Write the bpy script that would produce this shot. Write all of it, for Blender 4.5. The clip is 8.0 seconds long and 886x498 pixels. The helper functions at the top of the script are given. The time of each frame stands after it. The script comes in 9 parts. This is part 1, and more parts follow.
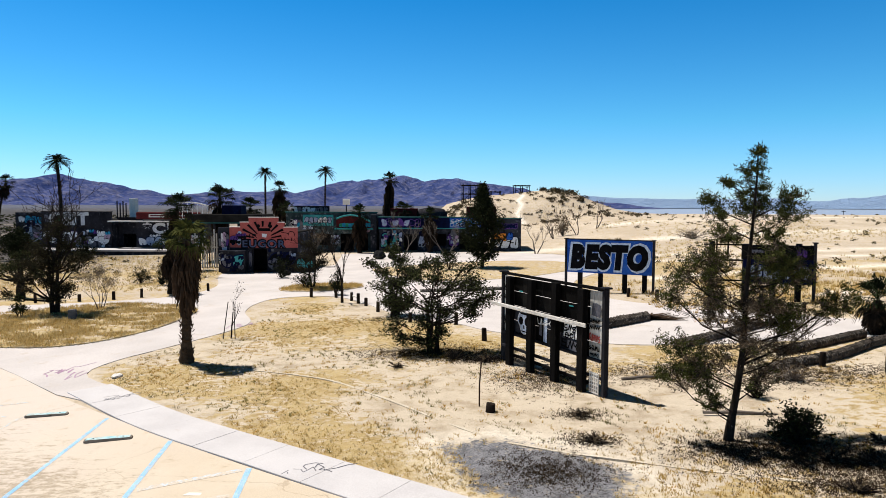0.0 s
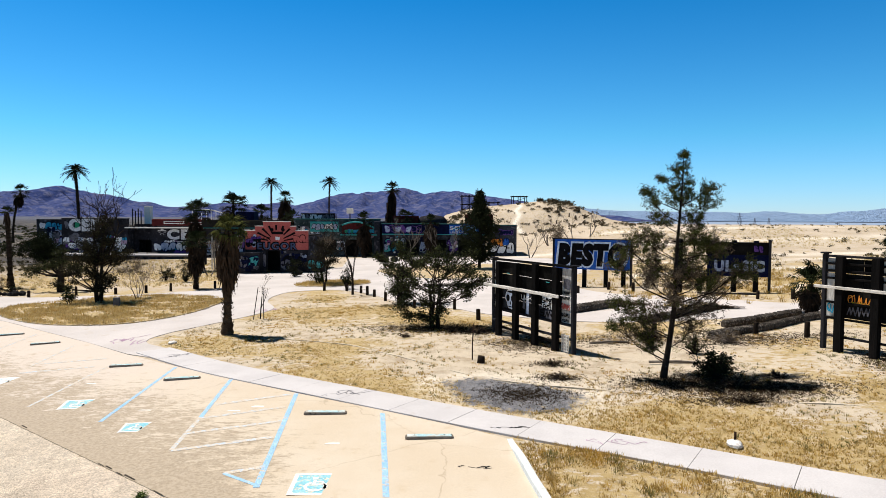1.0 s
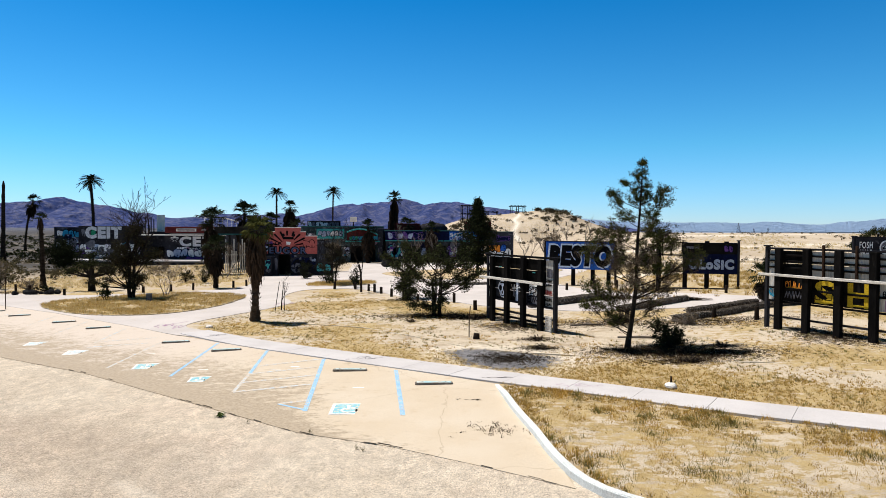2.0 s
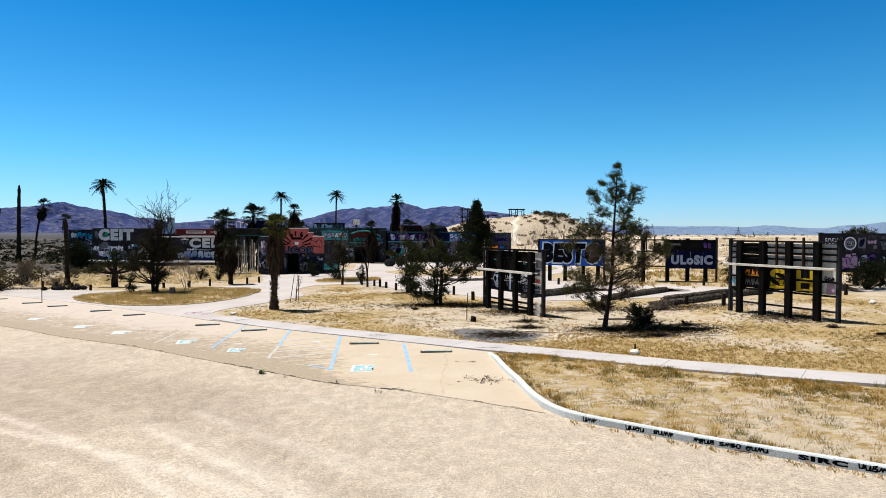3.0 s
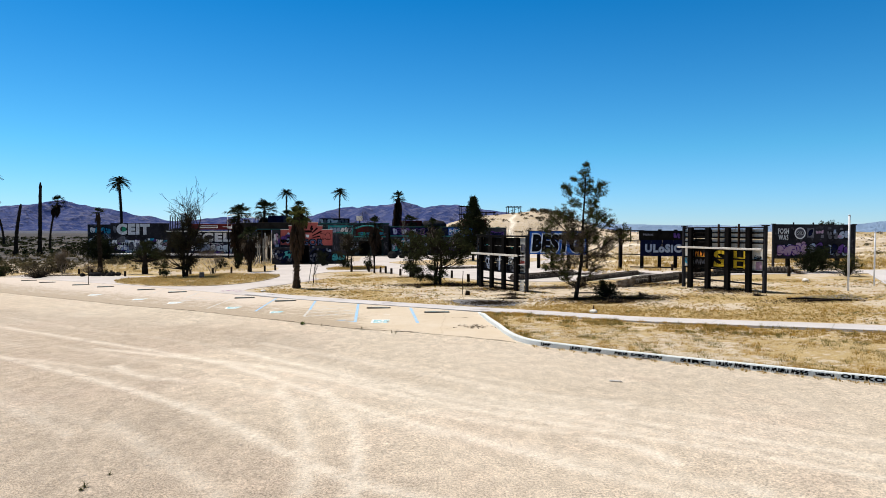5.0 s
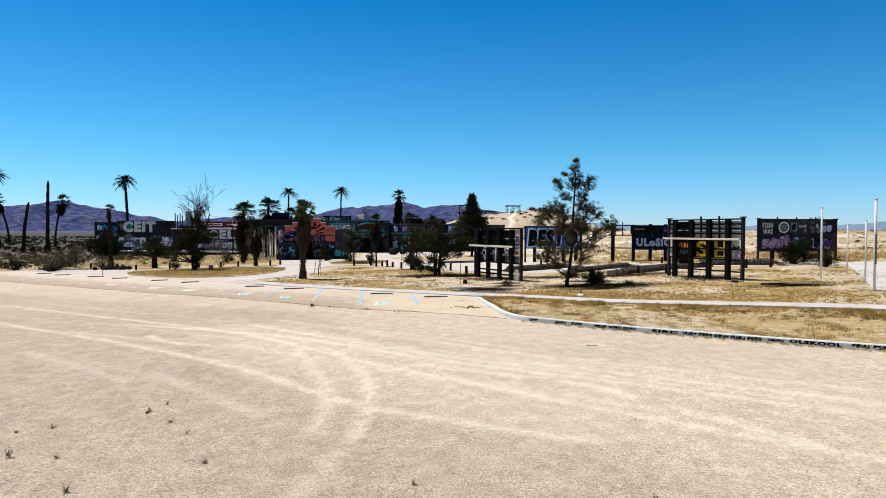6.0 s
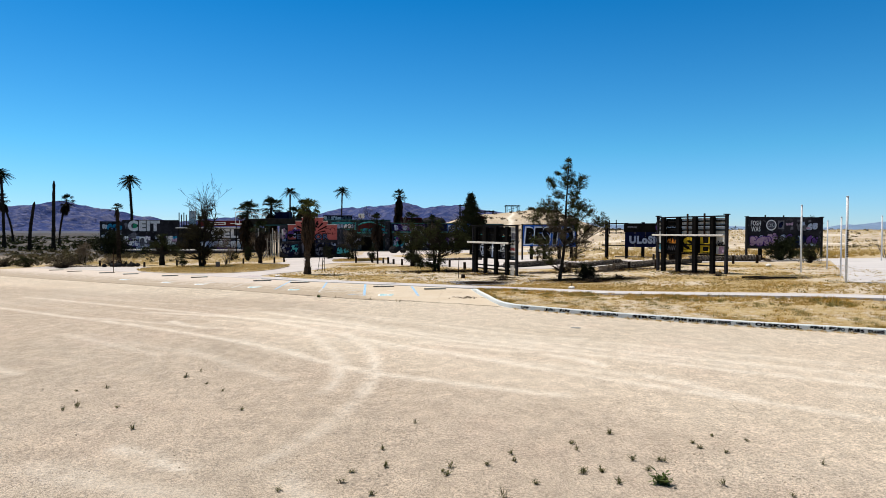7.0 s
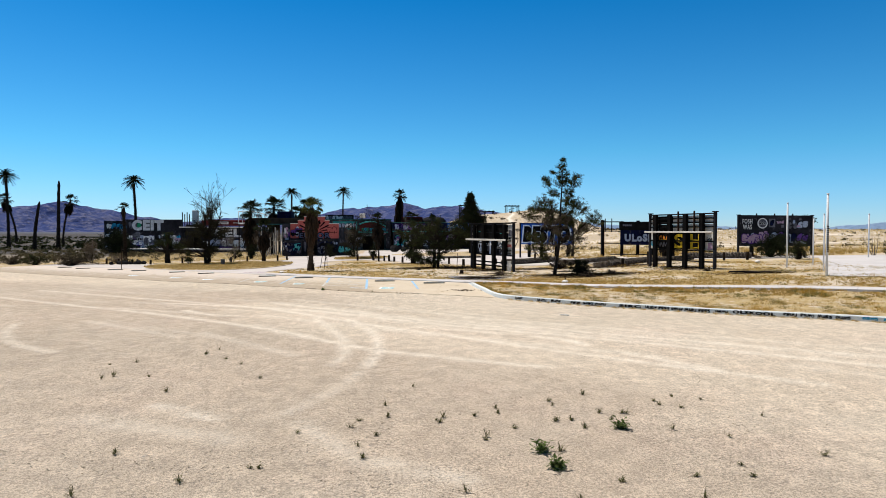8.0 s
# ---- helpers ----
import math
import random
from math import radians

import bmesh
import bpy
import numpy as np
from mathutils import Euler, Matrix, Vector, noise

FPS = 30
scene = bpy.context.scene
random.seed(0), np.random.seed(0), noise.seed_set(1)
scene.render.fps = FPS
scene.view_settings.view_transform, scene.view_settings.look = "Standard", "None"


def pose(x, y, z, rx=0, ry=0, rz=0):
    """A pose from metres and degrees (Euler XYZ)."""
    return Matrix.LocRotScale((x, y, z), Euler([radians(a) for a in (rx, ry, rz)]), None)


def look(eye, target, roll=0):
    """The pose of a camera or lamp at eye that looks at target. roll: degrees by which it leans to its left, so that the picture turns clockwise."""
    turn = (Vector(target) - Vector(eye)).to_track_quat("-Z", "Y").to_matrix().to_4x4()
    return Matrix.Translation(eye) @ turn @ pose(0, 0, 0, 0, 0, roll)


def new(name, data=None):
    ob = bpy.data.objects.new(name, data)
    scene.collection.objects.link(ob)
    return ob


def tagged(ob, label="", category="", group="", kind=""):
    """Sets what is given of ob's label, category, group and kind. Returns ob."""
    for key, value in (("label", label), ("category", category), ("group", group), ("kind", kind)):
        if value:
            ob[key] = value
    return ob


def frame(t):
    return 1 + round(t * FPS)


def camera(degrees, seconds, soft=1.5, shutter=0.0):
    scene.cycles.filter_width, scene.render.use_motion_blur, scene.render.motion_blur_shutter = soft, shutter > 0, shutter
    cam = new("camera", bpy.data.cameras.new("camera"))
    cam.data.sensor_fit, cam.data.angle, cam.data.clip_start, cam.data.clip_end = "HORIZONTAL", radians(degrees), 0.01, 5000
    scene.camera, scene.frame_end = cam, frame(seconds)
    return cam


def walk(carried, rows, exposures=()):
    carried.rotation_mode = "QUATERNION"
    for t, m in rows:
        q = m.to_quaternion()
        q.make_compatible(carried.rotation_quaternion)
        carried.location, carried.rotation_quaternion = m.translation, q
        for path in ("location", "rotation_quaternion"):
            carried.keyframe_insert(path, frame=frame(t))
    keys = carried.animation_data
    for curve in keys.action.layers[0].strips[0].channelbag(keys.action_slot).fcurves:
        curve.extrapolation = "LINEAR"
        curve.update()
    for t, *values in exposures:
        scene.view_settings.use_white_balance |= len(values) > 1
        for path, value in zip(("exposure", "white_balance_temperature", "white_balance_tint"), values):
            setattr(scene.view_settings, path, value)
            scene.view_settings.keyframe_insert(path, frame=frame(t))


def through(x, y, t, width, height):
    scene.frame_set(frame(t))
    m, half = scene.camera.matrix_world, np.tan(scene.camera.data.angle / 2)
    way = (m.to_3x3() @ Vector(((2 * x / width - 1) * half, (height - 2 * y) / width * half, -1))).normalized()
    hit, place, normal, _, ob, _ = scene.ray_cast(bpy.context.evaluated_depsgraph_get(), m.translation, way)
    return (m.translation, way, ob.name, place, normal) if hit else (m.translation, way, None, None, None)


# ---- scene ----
cam = camera(68.0, 8.0, 0.6)
PATH = [
    (0, (-0.224, 6.114, 6.557), (-0.28, 8.109, 6.423), 0.2),
    (0.5, (-0.17, 3.343, 6.187), (-0.227, 5.338, 6.07), 0.4),
    (1, (-0.098, 0.666, 5.786), (-0.153, 2.663, 5.69), 0.3),
    (2.5, (0.032, -6.343, 4.986), (-0.024, -4.344, 4.932), 0.2),
    (3.5, (0.152, -10.161, 4.545), (0.095, -8.163, 4.496), 0.1),
    (4.5, (0.222, -13.598, 4.3), (0.168, -11.6, 4.246), 0.2),
    (6, (0.445, -17.643, 3.522), (0.39, -15.645, 3.469), 0.2),
    (7, (0.575, -19.748, 3.275), (0.52, -17.75, 3.223), 0.2),
    (8, (0.732, -21.342, 3.017), (0.675, -19.344, 2.967), 0.2),
]
walk(cam, [(t, look(e, g, r)) for t, e, g, r in PATH], [(0, 0.29), (1, 0.27), (2.5, 0.2), (4.5, 0.16), (8, 0.1)])

# ---------------- world and sun ----------------
SUN_ELEV, SUN_AZ = radians(63), (-0.85, 0.53)
world = bpy.data.worlds.new("desert_sky")
scene.world = world
world.use_nodes = True
wn = world.node_tree.nodes
sky = wn.new("ShaderNodeTexSky")
sky.sky_type = "NISHITA"
sky.sun_disc = False
sky.sun_elevation = SUN_ELEV
sky.sun_rotation = math.atan2(SUN_AZ[0], SUN_AZ[1])
sky.altitude = 600
sky.air_density, sky.dust_density, sky.ozone_density = 1.0, 0.0, 1.2
wn["Background"].inputs[1].default_value = 0.068
deep = wn.new("ShaderNodeHueSaturation")
deep.inputs["Saturation"].default_value = 1.12
clear = wn.new("ShaderNodeMix")
clear.data_type, clear.blend_type = "RGBA", "MULTIPLY"
clear.inputs[0].default_value = 1.0
where = wn.new("ShaderNodeTexCoord")
split = wn.new("ShaderNodeSeparateXYZ")
rise = wn.new("ShaderNodeMapRange")
rise.inputs[1].default_value, rise.inputs[2].default_value = 0.12, 0.36
low_rise = wn.new("ShaderNodeMapRange")
low_rise.inputs[1].default_value, low_rise.inputs[2].default_value = 0.0, 0.12
low_tint = wn.new("ShaderNodeMix")
low_tint.data_type = "RGBA"
low_tint.inputs[6].default_value, low_tint.inputs[7].default_value = (0.83, 1.21, 2.00, 1), (0.46, 1.27, 1.70, 1)
tint = wn.new("ShaderNodeMix")
tint.data_type = "RGBA"
tint.inputs[7].default_value = (0.01, 0.97, 1.52, 1)
world.node_tree.links.new(split.outputs["Z"], low_rise.inputs[0])
world.node_tree.links.new(low_rise.outputs[0], low_tint.inputs[0])
world.node_tree.links.new(low_tint.outputs[2], tint.inputs[6])
world.node_tree.links.new(where.outputs["Generated"], split.inputs[0])
world.node_tree.links.new(split.outputs["Z"], rise.inputs[0])
world.node_tree.links.new(rise.outputs[0], tint.inputs[0])
overhead = wn.new("ShaderNodeMapRange")
overhead.interpolation_type = "SMOOTHSTEP"
overhead.inputs[1].default_value, overhead.inputs[2].default_value = 0.325, 0.43
deepen = wn.new("ShaderNodeMix")
deepen.data_type = "RGBA"
deepen.inputs[7].default_value = (0.15, 0.042, 0.014, 1)
world.node_tree.links.new(split.outputs["Z"], overhead.inputs[0])
world.node_tree.links.new(overhead.outputs[0], deepen.inputs[0])
world.node_tree.links.new(tint.outputs[2], deepen.inputs[6])
world.node_tree.links.new(deepen.outputs[2], clear.inputs[7])
world.node_tree.links.new(sky.outputs[0], deep.inputs["Color"])
world.node_tree.links.new(deep.outputs[0], clear.inputs[6])
world.node_tree.links.new(clear.outputs[2], wn["Background"].inputs[0])
sun = new("sun", bpy.data.lights.new("sun", "SUN"))
sun.data.energy, sun.data.angle, sun.data.color = 5.0, radians(0.53), (1.0, 0.94, 0.86)
_v = Vector((SUN_AZ[0], SUN_AZ[1], 0)).normalized() * math.cos(SUN_ELEV) + Vector((0, 0, math.sin(SUN_ELEV)))
sun.matrix_world = look(_v * 100, (0, 0, 0))


# ---------------- helpers ----------------
def sst(a, b, x):
    t = np.clip((np.asarray(x, float) - a) / (b - a), 0, 1)
    return t * t * (3 - 2 * t)


class Build:
    """Gathers vertices and faces with material slots; done() makes one mesh object of them."""

    def __init__(self):
        self.v, self.f, self.m, self.smooth = [], [], [], []

    def face(self, pts, m=0, smooth=False):
        n = len(self.v)
        self.v.extend([tuple(p) for p in pts])
        self.f.append(tuple(range(n, n + len(pts))))
        self.m.append(m)
        self.smooth.append(smooth)

    def grid(self, rings, m=0, closed=True, smooth=True, caps=True):
        n, k = len(self.v), len(rings[0])
        for r in rings:
            self.v.extend([tuple(p) for p in r])
        for a in range(len(rings) - 1):
            for b in range(k if closed else k - 1):
                c = (b + 1) % k
                self.f.append((n + a * k + b, n + a * k + c, n + (a + 1) * k + c, n + (a + 1) * k + b))
                self.m.append(m)
                self.smooth.append(smooth)
        if caps and closed:
            for a in (0, len(rings) - 1):
                q = tuple(n + a * k + b for b in range(k))
                self.f.append(q if a else q[::-1])
                self.m.append(m)
                self.smooth.append(False)

    def tube(self, pts, radii, sides=6, m=0, rough=0.0, rnd=None):
        pts = [Vector(p) for p in pts]
        rings = []
        up = Vector((0.31, 0.17, 0.93))
        for i, p in enumerate(pts):
            d = (pts[min(i + 1, len(pts) - 1)] - pts[max(i - 1, 0)])
            if d.length < 1e-9:
                d = Vector((0, 0, 1))
            d.normalize()
            a = d.cross(up if abs(d.dot(up)) < 0.95 else Vector((1, 0, 0))).normalized()
            b = d.cross(a)
            r = radii[i]
            rings.append([p + (a * math.cos(t) + b * math.sin(t)) * r * (1 + (rnd.uniform(-rough, rough) if rough else 0))
                          for t in [2 * math.pi * s / sides for s in range(sides)]])
        self.grid(rings, m)

    def box(self, lo, hi, m=0, bevel=0.0, jit=0.0, rnd=None):
        (x0, y0, z0), (x1, y1, z1) = lo, hi
        e = min(bevel, (x1 - x0) / 3, (y1 - y0) / 3, (z1 - z0) / 3)
        if e <= 0:
            lay = [(z0, 0), (z1, 0)]
        else:
            lay = [(z0, e), (z0 + e, 0), (z1 - e, 0), (z1, e)]
        rings = []
        for z, i in lay:
            c = e * 0.7
            if e > 0:
                r = [(x0 + i + c, y0 + i), (x1 - i - c, y0 + i), (x1 - i, y0 + i + c), (x1 - i, y1 - i - c),
                     (x1 - i - c, y1 - i), (x0 + i + c, y1 - i), (x0 + i, y1 - i - c), (x0 + i, y0 + i + c)]
            else:
                r = [(x0, y0), (x1, y0), (x1, y1), (x0, y1)]
            dx, dy = (rnd.uniform(-jit, jit), rnd.uniform(-jit, jit)) if jit else (0, 0)
            rings.append([(x + dx, y + dy, z) for x, y in r])
        self.grid(rings, m, smooth=False)

    def done(self, name, mats, parent=None, label="", at=None):
        me = bpy.data.meshes.new(name)
        me.from_pydata(self.v, [], self.f)
        me.polygons.foreach_set("material_index", self.m)
        me.polygons.foreach_set("use_smooth", self.smooth)
        for mt in mats if isinstance(mats, (list, tuple)) else [mats]:
            me.materials.append(mt)
        me.update()
        ob = new(name, me)
        if parent is not None:
            ob.parent = parent
        if at is not None:
            ob.matrix_basis = at
        if label:
            tagged(ob, label)
        return ob


def thing(name, m, label, category, group="", kind=""):
    ob = new(name)
    ob.empty_display_size = 0.2
    ob.matrix_basis = m
    return tagged(ob, label, category, group, kind)


def mesh_thing(b, name, mats, label, category, group="", kind="", at=None):
    return tagged(b.done(name, mats, None, "", at), label, category, group, kind)


def part(name, b, material, parent, label="", at=None):
    return b.done(name, material, parent, label, at)


def lettering(text, size, offset=0.0, depth=0.004, shear=0.0):
    """The outline of a word in the built-in font, as a mesh in the x-y plane, centred."""
    cu = bpy.data.curves.new("letters", "FONT")
    cu.body, cu.size, cu.offset, cu.extrude, cu.shear = text, size, offset, depth, shear
    cu.align_x, cu.align_y, cu.resolution_u, cu.space_character = "CENTER", "CENTER", 3, 1.16
    ob = bpy.data.objects.new("letters", cu)
    scene.collection.objects.link(ob)
    bpy.context.view_layer.update()
    me = bpy.data.meshes.new_from_object(ob.evaluated_get(bpy.context.evaluated_depsgraph_get()))
    bpy.data.objects.remove(ob)
    bpy.data.curves.remove(cu)
    return me


def letters(text, size, material, parent, m, offset=0.0, label="", width=None, height=None, shear=0.0):
    me = lettering(text, size, offset, 0.004, shear)
    xs = np.empty(len(me.vertices) * 3)
    me.vertices.foreach_get("co", xs)
    xs = xs.reshape(-1, 3)
    xs[:, :2] -= (xs[:, :2].max(0) + xs[:, :2].min(0)) / 2
    w, h = np.ptp(xs[:, 0]), np.ptp(xs[:, 1])
    if width:
        xs[:, 0] *= width / w
    if height:
        xs[:, 1] *= height / h
    me.vertices.foreach_set("co", xs.ravel())
    me.materials.clear()
    me.materials.append(material)
    ob = new("lettering", me)
    ob.parent = parent
    ob.matrix_basis = m
    if label:
        tagged(ob, label)
    return ob


# ---------------- materials ----------------
def mix_rgb(nt, fac, a, b, blend="MIX"):
    n = nt.nodes.new("ShaderNodeMix")
    n.data_type, n.blend_type = "RGBA", blend
    for sock, v in ((n.inputs[0], fac), (n.inputs[6], a), (n.inputs[7], b)):
        if isinstance(v, (int, float)):
            sock.default_value = v
        elif isinstance(v, tuple):
            sock.default_value = (*v, 1)
        else:
            nt.links.new(v, sock)
    return n.outputs[2]


def noise_of(nt, vec, scale, detail=4, rough=0.6, stretch=None):
    if stretch:
        mp = nt.nodes.new("ShaderNodeMapping")
        mp.inputs["Scale"].default_value = stretch
        nt.links.new(vec, mp.inputs[0])
        vec = mp.outputs[0]
    n = nt.nodes.new("ShaderNodeTexNoise")
    n.inputs["Scale"].default_value, n.inputs["Detail"].default_value, n.inputs["Roughness"].default_value = scale, detail, rough
    nt.links.new(vec, n.inputs["Vector"])
    return n.outputs["Fac"]


def ramp_of(nt, fac, lo, hi, a=0.0, b=1.0):
    n = nt.nodes.new("ShaderNodeMapRange")
    n.interpolation_type = "SMOOTHSTEP"
    for i, v in zip((1, 2, 3, 4), (lo, hi, a, b)):
        n.inputs[i].default_value = v
    nt.links.new(fac, n.inputs[0])
    return n.outputs[0]


def math_of(nt, op, a, b):
    n = nt.nodes.new("ShaderNodeMath")
    n.operation = op
    for s, v in zip(n.inputs, (a, b)):
        if isinstance(v, (int, float)):
            s.default_value = v
        else:
            nt.links.new(v, s)
    return n.outputs[0]


def base_mat(name):
    mt = bpy.data.materials.new(name)
    mt.use_nodes = True
    nt = mt.node_tree
    geo = nt.nodes.new("ShaderNodeNewGeometry")
    return mt, nt, nt.nodes["Principled BSDF"], geo.outputs["Position"]


def bump_to(nt, bsdf, height, strength, dist):
    n = nt.nodes.new("ShaderNodeBump")
    n.inputs["Strength"].default_value, n.inputs["Distance"].default_value = strength, dist
    nt.links.new(height, n.inputs["Height"])
    nt.links.new(n.outputs[0], bsdf.inputs["Normal"])


def surface(name, c1, c2, scale=1.5, fine=30, rough=0.85, bump=0.35, dist=0.02, c3=None, metal=0.0, spec=0.015, stretch=None, vary=0.0, worn=(0.58, 0.72), grain_of=(0.72, 1.25)):
    """A plain two-scale surface: c1 and c2 by large noise, c3 in worn spots, fine grain and bump."""
    mt, nt, bsdf, pos = base_mat(name)
    big = noise_of(nt, pos, scale, 4, 0.6, stretch)
    grain = noise_of(nt, pos, fine, 3, 0.7, stretch)
    col = mix_rgb(nt, ramp_of(nt, big, 0.3, 0.7), c1, c2)
    if c3:
        wear = noise_of(nt, pos, scale * 3.1, 6, 0.7, stretch)
        col = mix_rgb(nt, ramp_of(nt, wear, *worn), col, c3)
    g = ramp_of(nt, grain, 0.25, 0.75, *grain_of)
    gv = nt.nodes.new("ShaderNodeCombineColor")
    for i in range(3):
        nt.links.new(g, gv.inputs[i])
    col = mix_rgb(nt, 1.0, col, gv.outputs[0], "MULTIPLY")
    if vary:
        info = nt.nodes.new("ShaderNodeObjectInfo")
        v = ramp_of(nt, info.outputs["Random"], 0, 1, 1 - vary, 1 + vary)
        vv = nt.nodes.new("ShaderNodeCombineColor")
        for i in range(3):
            nt.links.new(v, vv.inputs[i])
        col = mix_rgb(nt, 1.0, col, vv.outputs[0], "MULTIPLY")
    nt.links.new(col, bsdf.inputs["Base Color"])
    bsdf.inputs["Roughness"].default_value, bsdf.inputs["Metallic"].default_value = rough, metal
    bsdf.inputs["Specular IOR Level"].default_value = spec
    if bump:
        bump_to(nt, bsdf, grain, bump, dist)
    return mt


def leafy(name, c1, c2, spread=0.5, through=0.25):
    """Leaves: each one has its own tone; a little light comes through."""
    mt, nt, bsdf, pos = base_mat(name)
    geo = nt.nodes.new("ShaderNodeNewGeometry")
    big = noise_of(nt, pos, 1.2, 2, 0.5)
    f = math_of(nt, "ADD", math_of(nt, "MULTIPLY", geo.outputs["Random Per Island"], spread), math_of(nt, "MULTIPLY", big, 1 - spread))
    col = mix_rgb(nt, f, c1, c2)
    nt.links.new(col, bsdf.inputs["Base Color"])
    bsdf.inputs["Roughness"].default_value, bsdf.inputs["Specular IOR Level"].default_value = 0.8, 0.02
    tr = nt.nodes.new("ShaderNodeBsdfTranslucent")
    nt.links.new(col, tr.inputs[0])
    mx = nt.nodes.new("ShaderNodeMixShader")
    mx.inputs[0].default_value = through
    nt.links.new(bsdf.outputs[0], mx.inputs[1])
    nt.links.new(tr.outputs[0], mx.inputs[2])
    nt.links.new(mx.outputs[0], nt.nodes["Material Output"].inputs[0])
    return mt


def ground_material():
    """Desert ground: pale sand, gravel, dry turf, burnt patch and pale tyre tracks, mixed by the zone layers of the mesh."""
    mt, nt, bsdf, pos = base_mat("desert_ground")
    zone = nt.nodes.new("ShaderNodeAttribute")
    zone.attribute_name = "zone"
    sep = nt.nodes.new("ShaderNodeSeparateColor")
    nt.links.new(zone.outputs["Color"], sep.inputs[0])
    grass, gravel, ash = sep.outputs
    track = nt.nodes.new("ShaderNodeAttribute")
    track.attribute_name = "track"
    n_big, n_mid = noise_of(nt, pos, 0.12, 5, 0.6), noise_of(nt, pos, 0.9, 5, 0.65)
    n_fine, n_peb = noise_of(nt, pos, 6, 4, 0.7), noise_of(nt, pos, 22, 4, 0.8)
    sand = mix_rgb(nt, ramp_of(nt, n_big, 0.35, 0.65), (0.46, 0.385, 0.30), (0.56, 0.48, 0.385))
    sand = mix_rgb(nt, ramp_of(nt, n_mid, 0.5, 0.75), sand, (0.42, 0.33, 0.225))
    place = nt.nodes.new("ShaderNodeSeparateXYZ")
    nt.links.new(pos, place.inputs[0])
    cream = mix_rgb(nt, ramp_of(nt, n_mid, 0.42, 0.70), (0.575, 0.495, 0.39), (0.39, 0.315, 0.23))
    sand = mix_rgb(nt, ramp_of(nt, place.outputs["Y"], 38.0, 58.0), cream, sand)
    turf = mix_rgb(nt, ramp_of(nt, n_mid, 0.35, 0.65), (0.40, 0.295, 0.135), (0.50, 0.385, 0.20))
    turf = mix_rgb(nt, ramp_of(nt, n_fine, 0.50, 0.68), turf, (0.54, 0.45, 0.335))
    turf = mix_rgb(nt, ramp_of(nt, n_peb, 0.56, 0.66, 0, 0.8), turf, (0.24, 0.165, 0.07))
    grit = mix_rgb(nt, ramp_of(nt, n_big, 0.35, 0.65), (0.63, 0.54, 0.43), (0.71, 0.62, 0.505))
    grit = mix_rgb(nt, ramp_of(nt, n_mid, 0.45, 0.75, 0.0, 0.5), grit, (0.63, 0.53, 0.41))
    grit = mix_rgb(nt, ramp_of(nt, n_peb, 0.56, 0.66, 0.0, 0.7), grit, (0.28, 0.215, 0.155))
    grit = mix_rgb(nt, ramp_of(nt, n_peb, 0.32, 0.43, 0.9, 0.0), grit, (0.78, 0.71, 0.61))
    n_clod = noise_of(nt, pos, 9, 5, 0.8)
    n_grain, n_wide = noise_of(nt, pos, 60, 3, 0.7), noise_of(nt, pos, 0.07, 3, 0.6)
    grit = mix_rgb(nt, ramp_of(nt, n_wide, 0.42, 0.60, 0.0, 0.5), grit, (0.66, 0.545, 0.425))
    grit = mix_rgb(nt, ramp_of(nt, n_grain, 0.56, 0.68, 0.0, 0.7), grit, (0.33, 0.26, 0.19))
    grit = mix_rgb(nt, ramp_of(nt, n_grain, 0.32, 0.44, 0.6, 0.0), grit, (0.84, 0.77, 0.67))
    grit = mix_rgb(nt, ramp_of(nt, noise_of(nt, pos, 0.22, 4, 0.65), 0.50, 0.66, 0.0, 0.25), grit, (0.66, 0.52, 0.42))
    rough_ = math_of(nt, "MULTIPLY", math_of(nt, "SUBTRACT", n_clod, 0.5), 0.35)
    rough_ = math_of(nt, "ADD", rough_, math_of(nt, "MULTIPLY", math_of(nt, "SUBTRACT", n_peb, 0.5), 1.3))
    rough_ = math_of(nt, "ADD", rough_, math_of(nt, "MULTIPLY", math_of(nt, "SUBTRACT", n_grain, 0.5), 2.2))
    grain_v = ramp_of(nt, rough_, -0.40, 0.40, 0.46, 1.58)
    gg = nt.nodes.new("ShaderNodeCombineColor")
    for i in range(3):
        nt.links.new(grain_v, gg.inputs[i])
    grit = mix_rgb(nt, 1.0, grit, gg.outputs[0], "MULTIPLY")
    packed = nt.nodes.new("ShaderNodeAttribute")
    packed.attribute_name = "packed"
    p_edge = math_of(nt, "ADD", packed.outputs["Fac"], math_of(nt, "MULTIPLY", math_of(nt, "SUBTRACT", noise_of(nt, pos, 0.5, 5, 0.65), 0.5), 1.1))
    grit = mix_rgb(nt, ramp_of(nt, p_edge, 0.15, 0.85, 0.9, 0.0), grit, mix_rgb(nt, 1.0, grit, (0.795, 0.775, 0.77), "MULTIPLY"))
    mottle = ramp_of(nt, noise_of(nt, pos, 2.6, 7, 0.78, (1.0, 0.7, 1.0)), 0.34, 0.62, 1.10, 0.80)
    mv = nt.nodes.new("ShaderNodeCombineColor")
    for i in range(3):
        nt.links.new(mottle, mv.inputs[i])
    grit = mix_rgb(nt, 0.85, grit, mix_rgb(nt, 1.0, grit, mv.outputs[0], "MULTIPLY"))
    grit = mix_rgb(nt, 1.0, grit, (0.955, 0.97, 1.0), "MULTIPLY")
    n_pat = noise_of(nt, pos, 2.4, 5, 0.7, (1.0, 1.6, 1.0))
    edge = math_of(nt, "ADD", grass, math_of(nt, "MULTIPLY", math_of(nt, "SUBTRACT", n_pat, 0.5), 2.6))
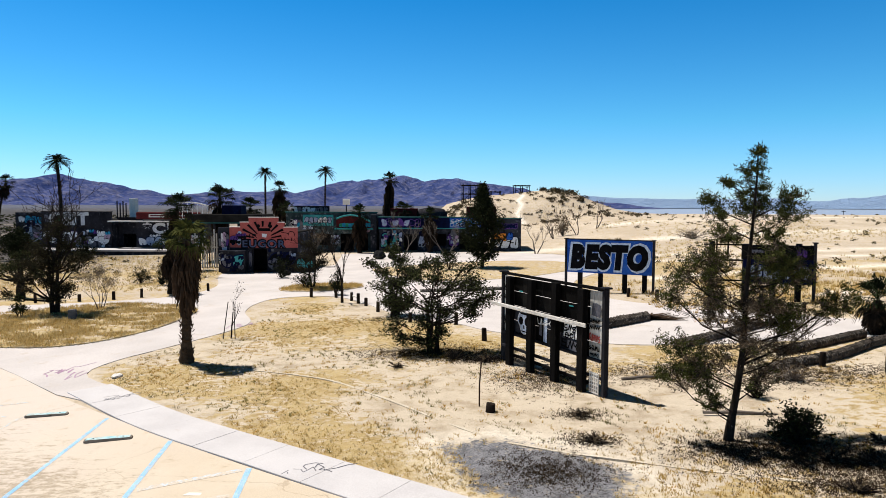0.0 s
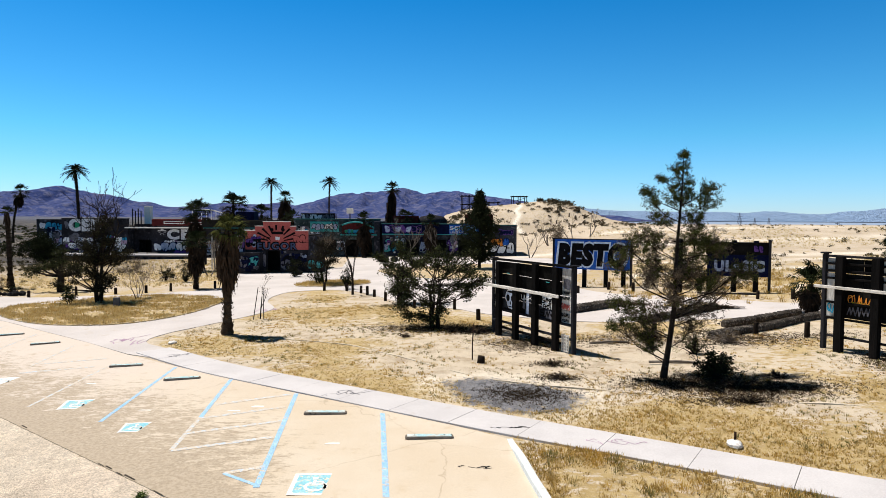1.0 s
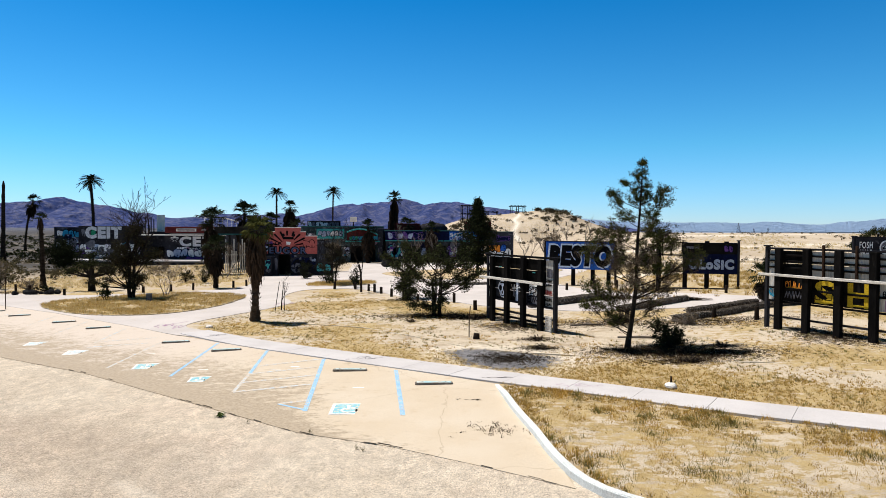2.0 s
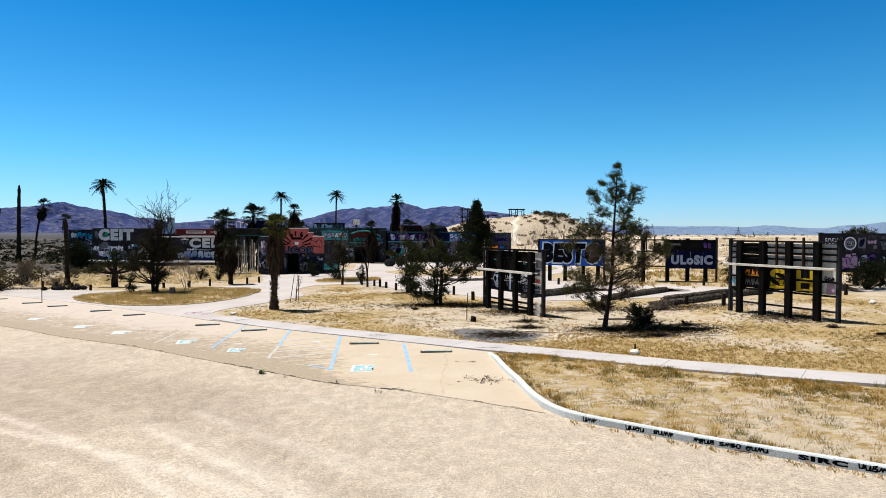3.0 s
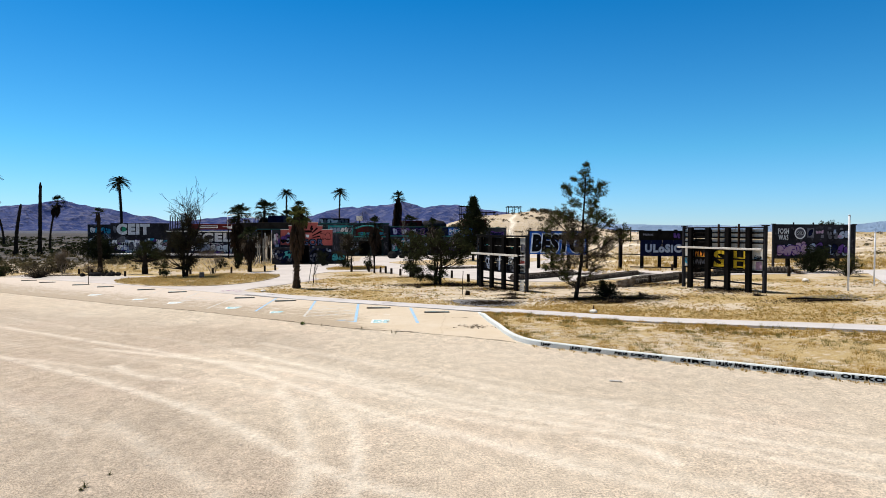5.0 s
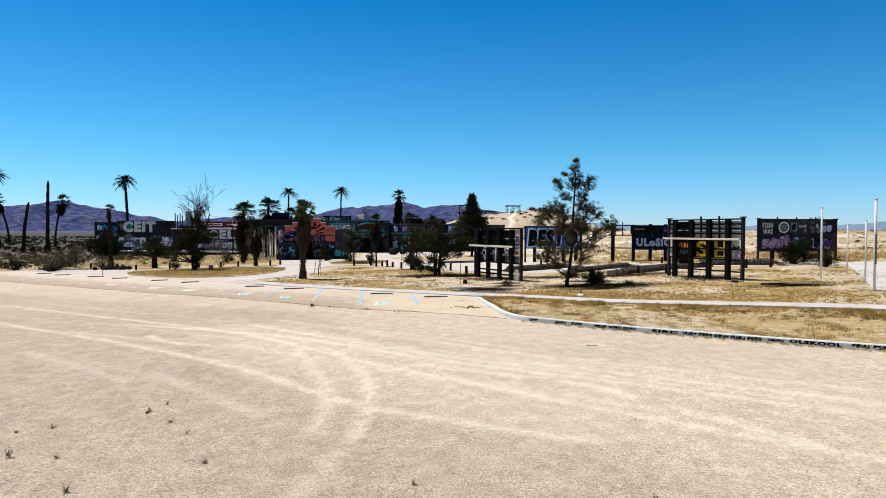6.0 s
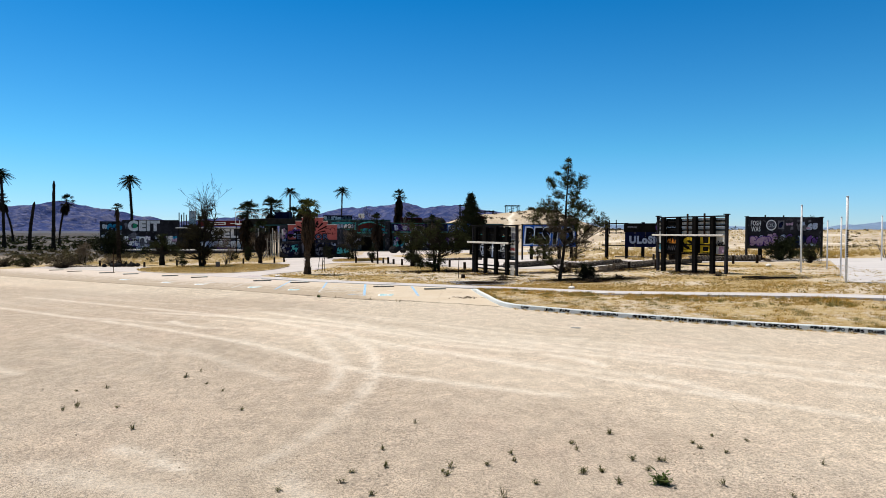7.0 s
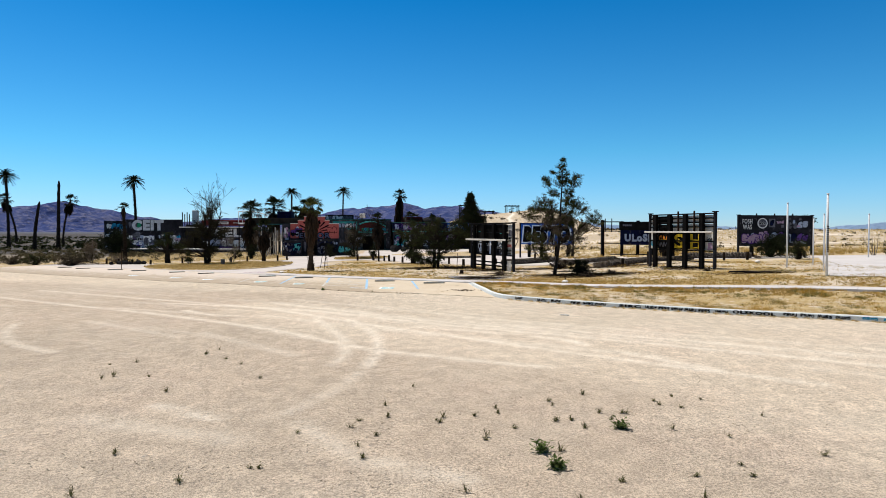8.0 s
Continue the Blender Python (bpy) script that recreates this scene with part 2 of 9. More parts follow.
    edge = math_of(nt, "ADD", edge, math_of(nt, "MULTIPLY", math_of(nt, "SUBTRACT", n_mid, 0.5), 1.5))
    col = mix_rgb(nt, ramp_of(nt, edge, 0.38, 0.62), sand, turf)
    col = mix_rgb(nt, ramp_of(nt, n_pat, 0.56, 0.70, 0, 0.5), col, (0.27, 0.19, 0.10))
    g_edge = math_of(nt, "ADD", gravel, math_of(nt, "MULTIPLY", math_of(nt, "SUBTRACT", n_fine, 0.5), 0.5))
    col = mix_rgb(nt, ramp_of(nt, g_edge, 0.4, 0.6), col, grit)
    streak = noise_of(nt, pos, 2.2, 5, 0.75)
    t_edge = math_of(nt, "MULTIPLY", track.outputs["Fac"], ramp_of(nt, streak, 0.34, 0.56, 0.30, 1.15))
    t_edge = math_of(nt, "MULTIPLY", t_edge, ramp_of(nt, noise_of(nt, pos, 14, 4, 0.8), 0.36, 0.56, 0.62, 1.05))
    col = mix_rgb(nt, math_of(nt, "MULTIPLY", t_edge, 0.72), col, (0.90, 0.84, 0.75))
    a_edge = math_of(nt, "ADD", ash, math_of(nt, "MULTIPLY", math_of(nt, "SUBTRACT", n_fine, 0.5), 1.3))
    a_edge = math_of(nt, "ADD", a_edge, math_of(nt, "MULTIPLY", math_of(nt, "SUBTRACT", noise_of(nt, pos, 2.2, 6, 0.8), 0.5), 2.6))
    char = mix_rgb(nt, ramp_of(nt, n_peb, 0.42, 0.60), (0.30, 0.30, 0.325), (0.075, 0.075, 0.085))
    char = mix_rgb(nt, ramp_of(nt, noise_of(nt, pos, 1.6, 5, 0.75), 0.44, 0.62, 0.0, 0.5), char, (0.02, 0.02, 0.022))
    char = mix_rgb(nt, ramp_of(nt, n_fine, 0.55, 0.72, 0.0, 0.8), char, (0.30, 0.295, 0.29))
    col = mix_rgb(nt, ramp_of(nt, a_edge, 0.35, 0.8), col, char)
    hazed_scrub = nt.nodes.new("ShaderNodeAttribute")
    hazed_scrub.attribute_name = "scrub_haze"
    b_edge = math_of(nt, "MULTIPLY", hazed_scrub.outputs["Fac"], ramp_of(nt, noise_of(nt, pos, 0.05, 5, 0.7), 0.34, 0.5, 0.72, 1.0))
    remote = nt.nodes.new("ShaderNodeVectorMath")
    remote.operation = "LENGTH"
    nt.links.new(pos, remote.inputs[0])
    # Beyond 450 m the scrub colour shifts to blue: distance haze painted in.
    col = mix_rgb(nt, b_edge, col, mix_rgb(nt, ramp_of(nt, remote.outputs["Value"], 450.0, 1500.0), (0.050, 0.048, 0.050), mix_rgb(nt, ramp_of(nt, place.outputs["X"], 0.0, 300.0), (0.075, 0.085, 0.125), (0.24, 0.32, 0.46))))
    shade = ramp_of(nt, n_peb, 0.2, 0.8, 0.8, 1.15)
    gv = nt.nodes.new("ShaderNodeCombineColor")
    for i in range(3):
        nt.links.new(shade, gv.inputs[i])
    col = mix_rgb(nt, 1.0, col, gv.outputs[0], "MULTIPLY")
    nt.links.new(col, bsdf.inputs["Base Color"])
    bsdf.inputs["Roughness"].default_value, bsdf.inputs["Specular IOR Level"].default_value = 0.95, 0.1
    bump_to(nt, bsdf, math_of(nt, "ADD", math_of(nt, "ADD", n_peb, math_of(nt, "MULTIPLY", n_clod, 0.3)), math_of(nt, "MULTIPLY", n_fine, 0.6)), 0.75, 0.04)
    return mt


def lot_material():
    """Tan-painted asphalt, sandy and cracked, the sand drifting over it towards the worn edge."""
    mt, nt, bsdf, pos = base_mat("tan_asphalt")
    cover = nt.nodes.new("ShaderNodeAttribute")
    cover.attribute_name = "cover"
    n_big, n_mid, n_fine, n_peb = noise_of(nt, pos, 0.35, 5, 0.6), noise_of(nt, pos, 1.7, 6, 0.7), noise_of(nt, pos, 12, 4, 0.7), noise_of(nt, pos, 45, 3, 0.7)
    col = mix_rgb(nt, ramp_of(nt, n_big, 0.35, 0.65), (0.565, 0.48, 0.375), (0.60, 0.525, 0.43))
    sp = nt.nodes.new("ShaderNodeSeparateXYZ")
    nt.links.new(pos, sp.inputs[0])
    side = math_of(nt, "ADD", sp.outputs["X"], math_of(nt, "MULTIPLY", math_of(nt, "SUBTRACT", n_big, 0.5), 9.0))
    col = mix_rgb(nt, ramp_of(nt, side, -15.0, -5.5, 0.9, 0.0), col, (0.60, 0.53, 0.475))
    col = mix_rgb(nt, ramp_of(nt, n_mid, 0.55, 0.75, 0, 0.7), col, (0.50, 0.40, 0.28))
    vor = nt.nodes.new("ShaderNodeTexVoronoi")
    vor.feature, vor.inputs["Scale"].default_value = "DISTANCE_TO_EDGE", 0.17
    warp = nt.nodes.new("ShaderNodeVectorMath")
    warp.operation = "ADD"
    wnz = nt.nodes.new("ShaderNodeTexNoise")
    wnz.inputs["Scale"].default_value, wnz.inputs["Detail"].default_value = 0.9, 5
    nt.links.new(pos, wnz.inputs["Vector"])
    nt.links.new(pos, warp.inputs[0])
    nt.links.new(wnz.outputs["Color"], warp.inputs[1])
    nt.links.new(warp.outputs[0], vor.inputs["Vector"])
    col = mix_rgb(nt, ramp_of(nt, vor.outputs["Distance"], 0.0012, 0.003, 0.35, 0.0), col, (0.26, 0.19, 0.12))
    c = math_of(nt, "ADD", cover.outputs["Fac"], math_of(nt, "MULTIPLY", math_of(nt, "SUBTRACT", n_mid, 0.5), 1.3))
    c = math_of(nt, "ADD", c, math_of(nt, "MULTIPLY", math_of(nt, "SUBTRACT", noise_of(nt, pos, 7, 6, 0.85, (0.35, 1.0, 1.0)), 0.5), 2.6))
    sandy = mix_rgb(nt, ramp_of(nt, n_fine, 0.4, 0.65), (0.43, 0.36, 0.28), (0.31, 0.255, 0.19))
    col = mix_rgb(nt, ramp_of(nt, c, 0.40, 0.70, 0, 0.9), col, sandy)
    shade = ramp_of(nt, n_peb, 0.2, 0.8, 0.85, 1.12)
    gv = nt.nodes.new("ShaderNodeCombineColor")
    for i in range(3):
        nt.links.new(shade, gv.inputs[i])
    col = mix_rgb(nt, 1.0, col, gv.outputs[0], "MULTIPLY")
    nt.links.new(col, bsdf.inputs["Base Color"])
    bsdf.inputs["Roughness"].default_value, bsdf.inputs["Specular IOR Level"].default_value = 0.9, 0.15
    bump_to(nt, bsdf, n_peb, 0.4, 0.01)
    return mt


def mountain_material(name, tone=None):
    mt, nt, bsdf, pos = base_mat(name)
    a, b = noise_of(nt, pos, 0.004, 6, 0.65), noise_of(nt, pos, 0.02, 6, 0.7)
    # Blue distance haze is mixed straight into the rock colour.
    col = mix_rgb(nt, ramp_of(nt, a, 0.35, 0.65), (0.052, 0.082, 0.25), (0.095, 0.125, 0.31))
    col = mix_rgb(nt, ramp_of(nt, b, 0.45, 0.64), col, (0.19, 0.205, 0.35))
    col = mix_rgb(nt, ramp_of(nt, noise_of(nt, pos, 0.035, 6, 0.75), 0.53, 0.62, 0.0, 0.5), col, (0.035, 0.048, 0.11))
    # tone lays a paler haze colour over the farther hills
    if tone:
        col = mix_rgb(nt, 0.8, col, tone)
    nt.links.new(col, bsdf.inputs["Base Color"])
    bsdf.inputs["Roughness"].default_value, bsdf.inputs["Specular IOR Level"].default_value = 1.0, 0.0
    bump_to(nt, bsdf, math_of(nt, "ADD", a, b), 0.9, 70.0)
    return mt


GROUND, LOT, ROCK_HAZED, HILLS_HAZED = ground_material(), lot_material(), mountain_material("hazed_rock"), mountain_material("paler_hazed_rock", (0.33, 0.48, 0.71))
CONCRETE = surface("pinkish_concrete", (0.50, 0.485, 0.50), (0.57, 0.555, 0.57), 0.5, 25, 0.85, 0.2, 0.01, (0.47, 0.435, 0.42), worn=(0.60, 0.78), grain_of=(0.92, 1.06))
PLAZA = surface("dusty_concrete", (0.50, 0.47, 0.465), (0.58, 0.545, 0.54), 0.25, 14, 0.9, 0.2, 0.01, (0.49, 0.435, 0.39), worn=(0.56, 0.72), grain_of=(0.92, 1.06))
KERB_PAINT = surface("chalky_kerb", (0.60, 0.645, 0.66), (0.70, 0.735, 0.745), 1.5, 30, 0.8, 0.4, 0.01, (0.40, 0.39, 0.37), worn=(0.60, 0.74))
STOP_SIDE = surface("dark_concrete", (0.035, 0.03, 0.026), (0.07, 0.06, 0.05), 3, 40, 0.9, 0.4, 0.01, (0.16, 0.14, 0.12))
STOP_BODY = surface("wheel_stop_concrete", (0.16, 0.14, 0.12), (0.26, 0.23, 0.20), 3, 40, 0.9, 0.4, 0.01, (0.05, 0.045, 0.04), worn=(0.55, 0.65))
STOP_TOP = surface("worn_blue_paint", (0.60, 0.62, 0.60), (0.30, 0.56, 0.64), 2.2, 30, 0.8, 0.3, 0.01, (0.45, 0.41, 0.36), worn=(0.5, 0.62))
BLUE_LINE = surface("faded_blue_line", (0.27, 0.48, 0.74), (0.36, 0.56, 0.77), 2.0, 30, 0.85, 0.2, 0.01, (0.58, 0.485, 0.37), worn=(0.50, 0.68))
FAINT_LINE = surface("very_faded_blue_line", (0.46, 0.57, 0.70), (0.56, 0.60, 0.63), 2.4, 30, 0.85, 0.2, 0.01, (0.58, 0.51, 0.43), worn=(0.40, 0.54))
WHITE_LINE = surface("worn_white_line", (0.78, 0.79, 0.79), (0.84, 0.84, 0.83), 2, 30, 0.85, 0.2, 0.01, (0.62, 0.54, 0.44), worn=(0.58, 0.70))
SIGN_BLUE = surface("worn_blue_sign", (0.20, 0.50, 0.62), (0.32, 0.58, 0.66), 3, 30, 0.85, 0.2, 0.01, (0.66, 0.60, 0.5), worn=(0.5, 0.6))
SIGN_FADED = surface("faded_blue_sign", (0.42, 0.60, 0.72), (0.70, 0.74, 0.76), 2.2, 30, 0.85, 0.2, 0.01, (0.58, 0.51, 0.43), worn=(0.52, 0.64))
SPRAY_BLACK = surface("black_spray", (0.004, 0.004, 0.005), (0.009, 0.009, 0.010), 3, 30, 0.6, 0.1, 0.005)
SPRAY_WHITE = surface("white_spray", (0.66, 0.67, 0.70), (0.78, 0.79, 0.80), 2, 20, 0.6, 0.1, 0.005, (0.45, 0.5, 0.6))
SPRAY_DULL = surface("dull_white_spray", (0.56, 0.57, 0.61), (0.68, 0.69, 0.72), 0.9, 14, 0.7, 0.1, 0.005, (0.20, 0.20, 0.24), worn=(0.54, 0.68))
SPRAY_PALE = surface("pale_blue_spray", (0.24, 0.30, 0.45), (0.42, 0.48, 0.60), 1.4, 12, 0.6, 0.1, 0.005, (0.10, 0.16, 0.34))
SPRAY_HALO = surface("pale_blue_halo", (0.46, 0.56, 0.72), (0.66, 0.74, 0.84), 1.4, 12, 0.6, 0.1, 0.005, (0.16, 0.26, 0.55))
SPRAY_STEEL = surface("steel_blue_spray", (0.05, 0.065, 0.125), (0.09, 0.11, 0.19), 1.5, 20, 0.6, 0.1, 0.005, (0.03, 0.04, 0.09))
SPRAY_BLUE = surface("blue_spray", (0.015, 0.07, 0.34), (0.03, 0.12, 0.46), 1.5, 20, 0.55, 0.1, 0.005)
SPRAY_DEEP = surface("deep_blue_spray", (0.004, 0.006, 0.024), (0.006, 0.010, 0.045), 1.2, 20, 0.55, 0.1, 0.005, (0.012, 0.02, 0.08))
SPRAY_CYAN = surface("cyan_spray", (0.015, 0.22, 0.42), (0.05, 0.34, 0.52), 1.5, 20, 0.55, 0.1, 0.005)
SPRAY_TEAL = surface("teal_paint", (0.03, 0.25, 0.27), (0.08, 0.36, 0.37), 0.8, 20, 0.6, 0.1, 0.005, (0.20, 0.32, 0.33))
SPRAY_RED = surface("coral_red_paint", (0.37, 0.085, 0.078), (0.45, 0.12, 0.105), 0.7, 18, 0.75, 0.15, 0.01, (0.30, 0.07, 0.06))
SPRAY_PURPLE = surface("purple_spray", (0.07, 0.03, 0.17), (0.13, 0.06, 0.25), 1.5, 20, 0.55, 0.1, 0.005)
SPRAY_PINK = surface("pink_spray", (0.36, 0.22, 0.34), (0.48, 0.36, 0.46), 1.5, 20, 0.55, 0.1, 0.005)
SPRAY_YELLOW = surface("yellow_spray", (0.50, 0.33, 0.02), (0.62, 0.44, 0.04), 1.5, 20, 0.55, 0.1, 0.005)
SPRAY_GREEN = surface("green_spray", (0.02, 0.20, 0.10), (0.04, 0.32, 0.17), 1.5, 20, 0.55, 0.1, 0.005)
SPRAY_ORANGE = surface("orange_spray", (0.62, 0.20, 0.03), (0.7, 0.28, 0.05), 1.5, 20, 0.55, 0.1, 0.005)
SPRAY_GREY = surface("grey_spray", (0.08, 0.08, 0.095), (0.16, 0.16, 0.19), 1.5, 20, 0.6, 0.1, 0.005)
PEBBLE = leafy("pebble", (0.32, 0.255, 0.19), (0.82, 0.74, 0.62), 0.9, 0.0)
GRAFFITI = [SPRAY_BLACK, SPRAY_WHITE, SPRAY_PALE, SPRAY_BLUE, SPRAY_CYAN, SPRAY_PURPLE, SPRAY_PINK, SPRAY_YELLOW, SPRAY_GREEN, SPRAY_ORANGE, SPRAY_GREY, SPRAY_TEAL, SPRAY_DEEP, SPRAY_RED]
WALL_DARK = surface("painted_block_wall", (0.013, 0.013, 0.017), (0.034, 0.033, 0.040), 0.6, 12, 0.8, 0.2, 0.01, (0.10, 0.097, 0.108), worn=(0.56, 0.7))
WALL_GREY = surface("grey_block_wall", (0.015, 0.016, 0.022), (0.040, 0.044, 0.056), 0.5, 12, 0.85, 0.2, 0.01, (0.12, 0.12, 0.145), worn=(0.52, 0.68))
WALL_TEAL = surface("faded_teal_wall", (0.020, 0.034, 0.040), (0.045, 0.070, 0.078), 0.6, 12, 0.8, 0.2, 0.01, (0.15, 0.17, 0.18), worn=(0.50, 0.66))
WALL_RED = surface("dark_red_fascia", (0.065, 0.014, 0.016), (0.115, 0.022, 0.022), 0.7, 14, 0.7, 0.15, 0.01, (0.04, 0.018, 0.02))
ROOF_DARK = surface("tar_roof", (0.015, 0.014, 0.014), (0.03, 0.028, 0.026), 0.8, 20, 0.9, 0.3, 0.02)
WHITE_TRIM = surface("chalky_white_trim", (0.66, 0.64, 0.62), (0.76, 0.74, 0.72), 1, 20, 0.7, 0.2, 0.01, (0.45, 0.42, 0.4))
TEAL_TRIM = surface("teal_trim", (0.02, 0.075, 0.08), (0.04, 0.12, 0.125), 1, 20, 0.6, 0.2, 0.01, (0.16, 0.24, 0.24))
# Near-black colour stands in for the shade inside; sheets of it back the openings.
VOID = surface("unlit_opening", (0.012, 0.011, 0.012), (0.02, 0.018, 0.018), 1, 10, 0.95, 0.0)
BOARD_GREY = surface("weathered_board", (0.46, 0.45, 0.43), (0.62, 0.605, 0.575), 1.2, 18, 0.85, 0.3, 0.01, (0.26, 0.245, 0.23), stretch=(1, 1, 0.15), vary=0.22)
BOARD_BURNT = surface("charred_board", (0.006, 0.006, 0.006), (0.014, 0.013, 0.012), 1.2, 18, 0.8, 0.4, 0.01, (0.022, 0.02, 0.02), vary=0.3)
POST_DARK = surface("charred_timber", (0.005, 0.005, 0.005), (0.011, 0.010, 0.010), 2, 18, 0.75, 0.5, 0.02, (0.02, 0.018, 0.017), stretch=(1, 1, 0.2))
POST_GREY = surface("grey_blue_post", (0.013, 0.013, 0.016), (0.034, 0.034, 0.040), 1.5, 18, 0.8, 0.3, 0.01, (0.02, 0.018, 0.018), stretch=(1, 1, 0.2))
RAIL_WHITE = surface("bleached_rail", (0.60, 0.57, 0.53), (0.74, 0.71, 0.67), 2, 20, 0.8, 0.3, 0.01, (0.34, 0.31, 0.28), stretch=(0.3, 0.3, 1))
BOLLARD = surface("dark_wood_post", (0.016, 0.012, 0.010), (0.036, 0.027, 0.022), 3, 25, 0.85, 0.5, 0.02, (0.06, 0.045, 0.036), stretch=(1, 1, 0.2))
WHITE_METAL = surface("white_pole", (0.66, 0.67, 0.70), (0.78, 0.78, 0.80), 1.5, 20, 0.5, 0.1, 0.005, (0.5, 0.46, 0.42))
RUST = surface("rusty_steel", (0.025, 0.016, 0.012), (0.055, 0.032, 0.022), 4, 30, 0.8, 0.3, 0.01, (0.16, 0.08, 0.04), metal=0.3)
PALM_BARK = surface("palm_bark", (0.05, 0.036, 0.027), (0.095, 0.07, 0.05), 2, 20, 0.9, 0.7, 0.05, (0.022, 0.018, 0.014), stretch=(1, 1, 3))
# Darker copy of the palm bark for bare trunks and farther palms.
BARK_DARK = surface("darker_palm_bark", (0.018, 0.014, 0.011), (0.040, 0.031, 0.024), 2, 20, 0.9, 0.7, 0.05, (0.012, 0.010, 0.008), stretch=(1, 1, 3))
LOG_BARK = surface("dead_palm_bark", (0.045, 0.038, 0.033), (0.11, 0.096, 0.084), 2, 14, 0.9, 0.7, 0.05, (0.02, 0.017, 0.015))
# Pale stubs carry the sunlit edges of the ringed bark in their colour.
LOG_STUB = surface("sunlit_leaf_base", (0.10, 0.088, 0.076), (0.32, 0.285, 0.25), 4, 20, 0.9, 0.4, 0.02)
SKIRT = leafy("dead_palm_leaf", (0.022, 0.014, 0.010), (0.105, 0.068, 0.045), 0.7, 0.06)
# Darker copy of the dead leaf, used on the farther palms.
SKIRT_DARK = leafy("darker_dead_palm_leaf", (0.012, 0.009, 0.007), (0.055, 0.038, 0.027), 0.7, 0.04)
PALM_LEAF = leafy("palm_leaf", (0.010, 0.016, 0.005), (0.095, 0.10, 0.028), 0.6, 0.06)
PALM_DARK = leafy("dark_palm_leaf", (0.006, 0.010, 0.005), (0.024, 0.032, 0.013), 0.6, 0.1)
PINE_LEAF = leafy("pine_needles", (0.006, 0.010, 0.004), (0.105, 0.112, 0.034), 0.7, 0.08)
PINE_DEAD = leafy("dead_pine_twigs", (0.035, 0.026, 0.019), (0.15, 0.118, 0.085), 0.7, 0.08)
PINE_BARK = surface("pine_bark", (0.012, 0.010, 0.009), (0.034, 0.028, 0.024), 4, 25, 0.9, 0.7, 0.03, (0.17, 0.155, 0.14), stretch=(1, 1, 0.4), worn=(0.62, 0.74))
BARE_WOOD = surface("bare_branch", (0.13, 0.11, 0.095), (0.22, 0.19, 0.165), 3, 25, 0.9, 0.4, 0.02, (0.08, 0.065, 0.055))
DARK_WOOD = surface("dark_branch", (0.014, 0.011, 0.010), (0.032, 0.026, 0.022), 3, 25, 0.9, 0.4, 0.02)
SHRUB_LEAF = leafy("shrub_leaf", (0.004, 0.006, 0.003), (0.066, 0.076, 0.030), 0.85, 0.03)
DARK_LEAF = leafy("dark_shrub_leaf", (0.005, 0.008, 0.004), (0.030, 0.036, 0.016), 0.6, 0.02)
SCRUB_LEAF = leafy("desert_scrub_leaf", (0.055, 0.050, 0.028), (0.17, 0.14, 0.075), 0.6, 0.15)
DRY_BRUSH = leafy("dry_brush", (0.09, 0.065, 0.045), (0.20, 0.155, 0.105), 0.7, 0.1)
OLIVE_LEAF = leafy("dull_olive_leaf", (0.007, 0.007, 0.005), (0.062, 0.056, 0.030), 0.8, 0.04)
HILL_BRUSH = leafy("brown_hill_brush", (0.035, 0.028, 0.020), (0.13, 0.105, 0.065), 0.7, 0.05)
GRASS_DRY = leafy("dry_grass", (0.37, 0.25, 0.08), (0.68, 0.51, 0.21), 0.65, 0.35)
GRASS_PALE = leafy("straw_grass", (0.44, 0.325, 0.135), (0.74, 0.60, 0.33), 0.65, 0.35)
GRASS_OLIVE = leafy("olive_grass", (0.07, 0.07, 0.026), (0.36, 0.31, 0.11), 0.65, 0.3)
GRASS_GOLD = leafy("golden_grass", (0.32, 0.18, 0.035), (0.66, 0.44, 0.11), 0.65, 0.35)
GRASS_VERGE = leafy("verge_grass", (0.19, 0.115, 0.032), (0.68, 0.49, 0.165), 0.7, 0.35)
WEED_DULL = leafy("dull_weed", (0.05, 0.055, 0.022), (0.21, 0.20, 0.09), 0.7, 0.15)
LITTER = leafy("leaf_litter", (0.012, 0.009, 0.006), (0.09, 0.06, 0.036), 0.8, 0.0)
WEED_LEAF = leafy("weed_leaf", (0.03, 0.06, 0.015), (0.16, 0.20, 0.07), 0.7, 0.15)
STONE = surface("pale_stone", (0.50, 0.47, 0.44), (0.62, 0.60, 0.57), 4, 30, 0.9, 0.5, 0.02, (0.32, 0.29, 0.27))
STONE_GREY = surface("grey_concrete_block", (0.10, 0.10, 0.11), (0.18, 0.18, 0.19), 3, 30, 0.9, 0.4, 0.01, (0.06, 0.06, 0.065))
BOULDER = surface("dark_boulder", (0.010, 0.010, 0.011), (0.028, 0.028, 0.030), 1.5, 14, 0.8, 0.5, 0.04, (0.09, 0.085, 0.085))
EDGE_STRIP = surface("concrete_edging", (0.50, 0.43, 0.34), (0.60, 0.54, 0.45), 1.5, 20, 0.9, 0.3, 0.01, (0.46, 0.38, 0.29))

# ---------------- terrain ----------------
HILL_X = [-14, -9, -3.4, 5.8, 16.7, 23, 32, 38, 45, 52, 60]
HILL_Z = [0, 2.4, 7.8, 9.7, 9.9, 9.8, 7.8, 4.6, 1.7, 0.4, 0]


